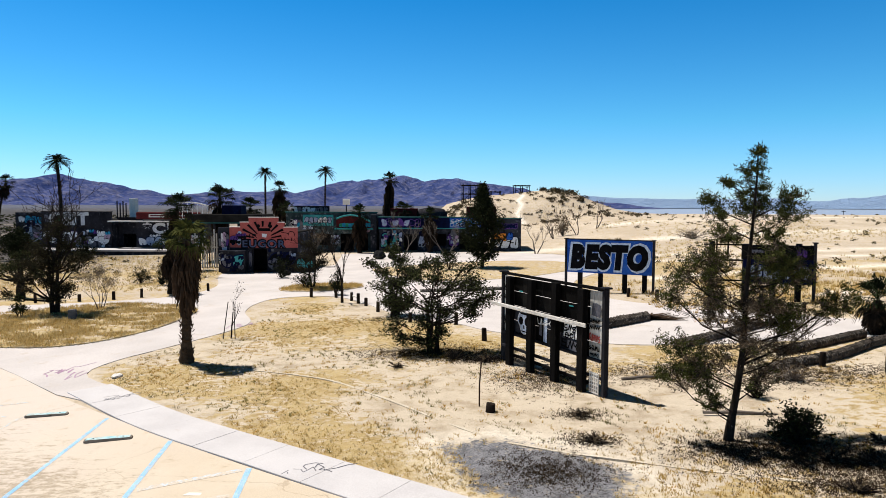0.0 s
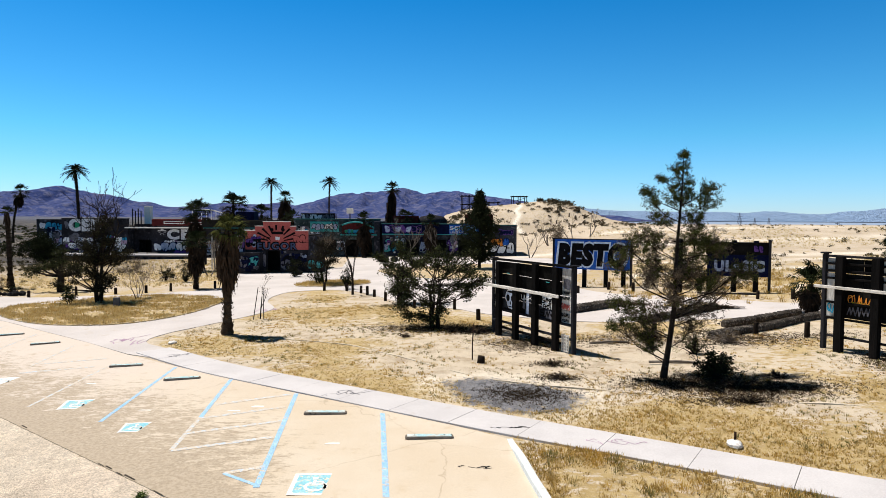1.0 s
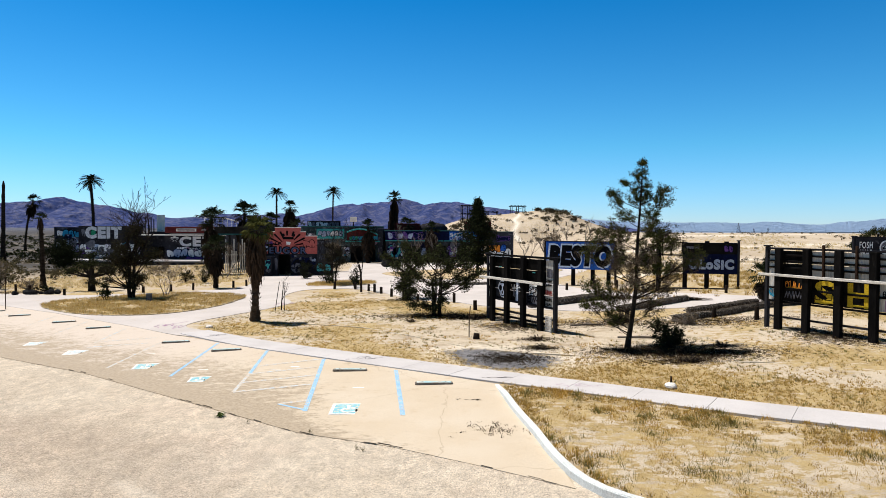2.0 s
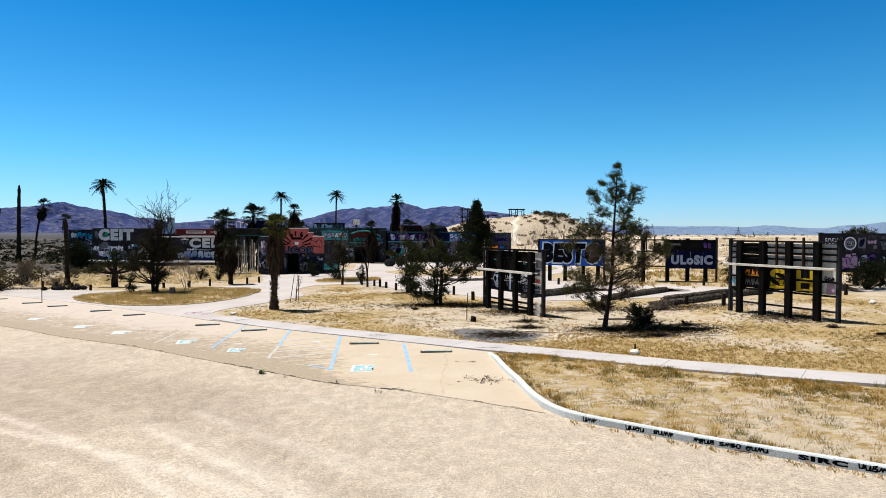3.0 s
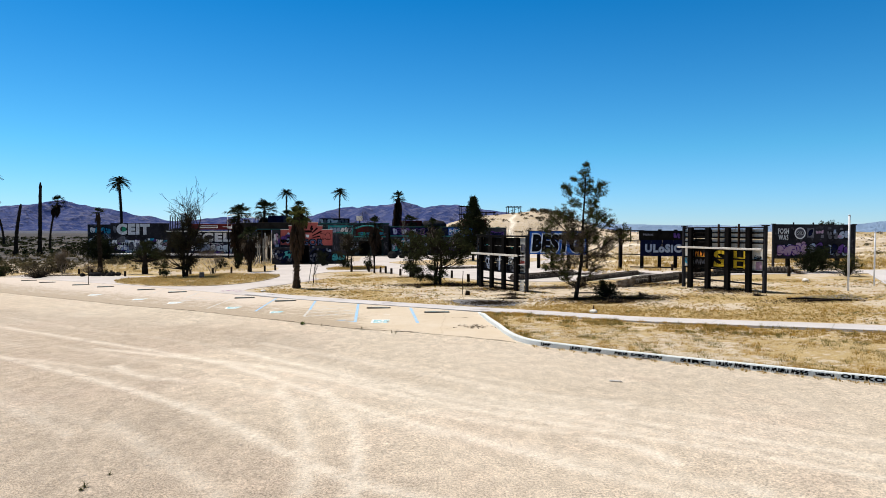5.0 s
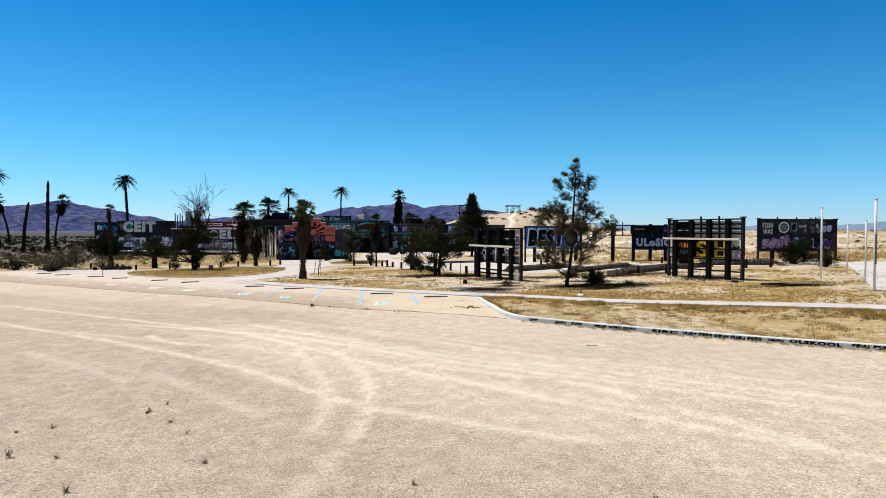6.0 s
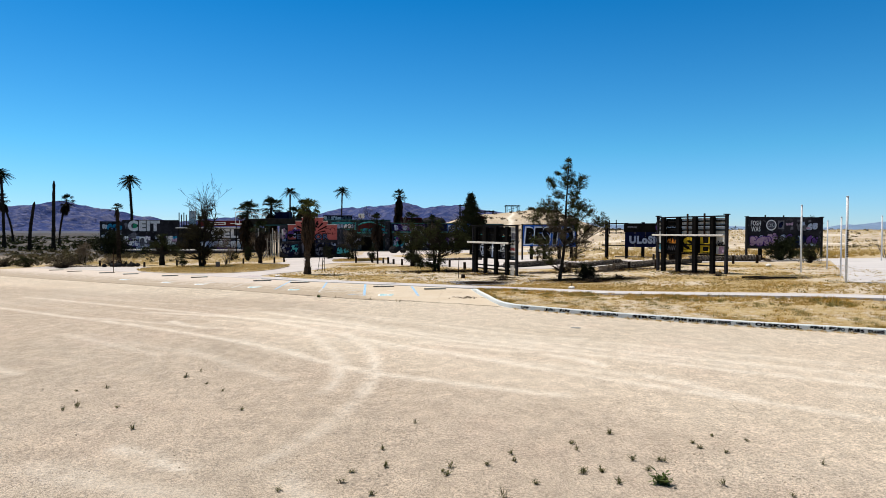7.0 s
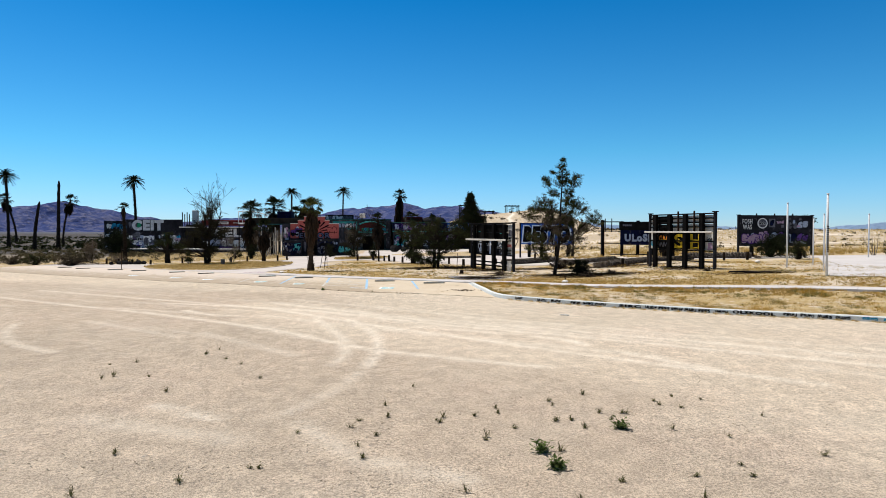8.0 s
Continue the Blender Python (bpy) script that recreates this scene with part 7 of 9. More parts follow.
crown_tree(-1.45, 35.2, "big leafy shrub tree with a ragged crown on the sand", 52,
           [(-1.2, 2.55, 0.65), (-0.8, 3.6, 0.5), (0.05, 3.3, 0.75), (-0.2, 2.3, 0.65), (0.8, 3.05, 0.65), (1.65, 3.3, 0.65), (2.05, 2.9, 0.4), (1.4, 3.7, 0.36), (-0.45, 1.3, 0.6), (-0.8, 0.6, 0.45), (0.55, 1.8, 0.45), (-1.9, 3.1, 0.45), (0.1, 4.0, 0.45), (1.9, 3.9, 0.36), (-1.5, 3.8, 0.36), (-1.9, 2.3, 0.5), (0.4, 0.9, 0.5), (-0.2, 0.45, 0.5), (1.3, 2.3, 0.5), (-2.5, 2.8, 0.3), (2.0, 2.2, 0.6), (2.5, 2.6, 0.45), (1.9, 1.7, 0.4), (-1.9, 1.2, 0.5), (-1.6, 0.6, 0.4)],
           SHRUB_LEAF, DARK_WOOD, 6, 0.22, 0.065, 0.12, 40)
bush(-4.2, 45.0, 2.9, 2.2, "ragged dark bush between the posts", 154, SHRUB_LEAF, 1100, 0.14, twigs=30)
crown_tree(50.2, 76.4, "dark round-topped tree behind the graffiti billboard", 63, [(-1.5, 3.5, 0.7), (-0.5, 3.8, 0.8), (0.6, 4.0, 0.8), (1.5, 3.6, 0.7), (0.0, 2.8, 0.9), (1.0, 2.5, 0.9), (-1.1, 2.4, 0.9), (0.0, 1.7, 0.8)], SHRUB_LEAF, DARK_WOOD, 2, 0.1, 0.14, 0.16, 52)
tree(-7.5, 88.0, 6.0, "bleached bare tree in front of the long building", 54, None, BARE_WOOD, 5, 2, 0.75, 0.2, r=0.14, kids=(2, 3), thin=0.014)
tree(-2.2, 90.0, 5.0, "bleached bare tree in front of the blue wall", 55, None, BARE_WOOD, 5, 2, 0.7, 0.2, r=0.12, kids=(2, 3), thin=0.014)
tree(9.5, 92.0, 4.2, "leaning bare desert tree beside the end wall", 56, None, BARE_WOOD, 5, 2, 0.8, 0.22, r=0.12, kids=(2, 3), thin=0.014)
tree(-17.4, 78.0, 4.8, "dry tree beside the red building", 57, DRY_BRUSH, BARE_WOOD, 5, 2, 0.6, 0.15, 3, 0.1, 0.3, 0.12, (2, 3), 0.4)
tree(-26.6, 69.0, 4.4, "thin dry tree beside the red building", 58, DRY_BRUSH, BARE_WOOD, 5, 2, 0.5, 0.15, 3, 0.08, 0.25, 0.1, (2, 3), 0.5)
bush(-17.0, 66.8, 1.8, 2.2, "dark bush beside the building entrance", 59, DARK_LEAF, 1200, 0.12)
tree(16.0, 122.0, 6.5, "bare desert tree below the sand hill", 60, None, BARE_WOOD, 5, 2, 0.7, 0.2, r=0.16, kids=(2, 3))
tree(20.6, 125.0, 6.0, "bare desert tree below the sand hill", 61, None, BARE_WOOD, 5, 2, 0.7, 0.2, r=0.14, kids=(2, 3))
tree(9.6, 125.0, 5.6, "bare desert tree below the sand hill", 161, None, BARE_WOOD, 5, 2, 0.7, 0.2, r=0.14, kids=(2, 3))
tree(26.0, 135.0, 6.2, "bare forked desert tree below the sand hill", 162, None, BARE_WOOD, 4, 2, 0.7, 0.2, r=0.16, kids=(2, 3))
bush(18.3, 127.0, 4.0, 4.2, "brown dead shrub below the sand hill", 163, DRY_BRUSH, 1500, 0.22, twigs=60, wood=BARE_WOOD)
bush(34.0, 104.0, 1.8, 7.0, "heap of grey dead branches on the dry field", 164, DRY_BRUSH, 260, 0.2, "branch_heap", "brush", "", 110, BARE_WOOD)
bush(38.5, 101.0, 1.2, 8.0, "heap of dark dead branches on the dry field", 165, DRY_BRUSH, 260, 0.2, "branch_heap", "brush", "", 110, DARK_WOOD)
bush(28.2, 37.8, 2.1, 4.0, "wide dark bush in front of the billboard", 62, DARK_LEAF, 7600, 0.12, twigs=60)
bush(28.3, 33.2, 1.8, 2.6, "dark ragged bush beside the white poles", 63, SHRUB_LEAF, 2600, 0.09, twigs=44)
bush(39.5, 39.0, 1.6, 1.8, "dark bush in the dry field", 64, SHRUB_LEAF, 900, 0.1)
tree(37.5, 38.2, 2.4, "spiky dry desert plant beside the court", 65, None, BARE_WOOD, 3, 5, 0.3, 0.06, r=0.08, kids=(1, 2))
tree(-11.9, 38.8, 2.9, "young bare sapling tied to two stakes", 66, DARK_LEAF, DARK_WOOD, 3, 1, 0.7, 0.12, 3, 0.08, 0.2, 0.04, (2, 3), 0.4)
for k, (dx, tilt) in enumerate(((-0.35, 0.16), (0.28, -0.02))):
    b = Build()
    b.tube([(0, 0, -0.1), (tilt * 1.9, 0, 1.9)], [0.025, 0.022], 6)
    mesh_thing(b, "stake", POST_DARK, "thin wooden stake beside the sapling", "stake", "sapling stakes", "", on(-11.9 + dx, 38.6))


def cypress(x, y, h, w, label, seed):
    """A dense dark conifer: limbs from a straight trunk, short leafy sprays, a ragged pointed outline."""
    rnd = random.Random(seed)
    ob = thing("conifer_tree", on(x, y), label, "conifer")
    b = Build()
    b.tube([(0, 0, -0.2), (0.05, 0, h * 0.5), (0, 0, h * 0.98)], [0.2, 0.12, 0.02], 8)
    lb = Build()
    for k in range(340):
        t = 0.07 + 0.93 * rnd.random()
        a = rnd.uniform(0, 6.28)
        reach = w / 2 * np.interp(t, [0.07, 0.28, 0.5, 0.8, 1.0], [0.55, 1.0, 0.80, 0.30, 0.02]) * rnd.uniform(0.7, 1.15)
        p = Vector((0, 0, h * t))
        q = Vector((math.cos(a) * reach, math.sin(a) * reach, h * t + reach * 0.5))
        b.tube([p, (p + q) / 2, q], [0.03, 0.02, 0.008], 3)
        for s in (0.45, 0.75, 1.0):
            leaf_clump(lb, p + (q - p) * s, 0.34, 14, 0.22, rnd)
    part("trunk", b, DARK_WOOD, ob)
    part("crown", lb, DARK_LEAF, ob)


cypress(1.95, 74.0, 8.6, 4.8, "dense dark pointed conifer on the sandy bed", 70)
bush(-1.5, 72.0, 2.6, 3.4, "dark bush beside the conifer", 71, DARK_LEAF, 1500, 0.16)
bush(-59.3, 92.5, 4.6, 8.6, "large dark tree mass in front of the walls", 72, DARK_LEAF, 9000, 0.24, twigs=60)
bush(-50.5, 92.0, 3.2, 5.0, "dark shrubs in front of the walls", 73, DARK_LEAF, 2600, 0.2, twigs=36)
bush(-29.0, 64.0, 2.0, 2.2, "dark bush behind the path", 74, DARK_LEAF, 1200, 0.12)
bush(-26.4, 62.5, 2.4, 1.8, "dark bush behind the path", 75, DARK_LEAF, 1200, 0.12)
bush(-44.5, 53.2, 1.5, 6.4, "low grey dead brush at the edge of the bays", 76, HILL_BRUSH, 3600, 0.10, twigs=110, wood=DARK_WOOD)
bush(-49.5, 54.6, 1.3, 5.0, "low green-grey brush at the edge of the bays", 176, SHRUB_LEAF, 2600, 0.11, twigs=70)
bush(-54.5, 57.5, 1.4, 6.0, "low dark brush behind the bays", 177, HILL_BRUSH, 2600, 0.11, twigs=70, wood=DARK_WOOD)
bush(-43.0, 50.6, 0.9, 3.6, "heap of dark dead branches at the edge of the bays", 177, HILL_BRUSH, 700, 0.09, "branch_heap", "brush", "", 120, DARK_WOOD)
bush(9.1, 24.3, 0.7, 1.9, "low dark heap of fallen pine boughs on the sand", 181, DARK_LEAF, 900, 0.07, "branch_heap", "brush", "", 70, DARK_WOOD)
bush(8.4, 30.6, 0.8, 2.6, "dead grey brush beside the palm logs", 182, HILL_BRUSH, 700, 0.08, "branch_heap", "brush", "", 80, DARK_WOOD)
bush(11.6, 29.4, 0.6, 2.2, "low dead brush beside the palm logs", 183, DRY_BRUSH, 600, 0.08, "branch_heap", "brush", "", 70, BARE_WOOD)
bush(-47.0, 60.5, 1.6, 4.0, "dark brush behind the bays", 178, DARK_LEAF, 2200, 0.12, twigs=50)
tree(-45.0, 58.5, 3.0, "spreading dry shrub beside the bays", 77, DRY_BRUSH, BARE_WOOD, 5, 6, 0.55, 0.12, 3, 0.06, 0.2, 0.1, (2, 3), 0.6)
bush(-41.0, 57.0, 1.2, 3.0, "low dry brush under the half-dead palm", 78, DRY_BRUSH, 1100, 0.09, twigs=60, wood=BARE_WOOD)
bush(-38.2, 55.2, 0.6, 2.4, "low dark brush under the half-dead palm", 79, DARK_LEAF, 600, 0.09, twigs=40)
bush(8.75, 23.5, 1.15, 1.9, "dark dense bush beside the pine", 82, DARK_LEAF, 1500, 0.09, twigs=30)
bush(9.5, 27.6, 0.9, 1.5, "low green bush beside the pine", 80, SHRUB_LEAF, 900, 0.07)
for k, (x, y, s) in enumerate([(3.6, 26.1, 0.9), (3.5, 23.9, 0.9), (9.0, 22.4, 1.2), (8.6, 20.6, 1.1), (-2.8, 32.4, 0.9), (0.8, 33.2, 1.4), (-0.4, 33.8, 1.5), (10.9, 23.4, 0.9), (16.3, 20.6, 0.7)]):
    bush(x, y, 0.28 * s, 1.2 * s, "flat dead brush heap on the sand", 90 + k, DRY_BRUSH, 420, 0.05, "brush_heap", "brush", "dead brush heaps", 40, DARK_WOOD)

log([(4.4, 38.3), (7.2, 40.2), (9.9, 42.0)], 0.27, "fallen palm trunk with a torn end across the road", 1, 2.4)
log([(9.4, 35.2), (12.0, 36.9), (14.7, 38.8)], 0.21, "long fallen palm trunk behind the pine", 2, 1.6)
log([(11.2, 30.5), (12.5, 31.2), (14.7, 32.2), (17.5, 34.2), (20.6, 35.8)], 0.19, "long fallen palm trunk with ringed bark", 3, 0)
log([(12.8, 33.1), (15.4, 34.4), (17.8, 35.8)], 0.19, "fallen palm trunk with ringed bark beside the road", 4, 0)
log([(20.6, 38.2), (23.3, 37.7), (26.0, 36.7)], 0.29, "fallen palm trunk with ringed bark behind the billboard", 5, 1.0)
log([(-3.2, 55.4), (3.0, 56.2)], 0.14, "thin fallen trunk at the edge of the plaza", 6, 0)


# stones and rubble
def stone(x, y, s, label, seed, material=STONE, name="stone", flat=0.5, lift=0.0):
    rnd = random.Random(seed)
    b = Build()
    rings = []
    for i in range(6):
        u = i / 5 * math.pi
        rr = max(0.05, math.sin(u)) * s
        rings.append([(rr * math.cos(t) * rnd.uniform(0.8, 1.15), rr * math.sin(t) * rnd.uniform(0.75, 1.1) * 0.8, (1 - math.cos(u)) * s * flat * rnd.uniform(0.92, 1.05) - 0.04) for t in [2 * math.pi * k / 9 for k in range(9)]])
    b.grid(rings, 0, smooth=False)
    return mesh_thing(b, name, material, label, "stone", "", "", on(x, y, rnd.uniform(0, 360), lift))


stone(-13.8, 31.3, 0.26, "flat white painted stone in the turf", 1, WHITE_TRIM, "stone", 0.35)
stone(6.74, 16.95, 0.26, "flat white stone with a dark stub on the turf", 2, WHITE_TRIM, "stone", 0.4)
b = Build()
b.tube([(0, 0, 0), (0, 0, 0.24)], [0.035, 0.03], 7)
mesh_thing(b, "pipe_stub", RUST, "short dark pipe stub standing on a stone", "pipe", "", "", on(6.76, 16.98, 0, 0.12))
stone(23.2, 29.2, 0.26, "white stone on the dry grass", 3, WHITE_TRIM)
stone(-10.4, 87.0, 0.85, "dark split boulder on the plaza", 4, BOULDER, "boulder", 0.7)
stone(-8.9, 87.6, 0.6, "smaller dark boulder on the plaza", 14, BOULDER, "boulder", 0.7)
b = Build()
b.box((-0.19, -0.17, -0.05), (0.19, 0.17, 0.62), 0, 0.02, 0.01, random.Random(5))
mesh_thing(b, "concrete_block", STONE_GREY, "upright grey concrete block on the island", "block", "", "", on(-23.4, 44.3, 12, 0.1))
stone(-26.2, 43.3, 0.45, "pale flat stone on the island", 6, STONE, "stone", 0.12)
stone(-6.9, 50.0, 0.22, "white stone between the posts", 7, WHITE_TRIM)
stone(-37.6, 52.3, 0.5, "dark rubble under the half-dead palm", 8, BOULDER, "stone", 0.5)
rnd = random.Random(91)
for k in range(9):
    stone(-38.9 + 0.42 * k + rnd.uniform(-0.15, 0.15), 52.4 + rnd.uniform(-0.5, 0.5), rnd.uniform(0.2, 0.42), "dark rubble under the half-dead palm", 300 + k, BOULDER, "stone", 0.6)
stone(-17.2, 73.6 - 4.4, 0.5, "dark stone at the building's foot", 10, BOULDER, "stone", 0.6)
b = Build()
b.tube([(0, 0, -0.05), (0, 0, 0.12), (0.02, 0, 0.27)], [0.17, 0.15, 0.14], 10, 0, 0.08, random.Random(4))
mesh_thing(b, "tree_stump", BOLLARD, "short dark sawn stump on the sand", "stump", "", "", on(0.72, 26.6))
for k, (x, y, rz) in enumerate([(4.5, 2.75, -20), (6.2, 6.0, -25)]):
    b = Build()
    b.tube([(-0.17, 0, 0.025), (0, 0.01, 0.03), (0.17, 0, 0.025)], [0.022, 0.025, 0.02], 6)
    mesh_thing(b, "stick", WHITE_TRIM if k < 1 else BARE_WOOD, "short pale stick on the gravel" if k < 1 else "dry stick on the ground", "stick", "", "", on(x, y, rz))
for k, (x, y, l, rz) in enumerate([(18.4, 17.3, 2.6, 8), (17.6, 18.2, 1.8, -12), (8.3, 26.0, 2.2, -4), (6.6, 30.3, 1.8, 10)]):
    b = Build()
    b.tube([(-l / 2, 0, 0.05), (0, 0.05, 0.08), (l / 2, 0, 0.05)], [0.05, 0.06, 0.04], 6)
    mesh_thing(b, "branch", DARK_WOOD if k < 2 else BARE_WOOD, "fallen branch on the dry ground", "branch", "fallen branches", "", on(x, y, rz))


# ---------------- stuff: grass, weeds, scrub ----------------
def tufts(name, spots, blades, height, material, label, seed, spread_r=0.06, width=0.012):
    """Grass blades at many spots, as one object."""
    rs = np.random.RandomState(seed)
    spots = np.array(spots)
    n = len(spots)
    k = blades
    base = np.repeat(spots, k, 0)
    a = rs.uniform(0, 2 * np.pi, n * k)
    off = np.stack([np.cos(a), np.sin(a)], 1) * rs.uniform(0, spread_r, (n * k, 1))
    h = np.repeat(rs.uniform(0.6, 1.35, n), k) * rs.uniform(0.6, 1.2, n * k) * height
    bx, by = base[:, 0] + off[:, 0], base[:, 1] + off[:, 1]
    z = base[:, 2]
    lean = rs.uniform(0.2, 0.9, n * k) * h
    tx, ty = bx + np.cos(a) * lean, by + np.sin(a) * lean
    wx, wy = -np.sin(a) * width, np.cos(a) * width
    v = np.stack([np.stack([bx - wx, by - wy, z], 1), np.stack([bx + wx, by + wy, z], 1), np.stack([tx, ty, z + h], 1)], 1).reshape(-1, 3)
    me = bpy.data.meshes.new(name)
    me.vertices.add(len(v))
    me.vertices.foreach_set("co", v.ravel())
    m = n * k
    me.loops.add(3 * m)
    me.loops.foreach_set("vertex_index", np.arange(3 * m))
    me.polygons.add(m)
    me.polygons.foreach_set("loop_start", np.arange(0, 3 * m, 3))
    me.update(calc_edges=True)
    me.materials.append(material)
    return tagged(new(name, me), label, "grass", "", "stuff")


def scatter(poly, n, seed, dens=None, dz=0.0):
    rs = np.random.RandomState(seed)
    p = np.array(poly)
    lo, hi = p.min(0), p.max(0)
    q = rs.uniform(lo, hi, (n, 2))
    keep = inside(q[:, 0], q[:, 1], poly)
    q = q[keep]
    if dens is not None:
        q = q[rs.uniform(0, 1, len(q)) < dens(q[:, 0], q[:, 1])]
    return np.stack([q[:, 0], q[:, 1], terrain(q[:, 0], q[:, 1]) + dz], 1)


def turf(x, y):
    f = np.array([noise.noise((a * 0.22 + 7.7, b * 0.22 - 7.7, 7.7)) for a, b in zip(x, y)])
    f2 = np.array([noise.noise((a * 1.3, b * 1.3, 2.2)) for a, b in zip(x, y)])
    s = np.exp(-(((x - 2.5) / 5.5) ** 2 + ((y - 26.5) / 3.2) ** 2)) + np.exp(-(((x - 11) / 5) ** 2 + ((y - 25) / 2.6) ** 2))
    near_walk = np.clip(1.3 - dist_to(x, y, WALK_LINE) / 6, 0, 1)
    d = 0.26 + 1.3 * f + 0.8 * f2 + 0.45 * near_walk - 0.8 * s
    d = np.where(dist_to(x, y, WALK_LINE) < 0.85, 0, d)
    d = np.where(inside(x, y, ASH), 0, d)
    return np.clip(d, 0, 1)


def strip_turf(x, y):
    f2 = np.array([noise.noise((a * 0.9, b * 0.9, 5.2)) for a, b in zip(x, y)])
    f3 = np.array([noise.noise((a * 2.6, b * 2.6, 1.7)) for a, b in zip(x, y)])
    d = 0.34 + 1.1 * f2 + 1.0 * f3
    return np.where((dist_to(x, y, WALK_LINE) < 0.85) | (dist_to(x, y, KERB_LINE) < 0.14), 0, np.clip(d, 0, 1))


def patches(seed, scale=0.8, least=0.15):
    """Where clumps of one tint gather."""
    def dens(x, y):
        f = np.array([noise.noise((a * scale + seed, b * scale, seed * 1.7)) for a, b in zip(x, y)])
        return np.where((dist_to(x, y, WALK_LINE) < 0.95) | (dist_to(x, y, KERB_LINE) < 0.2) | inside(x, y, ASH), 0, np.clip((f - least) * 4, 0, 1))
    return dens


near_lawn = [tuple(p) for p in WALK_LINE if p[0] < 28] + [(28, 30), (16, 33.5), (6.6, 34.6), (1.2, 37.5), (-3.4, 41.8), (-8, 49.6), (-12.4, 51.0), (-12, 43.4), (-12.3, 40.6), (-14, 36.5), (-15, 33)]
tufts("dry_grass", scatter(near_lawn, 120000, 1, turf), 5, 0.038, GRASS_DRY, "golden dry turf in uneven tufts", 1, 0.07)
tufts("dry_grass", scatter(near_lawn, 16000, 2, turf), 9, 0.075, GRASS_PALE, "pale straw tufts on the sand", 2, 0.10)
strip_near = [tuple(p) for p in KERB_LINE if p[0] < 24] + [tuple(p) for p in WALK_LINE[::-1] if 1.2 < p[0] < 26]
tufts("dry_grass", scatter(strip_near, 80000, 3, strip_turf, 0.06), 8, 0.065, GRASS_VERGE, "golden dry grass on the verge", 3, 0.09, 0.010)
tufts("dry_grass", scatter(strip_near, 4200, 4, strip_turf, 0.06), 9, 0.09, GRASS_PALE, "pale straw grass on the verge", 4, 0.12)
tufts("dry_grass", scatter(strip_near, 9500, 46, patches(4.1, 0.8, 0.0), 0.06), 30, 0.115, GRASS_OLIVE, "olive grey-green clumps on the verge", 46, 0.2, 0.007)
tufts("dry_grass", scatter(strip_near, 8000, 47, patches(9.4, 0.7, 0.05), 0.06), 30, 0.115, GRASS_GOLD, "deep golden clumps on the verge", 47, 0.2, 0.007)
tufts("dry_grass", scatter(near_lawn, 16000, 48, patches(5.3, 0.5, 0.05)), 12, 0.07, GRASS_OLIVE, "olive tufts in the dry lawn", 48, 0.12, 0.010)
tufts("dry_grass", scatter(near_lawn, 16000, 49, patches(12.3, 0.4, 0.0)), 12, 0.07, GRASS_GOLD, "ochre tufts in the dry lawn", 49, 0.12, 0.010)
tufts("dry_grass", scatter(BED_1, 900, 6, None, 0.10), 8, 0.2, GRASS_DRY, "dry grass in the bed", 6, 0.15, 0.02)
back = [(-46, 58), (-24, 58), (-26, 98), (-62, 98)]
tufts("dry_grass", scatter(back, 7000, 7, lambda x, y: np.full(x.shape, 0.6)), 7, 0.2, GRASS_PALE, "sparse straw grass behind the path", 7, 0.3, 0.03)
field_r = [(10, 52), (24, 44), (60, 42), (110, 150), (30, 150), (14, 90)]
tufts("dry_grass", scatter(field_r, 11000, 8, lambda x, y: np.clip(0.5 + np.array([noise.noise((a * 0.06, b * 0.06, 1)) for a, b in zip(x, y)]) * 1.6, 0, 1)), 7, 0.28, GRASS_PALE, "straw grass of the dry field", 8, 0.4, 0.035)
verge = np.array([(p[0] + dx, p[1] + dy, gz(p[0], p[1])) for p in KERB_LINE if 3 < p[0] < 20 for dx, dy in np.random.RandomState(4).normal(-0.22, 0.09, (5, 2))])
tufts("dry_grass", verge, 7, 0.07, GRASS_VERGE, "thin grass along the kerb's foot", 9, 0.12)


def clumps(x, y):
    f = np.array([noise.noise((a * 0.35 + 1.7, b * 0.35, 3.3)) for a, b in zip(x, y)])
    d = 0.25 + 1.4 * f
    return np.where((dist_to(x, y, WALK_LINE) < 0.9) | inside(x, y, ASH), 0, np.clip(d, 0, 1))


def walk_turf(x, y):
    f2 = np.array([noise.noise((a * 0.7, b * 0.7, 8.2)) for a, b in zip(x, y)])
    near_ = np.clip(1.35 - dist_to(x, y, WALK_LINE) / 5.0, 0, 1) * np.clip((x - 1.5) / 3, 0, 1)
    return np.where((dist_to(x, y, WALK_LINE) < 0.85) | inside(x, y, ASH), 0, np.clip(near_ * (0.75 + 1.3 * f2), 0, 1))


tufts("dry_grass", scatter(near_lawn, 130000, 45, walk_turf), 6, 0.06, GRASS_VERGE, "golden brown turf beside the sidewalk", 45, 0.08)
def island_turf(x, y):
    f2 = np.array([noise.noise((a * 0.5 + 3, b * 0.9, 6.1)) for a, b in zip(x, y)])
    return np.clip(0.5 + 1.6 * f2, 0.05, 1)


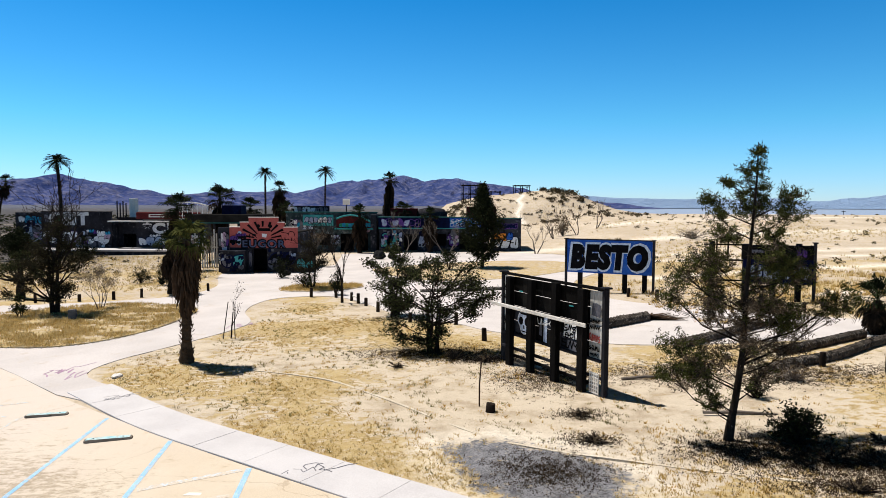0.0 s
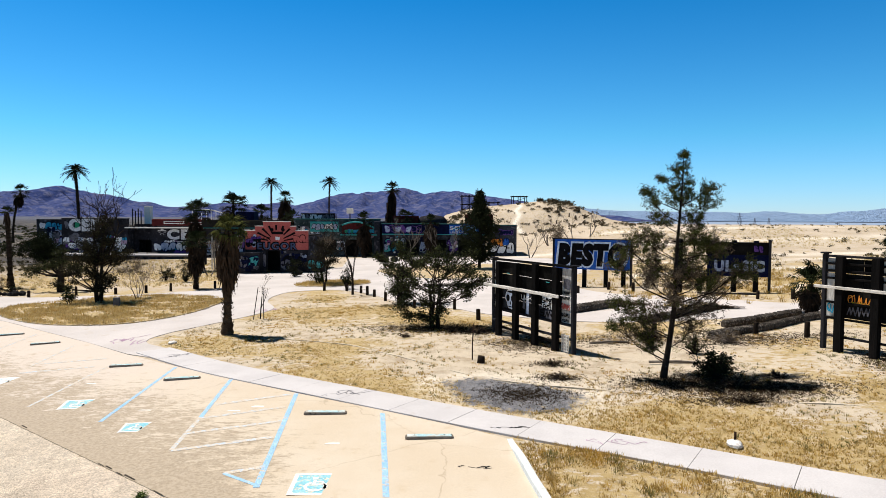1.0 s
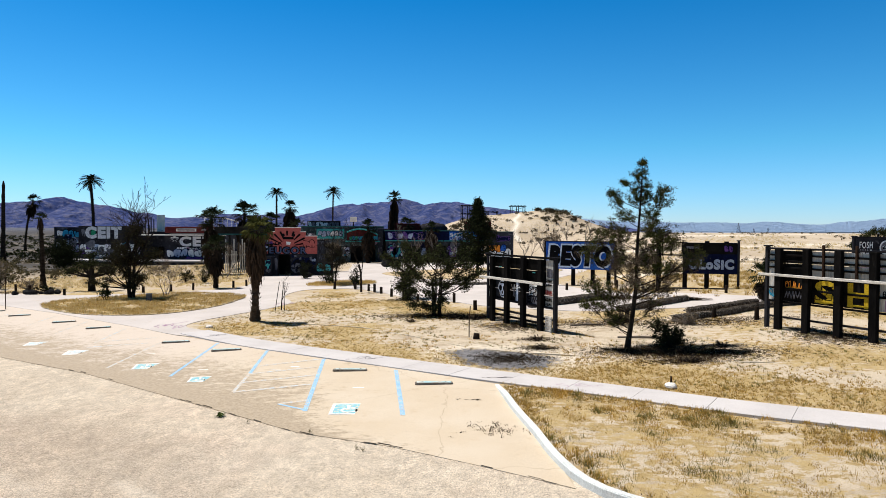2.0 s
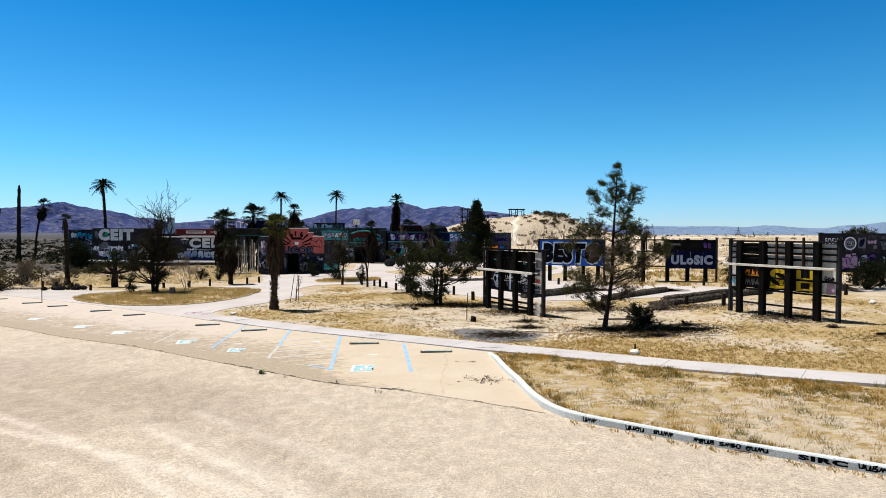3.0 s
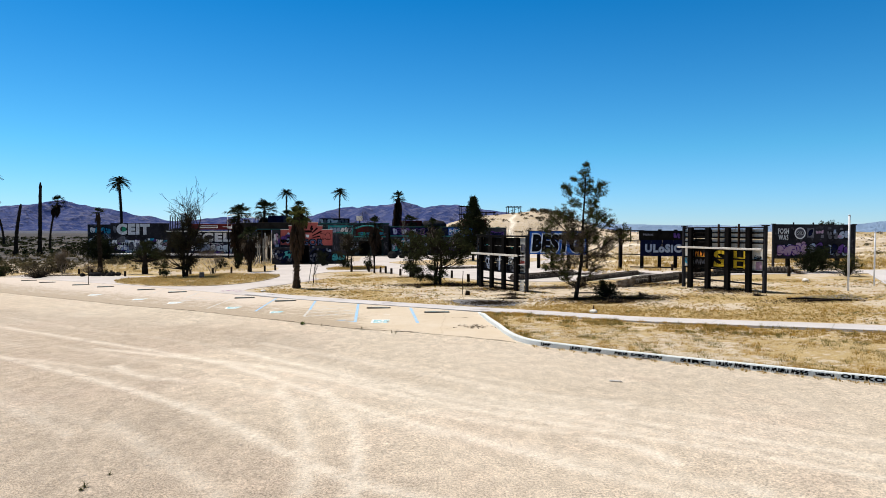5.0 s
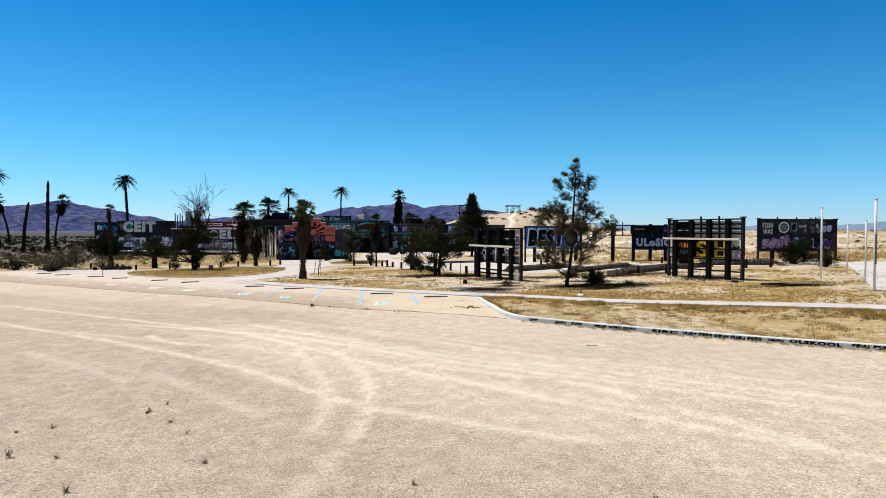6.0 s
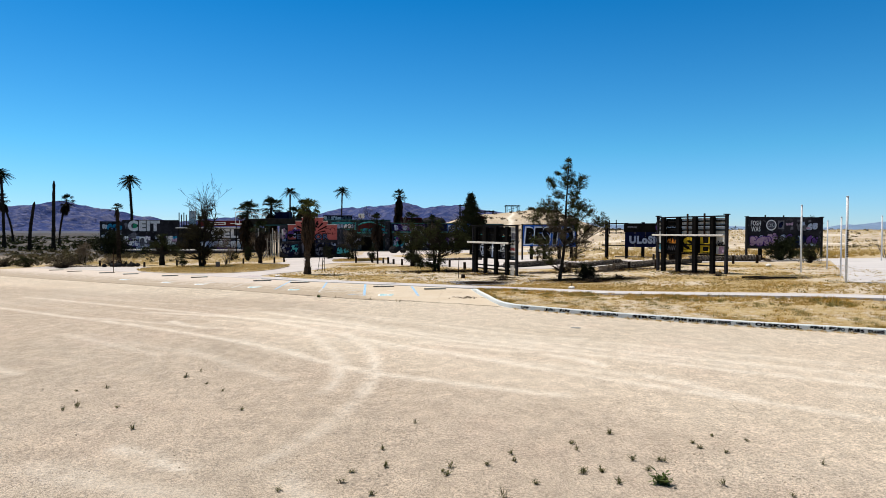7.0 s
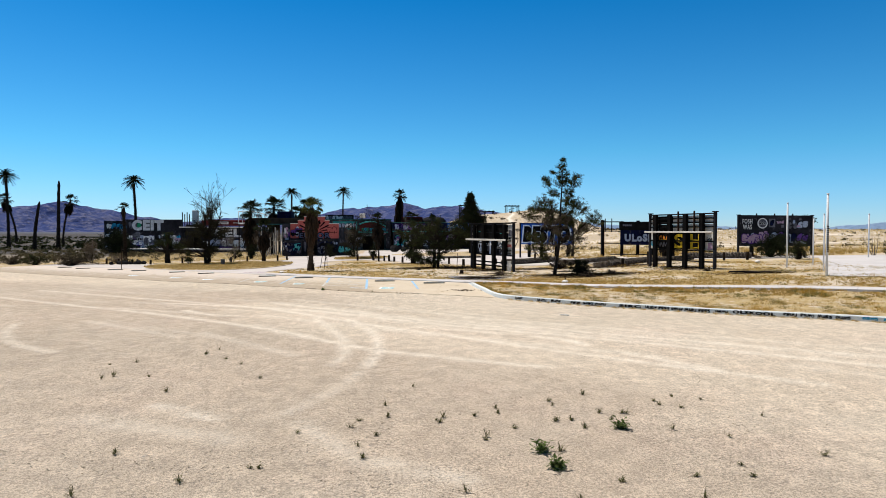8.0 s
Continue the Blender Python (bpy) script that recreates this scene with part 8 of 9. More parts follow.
tufts("dry_grass", scatter(ISLAND, 17000, 5, island_turf, 0.11), 7, 0.13, GRASS_PALE, "golden dry grass on the island", 5, 0.12, 0.014)
tufts("dry_grass", scatter(ISLAND, 5000, 15, island_turf, 0.11), 9, 0.17, GRASS_VERGE, "browner grass tufts on the island", 15, 0.14, 0.014)
near_field = [(12, 40), (26, 40.5), (50, 39), (60, 60), (20, 66), (11, 56)]
tufts("dry_grass", scatter(near_lawn, 3600, 41, clumps), 16, 0.07, GRASS_DRY, "low straw clumps on the sand", 41, 0.16, 0.010)
tufts("dry_grass", scatter(near_field, 5000, 42, clumps), 14, 0.26, GRASS_VERGE, "brown grass clumps behind the billboards", 42, 0.25, 0.022)
tufts("leaf_litter", scatter(strip_near, 5000, 50, patches(2.2, 0.9, -0.1), 0.05), 4, 0.03, LITTER, "dark twigs and crumbs on the verge", 50, 0.14, 0.012)
tufts("leaf_litter", scatter(near_lawn, 9000, 43, clumps), 5, 0.025, LITTER, "scattered dark twigs on the sand", 43, 0.16, 0.012)
tufts("dry_grass", scatter(strip_near, 700, 44, strip_turf, 0.06), 16, 0.13, GRASS_VERGE, "taller grass clumps on the verge", 44, 0.16, 0.012)


def litter(cx, cy, rx, ry, n, seed):
    rs_ = np.random.RandomState(seed)
    q = rs_.normal(0, 0.5, (n, 2)) * (rx, ry) + (cx, cy)
    tufts("leaf_litter", np.stack([q[:, 0], q[:, 1], terrain(q[:, 0], q[:, 1]) + 0.015], 1), 6, 0.03, LITTER, "dark fallen twigs and leaf litter on the sand", seed, 0.12, 0.014)


# Pine patches: real litter, also laid dark where the tree's shadow falls.
for k, (cx, cy, rx, ry, n) in enumerate([(0.9, 12.6, 0.9, 0.6, 70), (7.9, 23.2, 2.6, 1.2, 2200), (9.4, 22.0, 3.2, 1.3, 2600), (8.4, 20.8, 1.6, 0.6, 700), (-1.2, 34.8, 3.6, 1.2, 1500), (0.6, 33.6, 2.2, 0.8, 700), (-1.5, 35.2, 3.2, 1.6, 1800), (-4.0, 43.8, 2.0, 1.0, 500), (2.8, 30.3, 1.6, 2.6, 700), (15.8, 24.5, 1.6, 2.6, 800), (12.8, 30.4, 5.0, 1.0, 900), (17.8, 17.8, 2.4, 1.0, 700),
                                         (1.9, 21.8, 1.5, 1.2, 1100), (-24.5, 46.6, 2.4, 1.6, 900), (-42, 54.5, 6, 1.6, 1500), (3.4, 24.0, 1.0, 0.6, 350), (3.5, 26.2, 1.0, 0.6, 300), (7.0, 31.0, 4.0, 1.6, 1300), (12.6, 29.6, 3.6, 1.4, 1100), (16.2, 24.2, 1.6, 2.2, 800), (2.6, 30.6, 2.0, 1.6, 700)]):
    litter(cx, cy, rx, ry, n, 200 + k)


def weed(x, y, s, seed):
    rnd = random.Random(seed)
    b = Build()
    big = s > 0.5
    for k in range(46 if big else rnd.randrange(8, 18)):
        a, e = rnd.uniform(0, 6.28), rnd.uniform(0.2, 1.4) if big else rnd.uniform(0.5, 1.5)
        l = s * rnd.uniform(0.12, 0.32) * (1.0 if big else 1.35)
        d = Vector((math.cos(a) * math.cos(e), math.sin(a) * math.cos(e), math.sin(e)))
        w = Vector((-math.sin(a), math.cos(a), 0)) * 0.006
        p = Vector((rnd.gauss(0, 1), rnd.gauss(0, 1), 0)) * (0.03 * s if big else 0.008)
        b.face([p - w * 0.5, p + d * l * 0.6 - w, p + d * l, p + d * l * 0.6 + w])
        for j in range(3):
            q = p + d * l * (0.35 + 0.3 * j)
            u = Vector((rnd.uniform(-1, 1), rnd.uniform(-1, 1), rnd.uniform(-0.2, 0.6))).normalized() * (0.055 if s > 0.5 else 0.03)
            b.face([q, q + u + w * (3 if s > 0.5 else 1), q + u * 1.5, q + u - w * (3 if s > 0.5 else 1)])
    mesh_thing(b, "weed", WEED_LEAF if big else WEED_DULL, "small green weed growing in the gravel" if big else "thin olive-green sprouts in the gravel", "weed", "weeds in the gravel", "", on(x, y, 0, -0.01))


WEEDS = [(-6.8, -7.4, 1.0), (-6.95, -7.6, 0.8), (-0.2, -8.6, 0.8), (1.1, -11.7, 0.9), (1.85, -12.35, 1.2), (1.95, -12.95, 1.2), (2.1, -12.3, 0.8), (3.2, -11.2, 1.1), (4.0, -11.2, 0.8), (5.7, -12.3, 0.8), (3.0, -9.1, 0.7), (0.45, -10.7, 0.8), (-2.7, -13.5, 0.9),
         (-3.8, -13.9, 0.9), (0.8, -13.8, 0.8), (3.5, -13.9, 1.0), (-3.5, -7.7, 0.7), (-5.8, -4.7, 0.7), (-6.8, 14.0, 1.1), (-5.8, 13.4, 1.0), (-2.5, 11.2, 1.0), (-2.3, 11.1, 0.9), (-3.9, 12.5, 0.8)]
rw = random.Random(77)
for cx, cy, rx, ry, n in ((1.2, -10.8, 2.2, 0.9, 15), (-0.6, -10.9, 1.8, 1.2, 8), (3.4, -10.2, 1.8, 1.2, 9), (-5.5, -6.0, 2.6, 1.8, 8), (3.0, -13.2, 2.0, 0.8, 5), (-2.6, -12.6, 2.2, 1.0, 5)):
    WEEDS += [(rw.gauss(cx, rx * 0.6), rw.gauss(cy, ry * 0.6), rw.choice((0.4, 0.5, 0.5, 0.6, 0.7))) for k in range(n)]
for k, (x, y, s) in enumerate(WEEDS):
    weed(x, y, s * (0.52 if s > 1.0 else 0.40), k)


def scrub(name, spots, label, seed, size, material, n=16):
    rnd = random.Random(seed)
    b = Build()
    for x, y, z, s in spots:
        for k in range(4):
            leaf_clump(b, (x + rnd.gauss(0, 0.35) * s, y + rnd.gauss(0, 0.35) * s, z + s * rnd.uniform(0.12, 0.5)), s * 0.42, n, size * s, rnd, 0, 0.6)
    return mesh_thing(b, name, material, label, "scrub", "", "stuff")


rs = np.random.RandomState(12)
spots = []
for k in range(1500):
    y = rs.uniform(104, 420)
    x = -rs.uniform(0.50, 1.3) * y + 6
    spots.append((x, y, gz(x, y), rs.uniform(0.4, 1.5)))
scrub("desert_scrub", spots, "dark desert scrub across the far plain", 1, 0.5, SHRUB_LEAF, 9)
spots = []
for k in range(300):
    y = rs.uniform(66, 200)
    x = rs.uniform(0.18, 0.85) * y
    spots.append((x, y, gz(x, y), rs.uniform(0.2, 0.75)))
for k in range(110):
    x, y = rs.uniform(-12, 58), rs.uniform(184, 212)
    spots.append((x, y, gz(x, y), rs.uniform(0.4, 1.3) * (1.3 if x < 8 else 0.8)))
for k in range(18):
    x, y = rs.normal(30.5, 3.0), rs.normal(209, 5)
    spots.append((x, y, gz(x, y), rs.uniform(0.6, 1.4)))
scrub("desert_scrub", spots, "grey-green scrub on the sand hill and field", 2, 0.4, SCRUB_LEAF, 9)
spots = []
for k in range(46):
    x, y = rs.uniform(-10, 9), rs.uniform(196, 216)
    spots.append((x, y, gz(x, y), rs.uniform(0.7, 1.7)))
for k in range(60):
    x, y = rs.normal(29, 4.0), rs.normal(208, 5)
    spots.append((x, y, gz(x, y), rs.uniform(0.7, 1.9)))
for k in range(70):
    x, y = rs.uniform(-10, 16), rs.uniform(184, 206)
    spots.append((x, y, gz(x, y), rs.uniform(0.5, 1.5)))
for k in range(40):
    x, y = rs.uniform(14, 50), rs.uniform(178, 196)
    spots.append((x, y, gz(x, y), rs.uniform(0.6, 1.5)))
scrub("hill_brush", spots, "dark brown dead brush on the sand hill", 4, 0.35, HILL_BRUSH, 14)
spots = []
for k in range(90):
    x, y = rs.uniform(-62, -36), rs.uniform(60, 100)
    spots.append((x, y, gz(x, y), rs.uniform(0.25, 0.6)))
for k in range(420):
    x, y = rs.uniform(-120, -48), rs.uniform(62, 112)
    spots.append((x, y, gz(x, y), rs.uniform(0.4, 1.3)))
scrub("desert_scrub", spots, "grey dry scrub behind the bays", 3, 0.4, SCRUB_LEAF, 10)


def pebbles(spots, lo, hi, seed):
    """Small stones lying on the gravel lot: squashed eight-sided grains, one object."""
    r = np.random.RandomState(seed)
    n = len(spots)
    size = r.uniform(lo, hi, n) * r.uniform(0.6, 1.2, n)
    a = r.uniform(0, 2 * np.pi, n)
    corner = np.array([(1, 0, 0), (0, 0.75, 0), (-1, 0, 0), (0, -0.75, 0), (0.1, 0, 0.65), (0, 0.1, -0.5)])
    tri_ = np.array([(0, 1, 4), (1, 2, 4), (2, 3, 4), (3, 0, 4), (1, 0, 5), (2, 1, 5), (3, 2, 5), (0, 3, 5)])
    c, s = np.cos(a)[:, None], np.sin(a)[:, None]
    jig = corner[None] * r.uniform(0.7, 1.25, (n, 6, 1)) * size[:, None, None]
    v = np.stack([jig[..., 0] * c - jig[..., 1] * s, jig[..., 0] * s + jig[..., 1] * c, jig[..., 2]], -1) + spots[:, None, :]
    f = (tri_[None] + np.arange(n)[:, None, None] * 6).reshape(-1)
    me = bpy.data.meshes.new("pebbles")
    me.vertices.add(n * 6)
    me.vertices.foreach_set("co", v.ravel())
    me.loops.add(len(f))
    me.loops.foreach_set("vertex_index", f)
    me.polygons.add(len(f) // 3)
    me.polygons.foreach_set("loop_start", np.arange(0, len(f), 3))
    me.update(calc_edges=True)
    me.materials.append(PEBBLE)
    tagged(new("pebbles", me), "small stones and grit on the gravel lot", "gravel", "", "stuff")


lot_near = [(-24, -16), (16, -16), (16, -2.5), (7, 4.5), (2.6, 7.5), (-2, 10.5), (-14, 18.5), (-26, 26)]
pebbles(scatter(lot_near, 200000, 31, lambda x, y: np.clip(0.95 - (y + 16) / 26, 0.08, 1), 0.002), 0.005, 0.016, 5)

# ---------------- buildings ----------------
def wall_box(ob, name, lo, hi, material, bevel=0.02, label=""):
    b = Build()
    b.box(lo, hi, 0, bevel)
    return part(name, b, material, ob, label)


def facade(ob, x0, x1, z0, z1, y, thick, openings, material, name="wall", label=""):
    """A wall from x0 to x1 with real openings (x0, x1, z0, z1) through it, as one connected body."""
    xs = sorted({x0, x1, *[v for o in openings for v in o[:2]]})
    zs = sorted({z0, z1, *[min(z1, max(z0, v)) for o in openings for v in o[2:]]})
    b = Build()
    vid = {}
    for k, yy in enumerate((y, y + thick)):
        for i, xx in enumerate(xs):
            for j, zz in enumerate(zs):
                vid[k, i, j] = len(b.v)
                b.v.append((xx, yy, zz))

    def solid(i, j):
        if not (0 <= i < len(xs) - 1 and 0 <= j < len(zs) - 1):
            return False
        cx, cz = (xs[i] + xs[i + 1]) / 2, (zs[j] + zs[j + 1]) / 2
        return not any(o[0] < cx < o[1] and o[2] < cz < o[3] for o in openings)

    def quad(*q):
        b.f.append(tuple(vid[v] for v in q))
        b.m.append(0)
        b.smooth.append(False)
    for i in range(len(xs) - 1):
        for j in range(len(zs) - 1):
            if not solid(i, j):
                continue
            quad((0, i, j), (0, i + 1, j), (0, i + 1, j + 1), (0, i, j + 1))
            quad((1, i + 1, j), (1, i, j), (1, i, j + 1), (1, i + 1, j + 1))
            if not solid(i - 1, j):
                quad((1, i, j), (0, i, j), (0, i, j + 1), (1, i, j + 1))
            if not solid(i + 1, j):
                quad((0, i + 1, j), (1, i + 1, j), (1, i + 1, j + 1), (0, i + 1, j + 1))
            if not solid(i, j + 1):
                quad((0, i, j + 1), (0, i + 1, j + 1), (1, i + 1, j + 1), (1, i, j + 1))
            if not solid(i, j - 1):
                quad((1, i, j), (1, i + 1, j), (0, i + 1, j), (0, i, j))
    return part(name, b, material, ob, label)


def piece(ob, x0, x1, z0, z1, y, rnd, cols, n, label=""):
    """One spray piece on a wall."""
    graffiti(ob, x0, x1, z0, z1, y, rnd, cols, n, label)


def long_building():
    """The long low block at the back: two painted volumes, a red fascia sign, a canopy and a platform."""
    rnd = random.Random(40)
    gx0, gy0 = -53.0, 106.0
    ob = thing("long_building", pose(gx0, gy0, -1.15), "long flat-roofed block with white and dark spray letters", "building")
    X = lambda x: x - gx0
    facade(ob, X(-65.2), X(-54.2), 0, 6.45, 0, 0.3, [(X(-60.4), X(-57.2), 0.3, 2.9)], WALL_DARK)
    facade(ob, X(-54.2), X(-50.4), 0, 5.6, 2.0, 0.3, [(X(-53.4), X(-51.2), 0.2, 3.0)], WALL_DARK)
    facade(ob, X(-50.4), X(-40.2), 0, 5.0, 0, 0.3, [], WALL_DARK)
    facade(ob, X(-71.0), X(-65.2), 0, 6.3, 2.5, 0.3, [(X(-69.5), X(-67.5), 1.2, 2.8)], WALL_GREY)
    for x in (X(-71.0), X(-54.5), X(-50.4), X(-40.5)):
        wall_box(ob, "side_wall", (x, 0.32 if x > X(-66) else 2.82, 0), (x + 0.3, 12, 5.0), WALL_GREY)
    wall_box(ob, "back_wall", (X(-71), 12, 0), (X(-40.2), 12.3, 5.0), WALL_GREY)
    wall_box(ob, "roof", (X(-70.6), 2.9, 5.0), (X(-40.6), 11.9, 5.2), ROOF_DARK)
    wall_box(ob, "shade_sheet", (X(-70), 6.0, 0.1), (X(-41.5), 6.1, 4.9), VOID)
    wall_box(ob, "parapet_cap", (X(-65.3), -0.06, 6.45), (X(-54.1), 0.36, 6.53), POST_GREY)
    wall_box(ob, "fascia_sign", (X(-50.2), -0.3, 5.35), (X(-40.2), 0.0, 6.45), WALL_RED, 0.15, "dark red rounded fascia")
    wall_box(ob, "fascia_ring", (X(-48.2), -0.36, 5.66), (X(-44.8), -0.31, 6.14), WHITE_TRIM, 0.02, "white rounded outline on the fascia")
    wall_box(ob, "fascia_field", (X(-48.0), -0.38, 5.80), (X(-45.0), -0.355, 6.0), WALL_RED, 0.02)
    wall_box(ob, "fascia_bar", (X(-43.9), -0.36, 5.85), (X(-41.2), -0.31, 5.97), WHITE_TRIM, 0.02, "white bar on the fascia")
    wall_box(ob, "canopy", (X(-54), -1.6, 4.95), (X(-39.8), 0.0, 5.12), WHITE_TRIM, 0.02, "thin white canopy edge")
    wall_box(ob, "platform", (X(-66.5), -5.0, 0.7), (X(-40.5), -0.02, 0.95), CONCRETE, 0.03, "pale concrete platform edge")
    # Base coloured dark for the shadow under the platform edge.
    wall_box(ob, "platform_base", (X(-66.2), -4.6, -0.3), (X(-40.8), -0.1, 0.697), WALL_GREY, 0.02, "recessed platform base, dark for the shade under the edge")
    letters("CEIT", 2.2, SPRAY_DULL, ob, facing(X(-60.9), -0.03, 5.4), 0.15, "huge white block letters", 6.3, 2.1)
    letters("*CEL", 1.8, SPRAY_DULL, ob, facing(X(-45.9), -0.03, 4.0), 0.10, "large white block letters", 6.9, 1.8)
    b = Build()
    piece(ob, X(-56.4), X(-54.6), 1.0, 3.4, -0.02, rnd, ("black", "pink", "white"), 3)
    piece(ob, X(-64.6), X(-61.0), 1.2, 3.4, -0.02, rnd, ("deep", "grey", "purple"), 5)
    piece(ob, X(-50.0), X(-41.6), 1.0, 2.9, -0.07, rnd, ("deep", "pale", "white", "pale"), 11)
    piece(ob, X(-64.8), X(-62.2), 4.5, 6.1, -0.02, rnd, ("black", "grey", "green"), 3)
    b.box((X(-61.8), -0.03, 1.2), (X(-60.7), -0.014, 3.3), SLOT["white"])
    piece(ob, X(-61.75), X(-60.75), 1.4, 3.1, -0.04, rnd, ("black", "grey"), 2)
    part("spray_piece", b, GRAFFITI, ob, "rows of pale and blue spray pieces")
    piece(ob, X(-70.5), X(-65.4), 4.3, 6.0, 2.46, rnd, ("black", "white", "cyan"), 5, "pale spray pieces")
    crowd(ob, X(-65.0), X(-54.4), 0.3, 4.2, -0.03, rnd, 12)
    crowd(ob, X(-50.2), X(-40.4), 0.3, 3.2, -0.03, rnd, 5)
    crowd(ob, X(-70.8), X(-65.4), 0.3, 5.8, 2.46, rnd, 6)
    wall_box(ob, "roof_tower", (X(-55.2), 7.5, 5.2), (X(-54.2), 8.6, 8.6), WHITE_TRIM, 0.03, "white slatted roof tower")
    for k in range(4):
        wall_box(ob, "roof_pipe", (X(-57.4 + 0.5 * k), 7.6, 5.2), (X(-57.25 + 0.5 * k), 7.75, 8.2 - 0.4 * (k % 2)), POST_GREY, 0.01)


long_building()


def red_building():
    """The entrance building with a stepped coral gable and dark graffiti below."""
    rnd = random.Random(41)
    ob = thing("entrance_building", pose(-21.0, 72.6, gz(-21, 72.6)), "stepped coral-red entrance front above dark graffiti walls", "building")
    X = lambda x: x + 21.0
    G = 0.42
    facade(ob, X(-24.9), X(-17.0), 0, 2.55, 0, 0.3, [(X(-21.55), X(-20.1), 0.0, 2.45)], WALL_DARK, "lower_wall")
    steps = [(-23.95, 4.6), (-22.85, 5.05), (-21.95, 5.55), (-18.8, 5.05), (-18.25, 4.6), (-16.55, 4.6)]
    xs = [s[0] for s in steps]
    for a, c, h in ((-23.95, -22.85, 4.62), (-22.85, -21.95, 5.12), (-21.95, -18.95, 5.62), (-18.95, -18.35, 5.12), (-18.35, -17.0, 4.62)):
        wall_box(ob, "gable_step", (X(a), 0.0, 2.55), (X(c), 0.3, h), SPRAY_RED, 0.0, "coral-red stepped gable")
        wall_box(ob, "step_cap", (X(a) - 0.03, -0.04, h), (X(c) + 0.03, 0.34, h + 0.07), WHITE_TRIM, 0.01)
    wall_box(ob, "side_pier", (X(-25.1), -0.1, 0), (X(-23.95), 0.3, 4.6), WALL_GREY, 0.02, "grey graffiti pier")
    wall_box(ob, "low_annex", (X(-24.6), -0.9, 0), (X(-22.1), -0.02, 2.2), WALL_DARK, 0.02)
    wall_box(ob, "annex_cap", (X(-24.7), -1.0, 2.2), (X(-22.0), -0.0, 2.3), WALL_GREY, 0.01)
    for x in (-25.1, -17.3):
        wall_box(ob, "side_wall", (X(x), 0.32, 0), (X(x) + 0.3, 8, 4.0), WALL_GREY)
    wall_box(ob, "back_wall", (X(-25), 8, 0), (X(-17), 8.3, 4.0), WALL_GREY)
    wall_box(ob, "roof", (X(-24.8), 0.34, 4.0), (X(-17.2), 8, 4.15), ROOF_DARK)
    wall_box(ob, "shade_sheet", (X(-24.5), 3.0, 0.0), (X(-17.5), 3.1, 3.9), VOID)
    # Jamb strip in the openings' shade colour, beside the doorway.
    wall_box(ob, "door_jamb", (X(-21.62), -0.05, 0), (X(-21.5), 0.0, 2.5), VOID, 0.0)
    b = Build()
    for k in range(9):
        a = math.pi * (0.08 + 0.84 * k / 8)
        c, s = math.cos(a), math.sin(a)
        r0, r1 = 0.9, 2.5
        p = [(X(-20.5) + c * r0 - s * 0.05, -0.02, 3.4 + s * r0 * 0.75 + c * 0.05), (X(-20.5) + c * r0 + s * 0.05, -0.02, 3.4 + s * r0 * 0.75 - c * 0.05),
             (X(-20.5) + c * r1 + s * 0.12, -0.02, 3.4 + s * r1 * 0.75 - c * 0.12), (X(-20.5) + c * r1 - s * 0.12, -0.02, 3.4 + s * r1 * 0.75 + c * 0.12)]
        if max(q[2] for q in p) < 5.55:
            b.face(p, SLOT["black"])
    part("ray", b, GRAFFITI, ob, "dark sun rays")
    b = Build()
    zc, xc = 4.25, X(-20.35)
    b.face([(xc - 0.62, -0.03, zc - 0.75), (xc + 0.62, -0.03, zc - 0.75), (xc + 0.70, -0.03, zc - 0.15), (xc + 0.5, -0.03, zc + 0.45), (xc - 0.5, -0.03, zc + 0.45), (xc - 0.70, -0.03, zc - 0.15)], SLOT["red"])
    b.face([(xc - 0.22, -0.034, zc - 0.62), (xc + 0.2, -0.034, zc - 0.66), (xc + 0.28, -0.034, zc - 0.3), (xc - 0.26, -0.034, zc - 0.26)], SLOT["white"])
    b.face([(xc - 0.66, -0.036, zc + 0.0), (xc + 0.66, -0.036, zc + 0.0), (xc + 0.62, -0.036, zc + 0.3), (xc - 0.62, -0.036, zc + 0.3)], SLOT["black"])
    for s in (-1, 1):
        b.face([(xc + s * 0.62 + 0.2 * math.cos(t), -0.034, zc + 0.5 + 0.2 * math.sin(t)) for t in [2 * math.pi * k / 12 for k in range(12)]], SLOT["black"])
    part("painted_shape", b, GRAFFITI, ob, "plain dark red and black painted shape")
    for grow, mt, y in ((0.09, SPRAY_BLACK, -0.045), (0.02, SPRAY_STEEL, -0.056)):
        letters("EUGOR", 0.9, mt, ob, facing(X(-20.4), y, 2.95), grow, "dark blue spray letters", 4.7 if grow > 0.05 else 4.4, 1.0 if grow > 0.05 else 0.75)
    letters("SHR", 0.5, SPRAY_BLACK, ob, facing(X(-22.0), -0.03, 3.75), 0.0, "thin black letters", 1.9, 0.4)
    piece(ob, X(-20.0), X(-17.3), 0.4, 2.3, -0.02, rnd, ("deep", "purple", "black", "grey"), 5, "dark spray pieces")
    piece(ob, X(-22.0), X(-21.6), 0.4, 2.3, -0.02, rnd, ("deep", "grey"), 1, "dark spray pieces")
    piece(ob, X(-18.6), X(-17.2), 3.2, 4.4, -0.02, rnd, ("black", "red"), 2, "dark spray pieces")
    piece(ob, X(-24.5), X(-22.2), 0.4, 2.0, -0.93, rnd, ("deep", "grey", "teal"), 3, "dark spray pieces")
    piece(ob, X(-25.0), X(-24.0), 2.4, 4.3, -0.13, rnd, ("black", "white", "grey"), 2, "pale spray pieces on the pier")
    piece(ob, X(-25.0), X(-24.0), 0.5, 2.2, -0.13, rnd, ("black", "pale"), 2, "pale spray pieces on the pier")
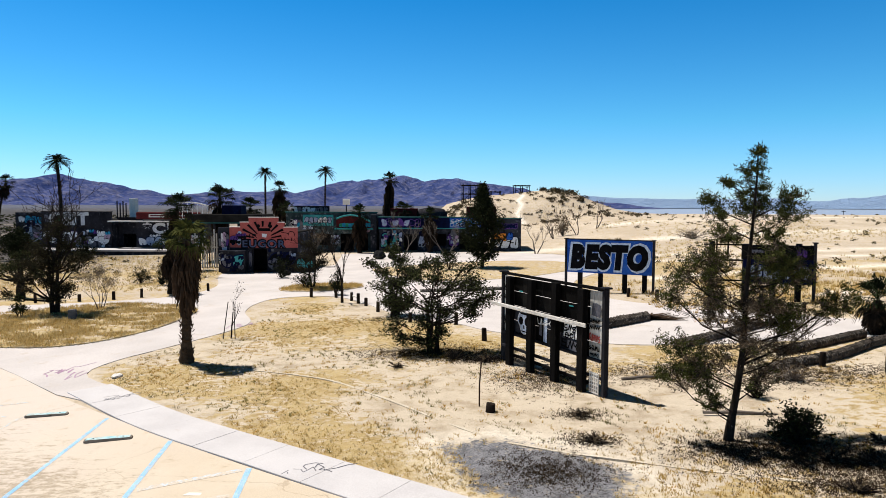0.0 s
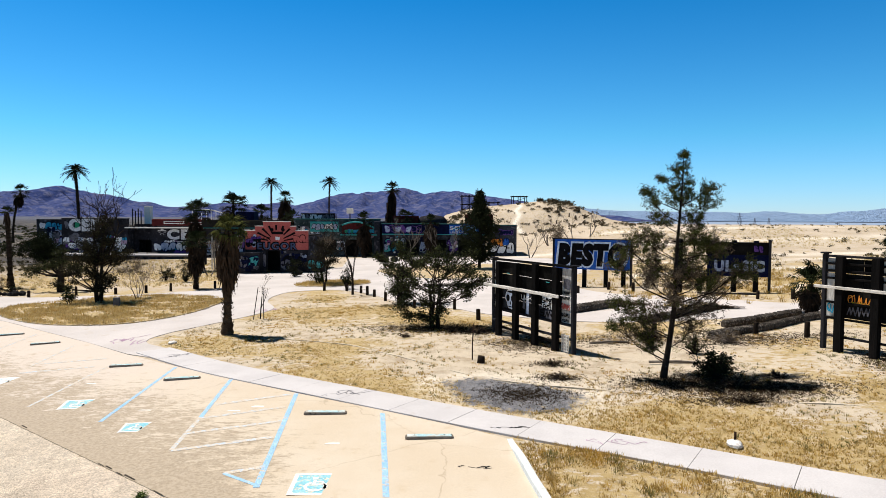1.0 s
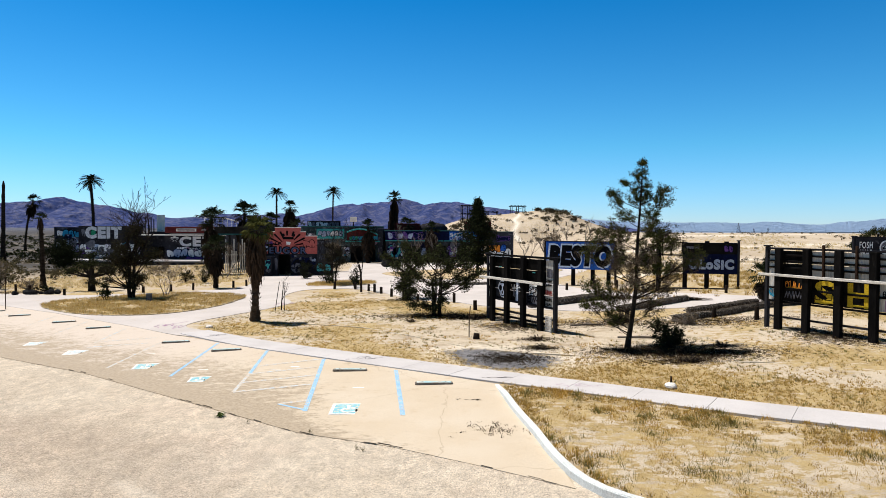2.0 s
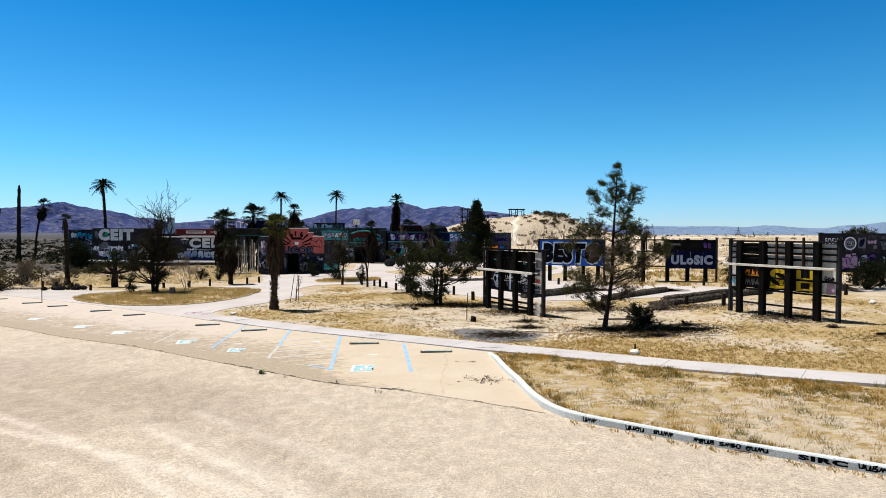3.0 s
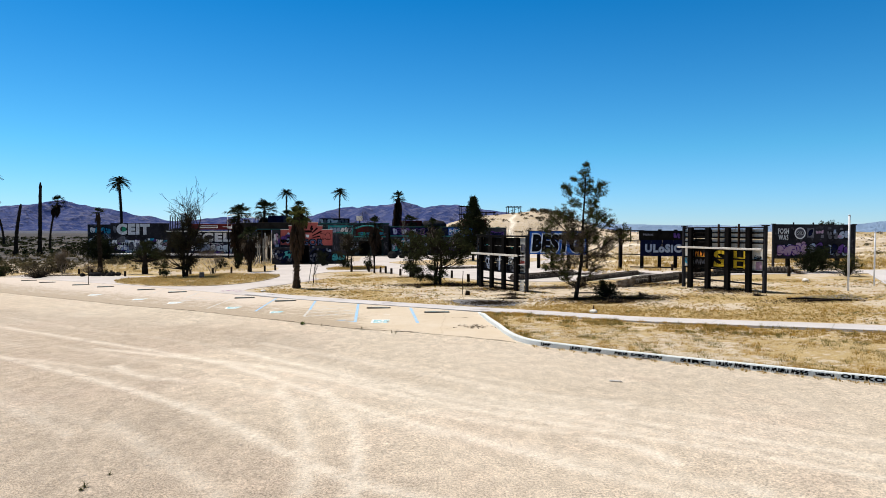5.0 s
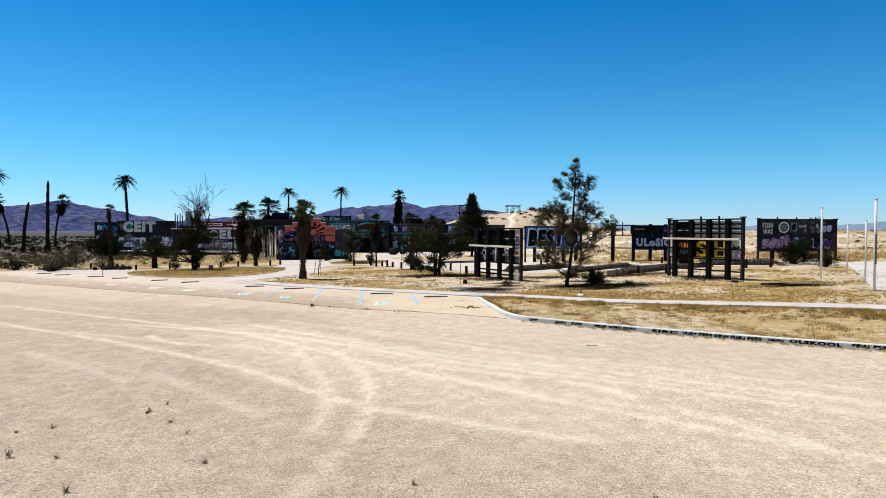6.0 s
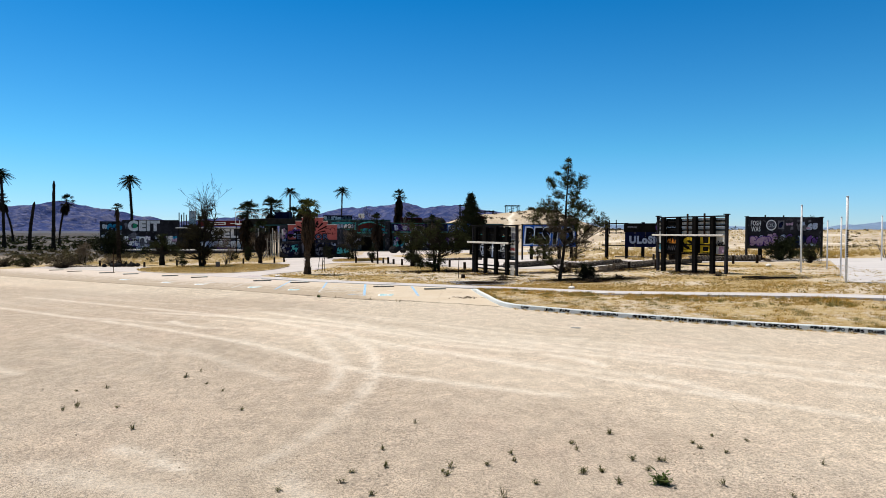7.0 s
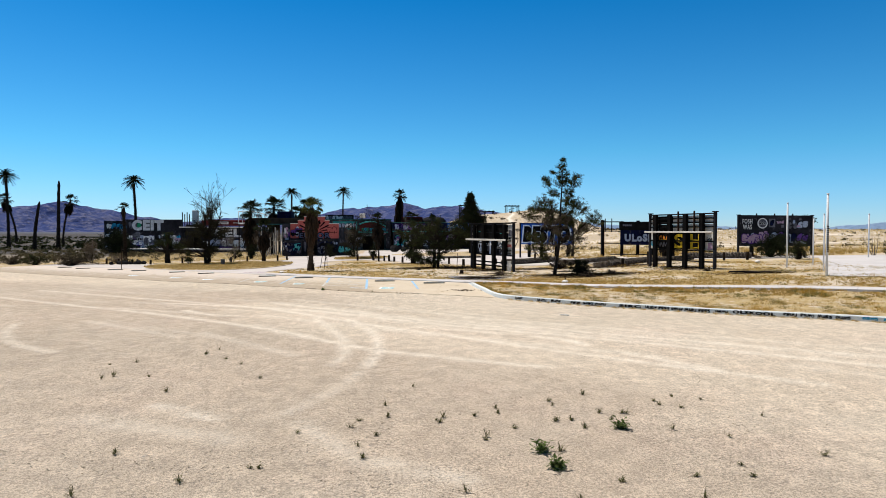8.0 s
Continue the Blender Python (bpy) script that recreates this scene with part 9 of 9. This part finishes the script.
    crowd(ob, X(-20.0), X(-17.1), 0.1, 2.5, -0.03, rnd, 6, (("deep", "grey", "black"), ("black", "deep", "grey"), ("black", "grey", "deep"), ("black", "pale", "deep")))
    crowd(ob, X(-24.5), X(-22.2), 0.1, 2.1, -0.935, rnd, 5, (("deep", "grey", "black"), ("black", "deep", "grey"), ("black", "grey", "deep"), ("black", "pale", "deep")))
    crowd(ob, X(-25.05), X(-24.0), 0.3, 4.4, -0.135, rnd, 4)
    crowd(ob, X(-23.9), X(-22.2), 2.6, 4.5, -0.03, rnd, 2, (("black", "black"), ("black", "purple")))
    # low wall at the entrance's other side
    wall_box(ob, "wing_wall", (X(-17.0), -0.6, 0), (X(-15.0), -0.3, 1.9), WALL_DARK, 0.02)
    piece(ob, X(-16.9), X(-15.1), 0.3, 1.6, -0.63, rnd, ("black", "teal", "cyan"), 2, "teal spray pieces")


red_building()


def colonnade():
    """A row of thin pale uprights beside the entrance building, with a dark flat roof behind."""
    rnd = random.Random(42)
    ob = thing("slat_screen", pose(-28.3, 79.0, gz(-28.3, 79)), "screen of weathered pale and brown uprights", "screen")
    for k in range(15):
        b = Build()
        x = -1.9 + k * 0.27
        h = 4.3 if k % 4 == 0 else rnd.uniform(2.4, 4.0)
        b.box((x, -0.06, -0.1), (x + 0.13, 0.06, h), 0, 0.01)
        part("slat", b, WHITE_TRIM if k % 4 == 0 else (BOARD_GREY if k % 2 else BOLLARD), ob)
    b = Build()
    b.box((-2.0, 0.07, 2.2), (2.2, 0.14, 2.35), 0, 0.01)
    part("rail", b, BOARD_GREY, ob)
    ob = thing("pavilion", pose(-29.0, 88.0, gz(-29, 88)), "dark flat pavilion roof on posts", "pavilion")
    wall_box(ob, "roof", (-5.0, -2.5, 4.9), (4.5, 2.5, 5.9), ROOF_DARK, 0.05)
    wall_box(ob, "roof_edge", (-5.05, -2.56, 4.75), (4.55, -2.5, 4.95), TEAL_TRIM, 0.01)
    for x in (-4.6, -1.5, 1.5, 4.1):
        for y in (-2.2, 2.2):
            wall_box(ob, "column", (x - 0.12, y - 0.12, -0.1), (x + 0.12, y + 0.12, 4.76), POST_GREY, 0.02)
    wall_box(ob, "roof_box", (-0.8, -1.5, 5.9), (1.6, 0.5, 7.0), SPRAY_DEEP, 0.03, "blue painted box on the roof")
    ob = thing("truss_arch", pose(-36.0, 96.0, gz(-36, 96)), "white arched truss of an old slide", "truss")
    b = Build()
    top = [(x, 0, 6.4 + 1.1 * math.cos((x + 2) * 0.34)) for x in np.linspace(-3.5, 3.5, 11)]
    b.tube(top, [0.09] * 11, 6)
    b.tube([(-3.5, 0, 5.2), (3.5, 0, 5.2)], [0.09, 0.09], 6)
    part("chord", b, WHITE_METAL, ob)
    for k in range(11):
        b = Build()
        b.tube([(top[k][0], 0, 5.2), top[k]], [0.05, 0.05], 5)
        part("web_bar", b, WHITE_METAL, ob)
    for x in (-3.4, 3.4):
        b = Build()
        b.tube([(x, 0, -0.2), (x, 0, 5.2)], [0.12, 0.1], 6)
        part("leg", b, POST_DARK, ob)


colonnade()


def teal_building():
    rnd = random.Random(43)
    ob = thing("teal_building", pose(-17.0, 102.0, gz(-17, 102)), "low teal-trimmed building with an arched fascia", "building")
    X = lambda x: x + 17.0
    facade(ob, X(-26), X(-12.6), 0, 5.7, 0, 0.3, [(X(-18.0), X(-16.0), 0, 2.6), (X(-15.2), X(-13.9), 0, 2.6), (X(-21.5), X(-19.5), 0.9, 2.6)], WALL_TEAL)
    for x in (-26, -12.9):
        wall_box(ob, "side_wall", (X(x), 0.32, 0), (X(x) + 0.3, 9, 5.4), WALL_GREY)
    wall_box(ob, "back_wall", (X(-26), 9, 0), (X(-12.6), 9.3, 5.4), WALL_GREY)
    wall_box(ob, "roof", (X(-25.7), 0.4, 5.3), (X(-12.9), 9, 5.45), ROOF_DARK)
    wall_box(ob, "shade_sheet", (X(-25.6), 2.5, 0), (X(-13), 2.6, 5.2), VOID)
    wall_box(ob, "roof_edge", (X(-26.1), -0.08, 5.7), (X(-12.5), 0.3, 5.85), TEAL_TRIM)
    b = Build()
    arch = [(X(-18.4) + 5.2 * t, 0, 3.6 + 1.75 * math.sin(math.pi * (0.25 + 0.62 * t))) for t in [k / 12 for k in range(13)]]
    base = [(p[0], 0, 3.5) for p in arch]
    b.grid([[(p[0], -0.9, p[2]) for p in base], [(p[0], -0.9, p[2]) for p in arch], [(p[0], -0.4, p[2]) for p in arch]], 0, closed=False, smooth=False)
    part("arched_fascia", b, WALL_RED, ob, "arched fascia with brown and teal spray")
    b = Build()
    b.tube([(p[0], -0.93, p[2]) for p in arch], [0.13] * 13, 6)
    part("arch_edge", b, SPRAY_TEAL, ob, "bright teal arch edge")
    wall_box(ob, "awning", (X(-18.6), -1.3, 3.3), (X(-13.0), -0.02, 3.5), SPRAY_TEAL, 0.02, "teal awning edge")
    wall_box(ob, "sign_block", (X(-23.5), -0.12, 3.8), (X(-19.0), -0.02, 5.4), SPRAY_TEAL, 0.02)
    piece(ob, X(-18.0), X(-13.4), 3.55, 4.3, -0.94, rnd, ("teal", "cyan", "green"), 7, "teal and green spray pieces")
    piece(ob, X(-23.3), X(-19.2), 4.0, 5.2, -0.15, rnd, ("deep", "white", "pale"), 5, "pale teal spray pieces")
    wall_box(ob, "roof_sign", (X(-25.5), 2.0, 5.5), (X(-20.0), 2.2, 6.7), WALL_DARK, 0.02)
    piece(ob, X(-25.4), X(-20.2), 5.55, 6.65, 1.97, rnd, ("black", "white", "grey"), 6, "white spray pieces on the roof wall")
    crowd(ob, X(-25.8), X(-21.6), 0.2, 5.5, -0.03, rnd, 9)
    crowd(ob, X(-18.2), X(-13.6), 2.7, 5.6, -0.03, rnd, 6)
    crowd(ob, X(-19.4), X(-18.1), 0.2, 3.2, -0.03, rnd, 2)
    wall_box(ob, "drum", (X(-13.4), -1.2, 0), (X(-12.5), -0.4, 5.5), WALL_GREY, 0.1)
    ob = thing("blue_building", pose(-5.0, 100.0, gz(-5, 100)), "long low building with purple and blue spray fascia", "building")
    X = lambda x: x + 5.0
    facade(ob, X(-12.0), X(3.6), 0, 3.4, 0, 0.3, [(X(-8.5), X(-6.5), 0, 2.5), (X(-4.4), X(-2.4), 0.8, 2.5), (X(-0.5), X(1.2), 0, 2.5)], WALL_GREY)
    wall_box(ob, "fascia", (X(-12.0), -0.9, 3.4), (X(-5.6), 0.3, 4.85), SPRAY_DEEP, 0.02, "dark fascia with purple spray")
    wall_box(ob, "fascia", (X(-5.6), -0.9, 3.4), (X(3.6), 0.3, 4.85), SPRAY_DEEP, 0.02, "dark blue spray fascia")
    wall_box(ob, "roof_edge", (X(-12.1), -1.0, 4.85), (X(3.7), 0.34, 4.97), TEAL_TRIM)
    wall_box(ob, "soffit_edge", (X(-12.0), -0.98, 3.26), (X(3.6), -0.86, 3.4), SPRAY_TEAL)
    wall_box(ob, "back_wall", (X(-12), 9, 0), (X(3.6), 9.3, 4.6), WALL_GREY)
    wall_box(ob, "roof", (X(-12), 0.34, 4.5), (X(3.6), 9, 4.65), ROOF_DARK)
    wall_box(ob, "shade_sheet", (X(-11.6), 2.5, 0), (X(3.4), 2.6, 4.4), VOID)
    wall_box(ob, "roof_hut", (X(-11), 5.5, 4.65), (X(-7), 8.5, 6.1), WALL_RED, 0.02, "red roof hut")
    wall_box(ob, "roof_hut", (X(0.5), 6.0, 4.65), (X(5), 8.5, 6.4), WALL_RED, 0.02, "red roof hut")
    b = Build()
    b.grid([[(X(-4.8) + r * math.cos(t), 7 + r * math.sin(t) * 0.8, 4.65 + h) for t in [2 * math.pi * k / 14 for k in range(14)]] for r, h in ((2.4, 0), (2.4, 0.8), (1.9, 1.35), (0.6, 1.6))], 0)
    part("roof_dome", b, WALL_DARK, ob, "dark round roof hut")
    piece(ob, X(-11.6), X(-6.0), 3.5, 4.75, -0.92, rnd, ("purple", "deep", "pale", "purple"), 7, "purple and blue spray pieces")
    wall_box(ob, "blue_mural", (X(-1.9), -0.925, 3.45), (X(2.5), -0.905, 4.8), SPRAY_BLUE, 0.0, "bright blue spray field")
    for z0, z1, col in ((3.5, 4.0, "pale"), (4.0, 4.7, "white"), (3.9, 4.6, "cyan")):
        tag(ob, X(-1.8), X(2.4), z0, z1, -0.94, rnd, col, 0.09, 6, "angular pale spray letters")
    piece(ob, X(-11.8), X(-8.8), 0.3, 2.8, -0.02, rnd, ("deep", "teal", "grey"), 4, "dark spray pieces")
    piece(ob, X(-2.2), X(-0.6), 0.3, 2.8, -0.02, rnd, ("black", "grey", "purple"), 3, "dark spray pieces")
    piece(ob, X(1.4), X(3.4), 0.3, 2.8, -0.02, rnd, ("black", "pale", "grey"), 3, "dark spray pieces")
    crowd(ob, X(-11.8), X(-8.7), 0.2, 3.2, -0.03, rnd, 7)
    crowd(ob, X(-6.4), X(-4.5), 0.2, 3.2, -0.03, rnd, 3)
    crowd(ob, X(-2.3), X(-0.6), 0.2, 3.2, -0.03, rnd, 3)
    crowd(ob, X(1.3), X(3.5), 0.2, 3.2, -0.03, rnd, 4)
    wall_box(ob, "end_wall", (X(3.9), -2.0, 0), (X(8.1), -1.7, 4.75), WALL_GREY, 0.02, "grey end wall with a bright spray piece")
    wall_box(ob, "end_side", (X(7.8), -1.68, 0), (X(8.1), 9, 4.75), WALL_GREY, 0.02)
    wall_box(ob, "end_roof", (X(3.9), -1.7, 4.6), (X(7.8), 9, 4.7), ROOF_DARK, 0.02)
    wall_box(ob, "end_cap", (X(3.8), -2.05, 4.75), (X(8.2), -1.65, 4.86), TEAL_TRIM, 0.01)
    piece(ob, X(4.2), X(7.8), 0.4, 2.6, -2.02, rnd, ("black", "pale", "white"), 5, "blue, white and orange spray pieces")
    piece(ob, X(4.2), X(7.0), 1.6, 3.0, -2.03, rnd, ("deep", "blue", "orange"), 3, "blue, white and orange spray pieces")
    piece(ob, X(5.4), X(7.6), 3.2, 4.3, -2.02, rnd, ("purple", "deep"), 3, "blue, white and orange spray pieces")


teal_building()

# lamp, tower and pergola on the hill, pylons
ob = thing("lamp_post", on(-23.7, 139.6), "white box lamp on a thin dark post", "lamp post")
wall_box(ob, "post", (-0.1, -0.1, -0.2), (0.1, 0.1, 7.0), POST_DARK, 0.01)
wall_box(ob, "lamp_box", (-0.65, -0.5, 7.0), (0.65, 0.5, 8.1), WHITE_TRIM, 0.05)


def timber_frame(x, y, w, d, h, decks, label, name, tilt=0.0):
    ob = thing(name, on(x, y, 8), label, "timber frame")
    for sx in (-1, 0, 1):
        for sy in (-1, 1):
            b = Build()
            b.tube([(sx * w / 2, sy * d / 2, -0.6), (sx * w / 2 + tilt, sy * d / 2, h)], [0.14, 0.12], 6)
            part("post", b, POST_DARK, ob)
    for z in decks:
        for sy in (-1, 1):
            wall_box(ob, "beam", (-w / 2 - 0.5, sy * d / 2 - 0.1, z), (w / 2 + 0.5, sy * d / 2 + 0.1, z + 0.22), POST_DARK, 0.02)
        for k in range(5):
            x_ = -w / 2 + w * k / 4
            wall_box(ob, "joist", (x_ - 0.08, -d / 2 - 0.3, z + 0.22), (x_ + 0.08, d / 2 + 0.3, z + 0.38), POST_DARK, 0.02)
    b = Build()
    b.tube([(-w / 2, -d / 2, 0.3), (w / 2, -d / 2, h * 0.8)], [0.07, 0.07], 5)
    part("brace", b, POST_DARK, ob)


timber_frame(2.3, 212.0, 4.4, 3.4, 5.0, (2.0, 4.7), "dark timber slide tower on the hill's flank", "slide_tower")
timber_frame(19.0, 219.0, 4.4, 3.0, 2.0, (1.8,), "dark timber pergola on top of the hill", "pergola")
timber_frame(9.0, 216.0, 6.0, 2.0, 1.1, (0.9,), "low dark timber deck on the hill", "hill_deck")


for k in range(9):
    x, y = 26.0 + 1.5 * k + 1.8 * math.sin(k * 2.1), 193.0 + 5.0 * math.sin(k * 1.7)
    b = Build()
    b.tube([(0, 0, -0.4), (0.05, 0, 1.0), (0.12 * math.sin(k), 0, 0.9 + 1.1 * math.sin(k * 3.1) ** 2)], [0.2, 0.17, 0.12], 7)
    mesh_thing(b, "dead_stump", PALM_BARK, "dark broken tree stump on the sand hill", "stump", "stumps on the hill", "", on(x, y))


def pylon(x, y, h, seed):
    ob = thing("power_pylon", pose(x, y, gz(x, y)), "distant steel lattice power pylon", "pylon", "power pylons")
    b = Build()
    w = h * 0.16
    for sx in (-1, 1):
        for sy in (-1, 1):
            b.tube([(sx * w, sy * w, 0), (sx * w * 0.28, sy * w * 0.28, h * 0.7), (sx * 0.2, sy * 0.2, h)], [0.28, 0.25, 0.2], 4)
    for k in range(6):
        z0, z1 = h * 0.7 * k / 6, h * 0.7 * (k + 1) / 6
        a, c = w * (1 - 0.72 * k / 6), w * (1 - 0.72 * (k + 1) / 6)
        b.tube([(-a, -a, z0), (c, -c, z1)], [0.14, 0.14], 3)
        b.tube([(a, -a, z0), (-c, -c, z1)], [0.14, 0.14], 3)
    part("tower", b, RUST, ob)
    b = Build()
    for z, l in ((0.72, 0.2), (0.85, 0.16)):
        b.tube([(-h * l, 0, h * z), (h * l, 0, h * z)], [0.22, 0.22], 4)
    part("cross_arm", b, RUST, ob)


for k, (x, y, h) in enumerate([(627, 1500, 31), (837, 1900, 20), (969, 2100, 22)]):
    pylon(x, y, h, k)
for x, y, h in ((236, 420, 14.0),):
    ob = thing("utility_pole", on(x, y), "distant wooden utility pole with a cross bar", "utility pole", "utility poles")
    b = Build()
    b.tube([(0, 0, -0.5), (0, 0, h)], [0.2, 0.16], 6)
    part("post", b, POST_DARK, ob)
    wall_box(ob, "cross_bar", (-1.3, -0.1, h - 0.6), (1.3, 0.1, h - 0.35), POST_DARK, 0.01)

# ---------------- sidewalk slabs ----------------
walkway = thing("sidewalk", pose(0, 0, 0), "pinkish white concrete sidewalk of cast slabs", "sidewalk", "", "structure")
arc = [0.0]
for a, c in zip(WALK_LINE[:-1], WALK_LINE[1:]):
    arc.append(arc[-1] + float(np.linalg.norm(c - a)))


def along(s):
    return np.array([np.interp(s, arc, [p[0] for p in WALK_LINE]), np.interp(s, arc, [p[1] for p in WALK_LINE])])


SLAB_LEN, s, k = 2.15, 0.0, 0
rnd = random.Random(77)
while s < arc[-1] - 0.5:
    b = Build()
    rings = []
    e0, e1 = s + 0.007, min(s + SLAB_LEN, arc[-1]) - 0.007
    lift = rnd.uniform(-0.003, 0.003)
    for t in np.linspace(e0, e1, 5):
        p, q = along(t), along(t + 0.05)
        d = (q - p) / (np.linalg.norm(q - p) + 1e-9)
        n = np.array([-d[1], d[0]])
        z = gz(*p) + lift
        rings.append([(p[0] + n[0] * o, p[1] + n[1] * o, z + h) for o, h in ((-0.78, -0.15), (-0.775, 0.038), (-0.755, 0.05), (0.755, 0.05), (0.775, 0.038), (0.78, -0.15))])
    b.grid(rings, 0, smooth=False)
    part("slab", b, CONCRETE, walkway)
    s += SLAB_LEN
    k += 1
b = Build()
rings = []
for p, d in [(WALK_LINE[i], WALK_LINE[min(i + 1, len(WALK_LINE) - 1)] - WALK_LINE[max(0, i - 1)]) for i in range(len(WALK_LINE))]:
    n = np.array([-d[1], d[0]]) / np.linalg.norm(d)
    rings.append([(p[0] + n[0] * o, p[1] + n[1] * o, gz(*p) + h) for o, h in ((-0.74, -0.1), (-0.74, 0.03), (0.74, 0.03), (0.74, -0.1))])
b.grid(rings, 0, smooth=False)
part("joint_bed", b, STOP_SIDE, walkway, "dark joints between the slabs")
scrawl(walkway, -4.0, 22.0, 1.3, 0.45, 3, SPRAY_GREY, 5, 0.025, 0.056)
scrawl(walkway, -12.2, 28.3, 1.0, 0.4, 5, SPRAY_GREY, 4, 0.025, 0.056)
scrawl(plaza, -16.3, 32.2, 1.8, 1.0, 6, SPRAY_PINK, 7, 0.05, 0.03)
scrawl(plaza, -12.5, 42.5, 1.0, 0.8, 7, SPRAY_PINK, 6, 0.06, 0.03)
scrawl(walkway, 3.7, 17.3, 1.0, 0.3, 8, SPRAY_PINK, 5, 0.02, 0.056)
scrawl(walkway, 1.3, 18.4, 1.1, 0.10, 9, SPRAY_BLACK, 4, 0.03, 0.056)
scrawl(lot, 0.3, 15.6, 0.8, 0.15, 10, SPRAY_BLACK, 4, 0.02, 0.02)
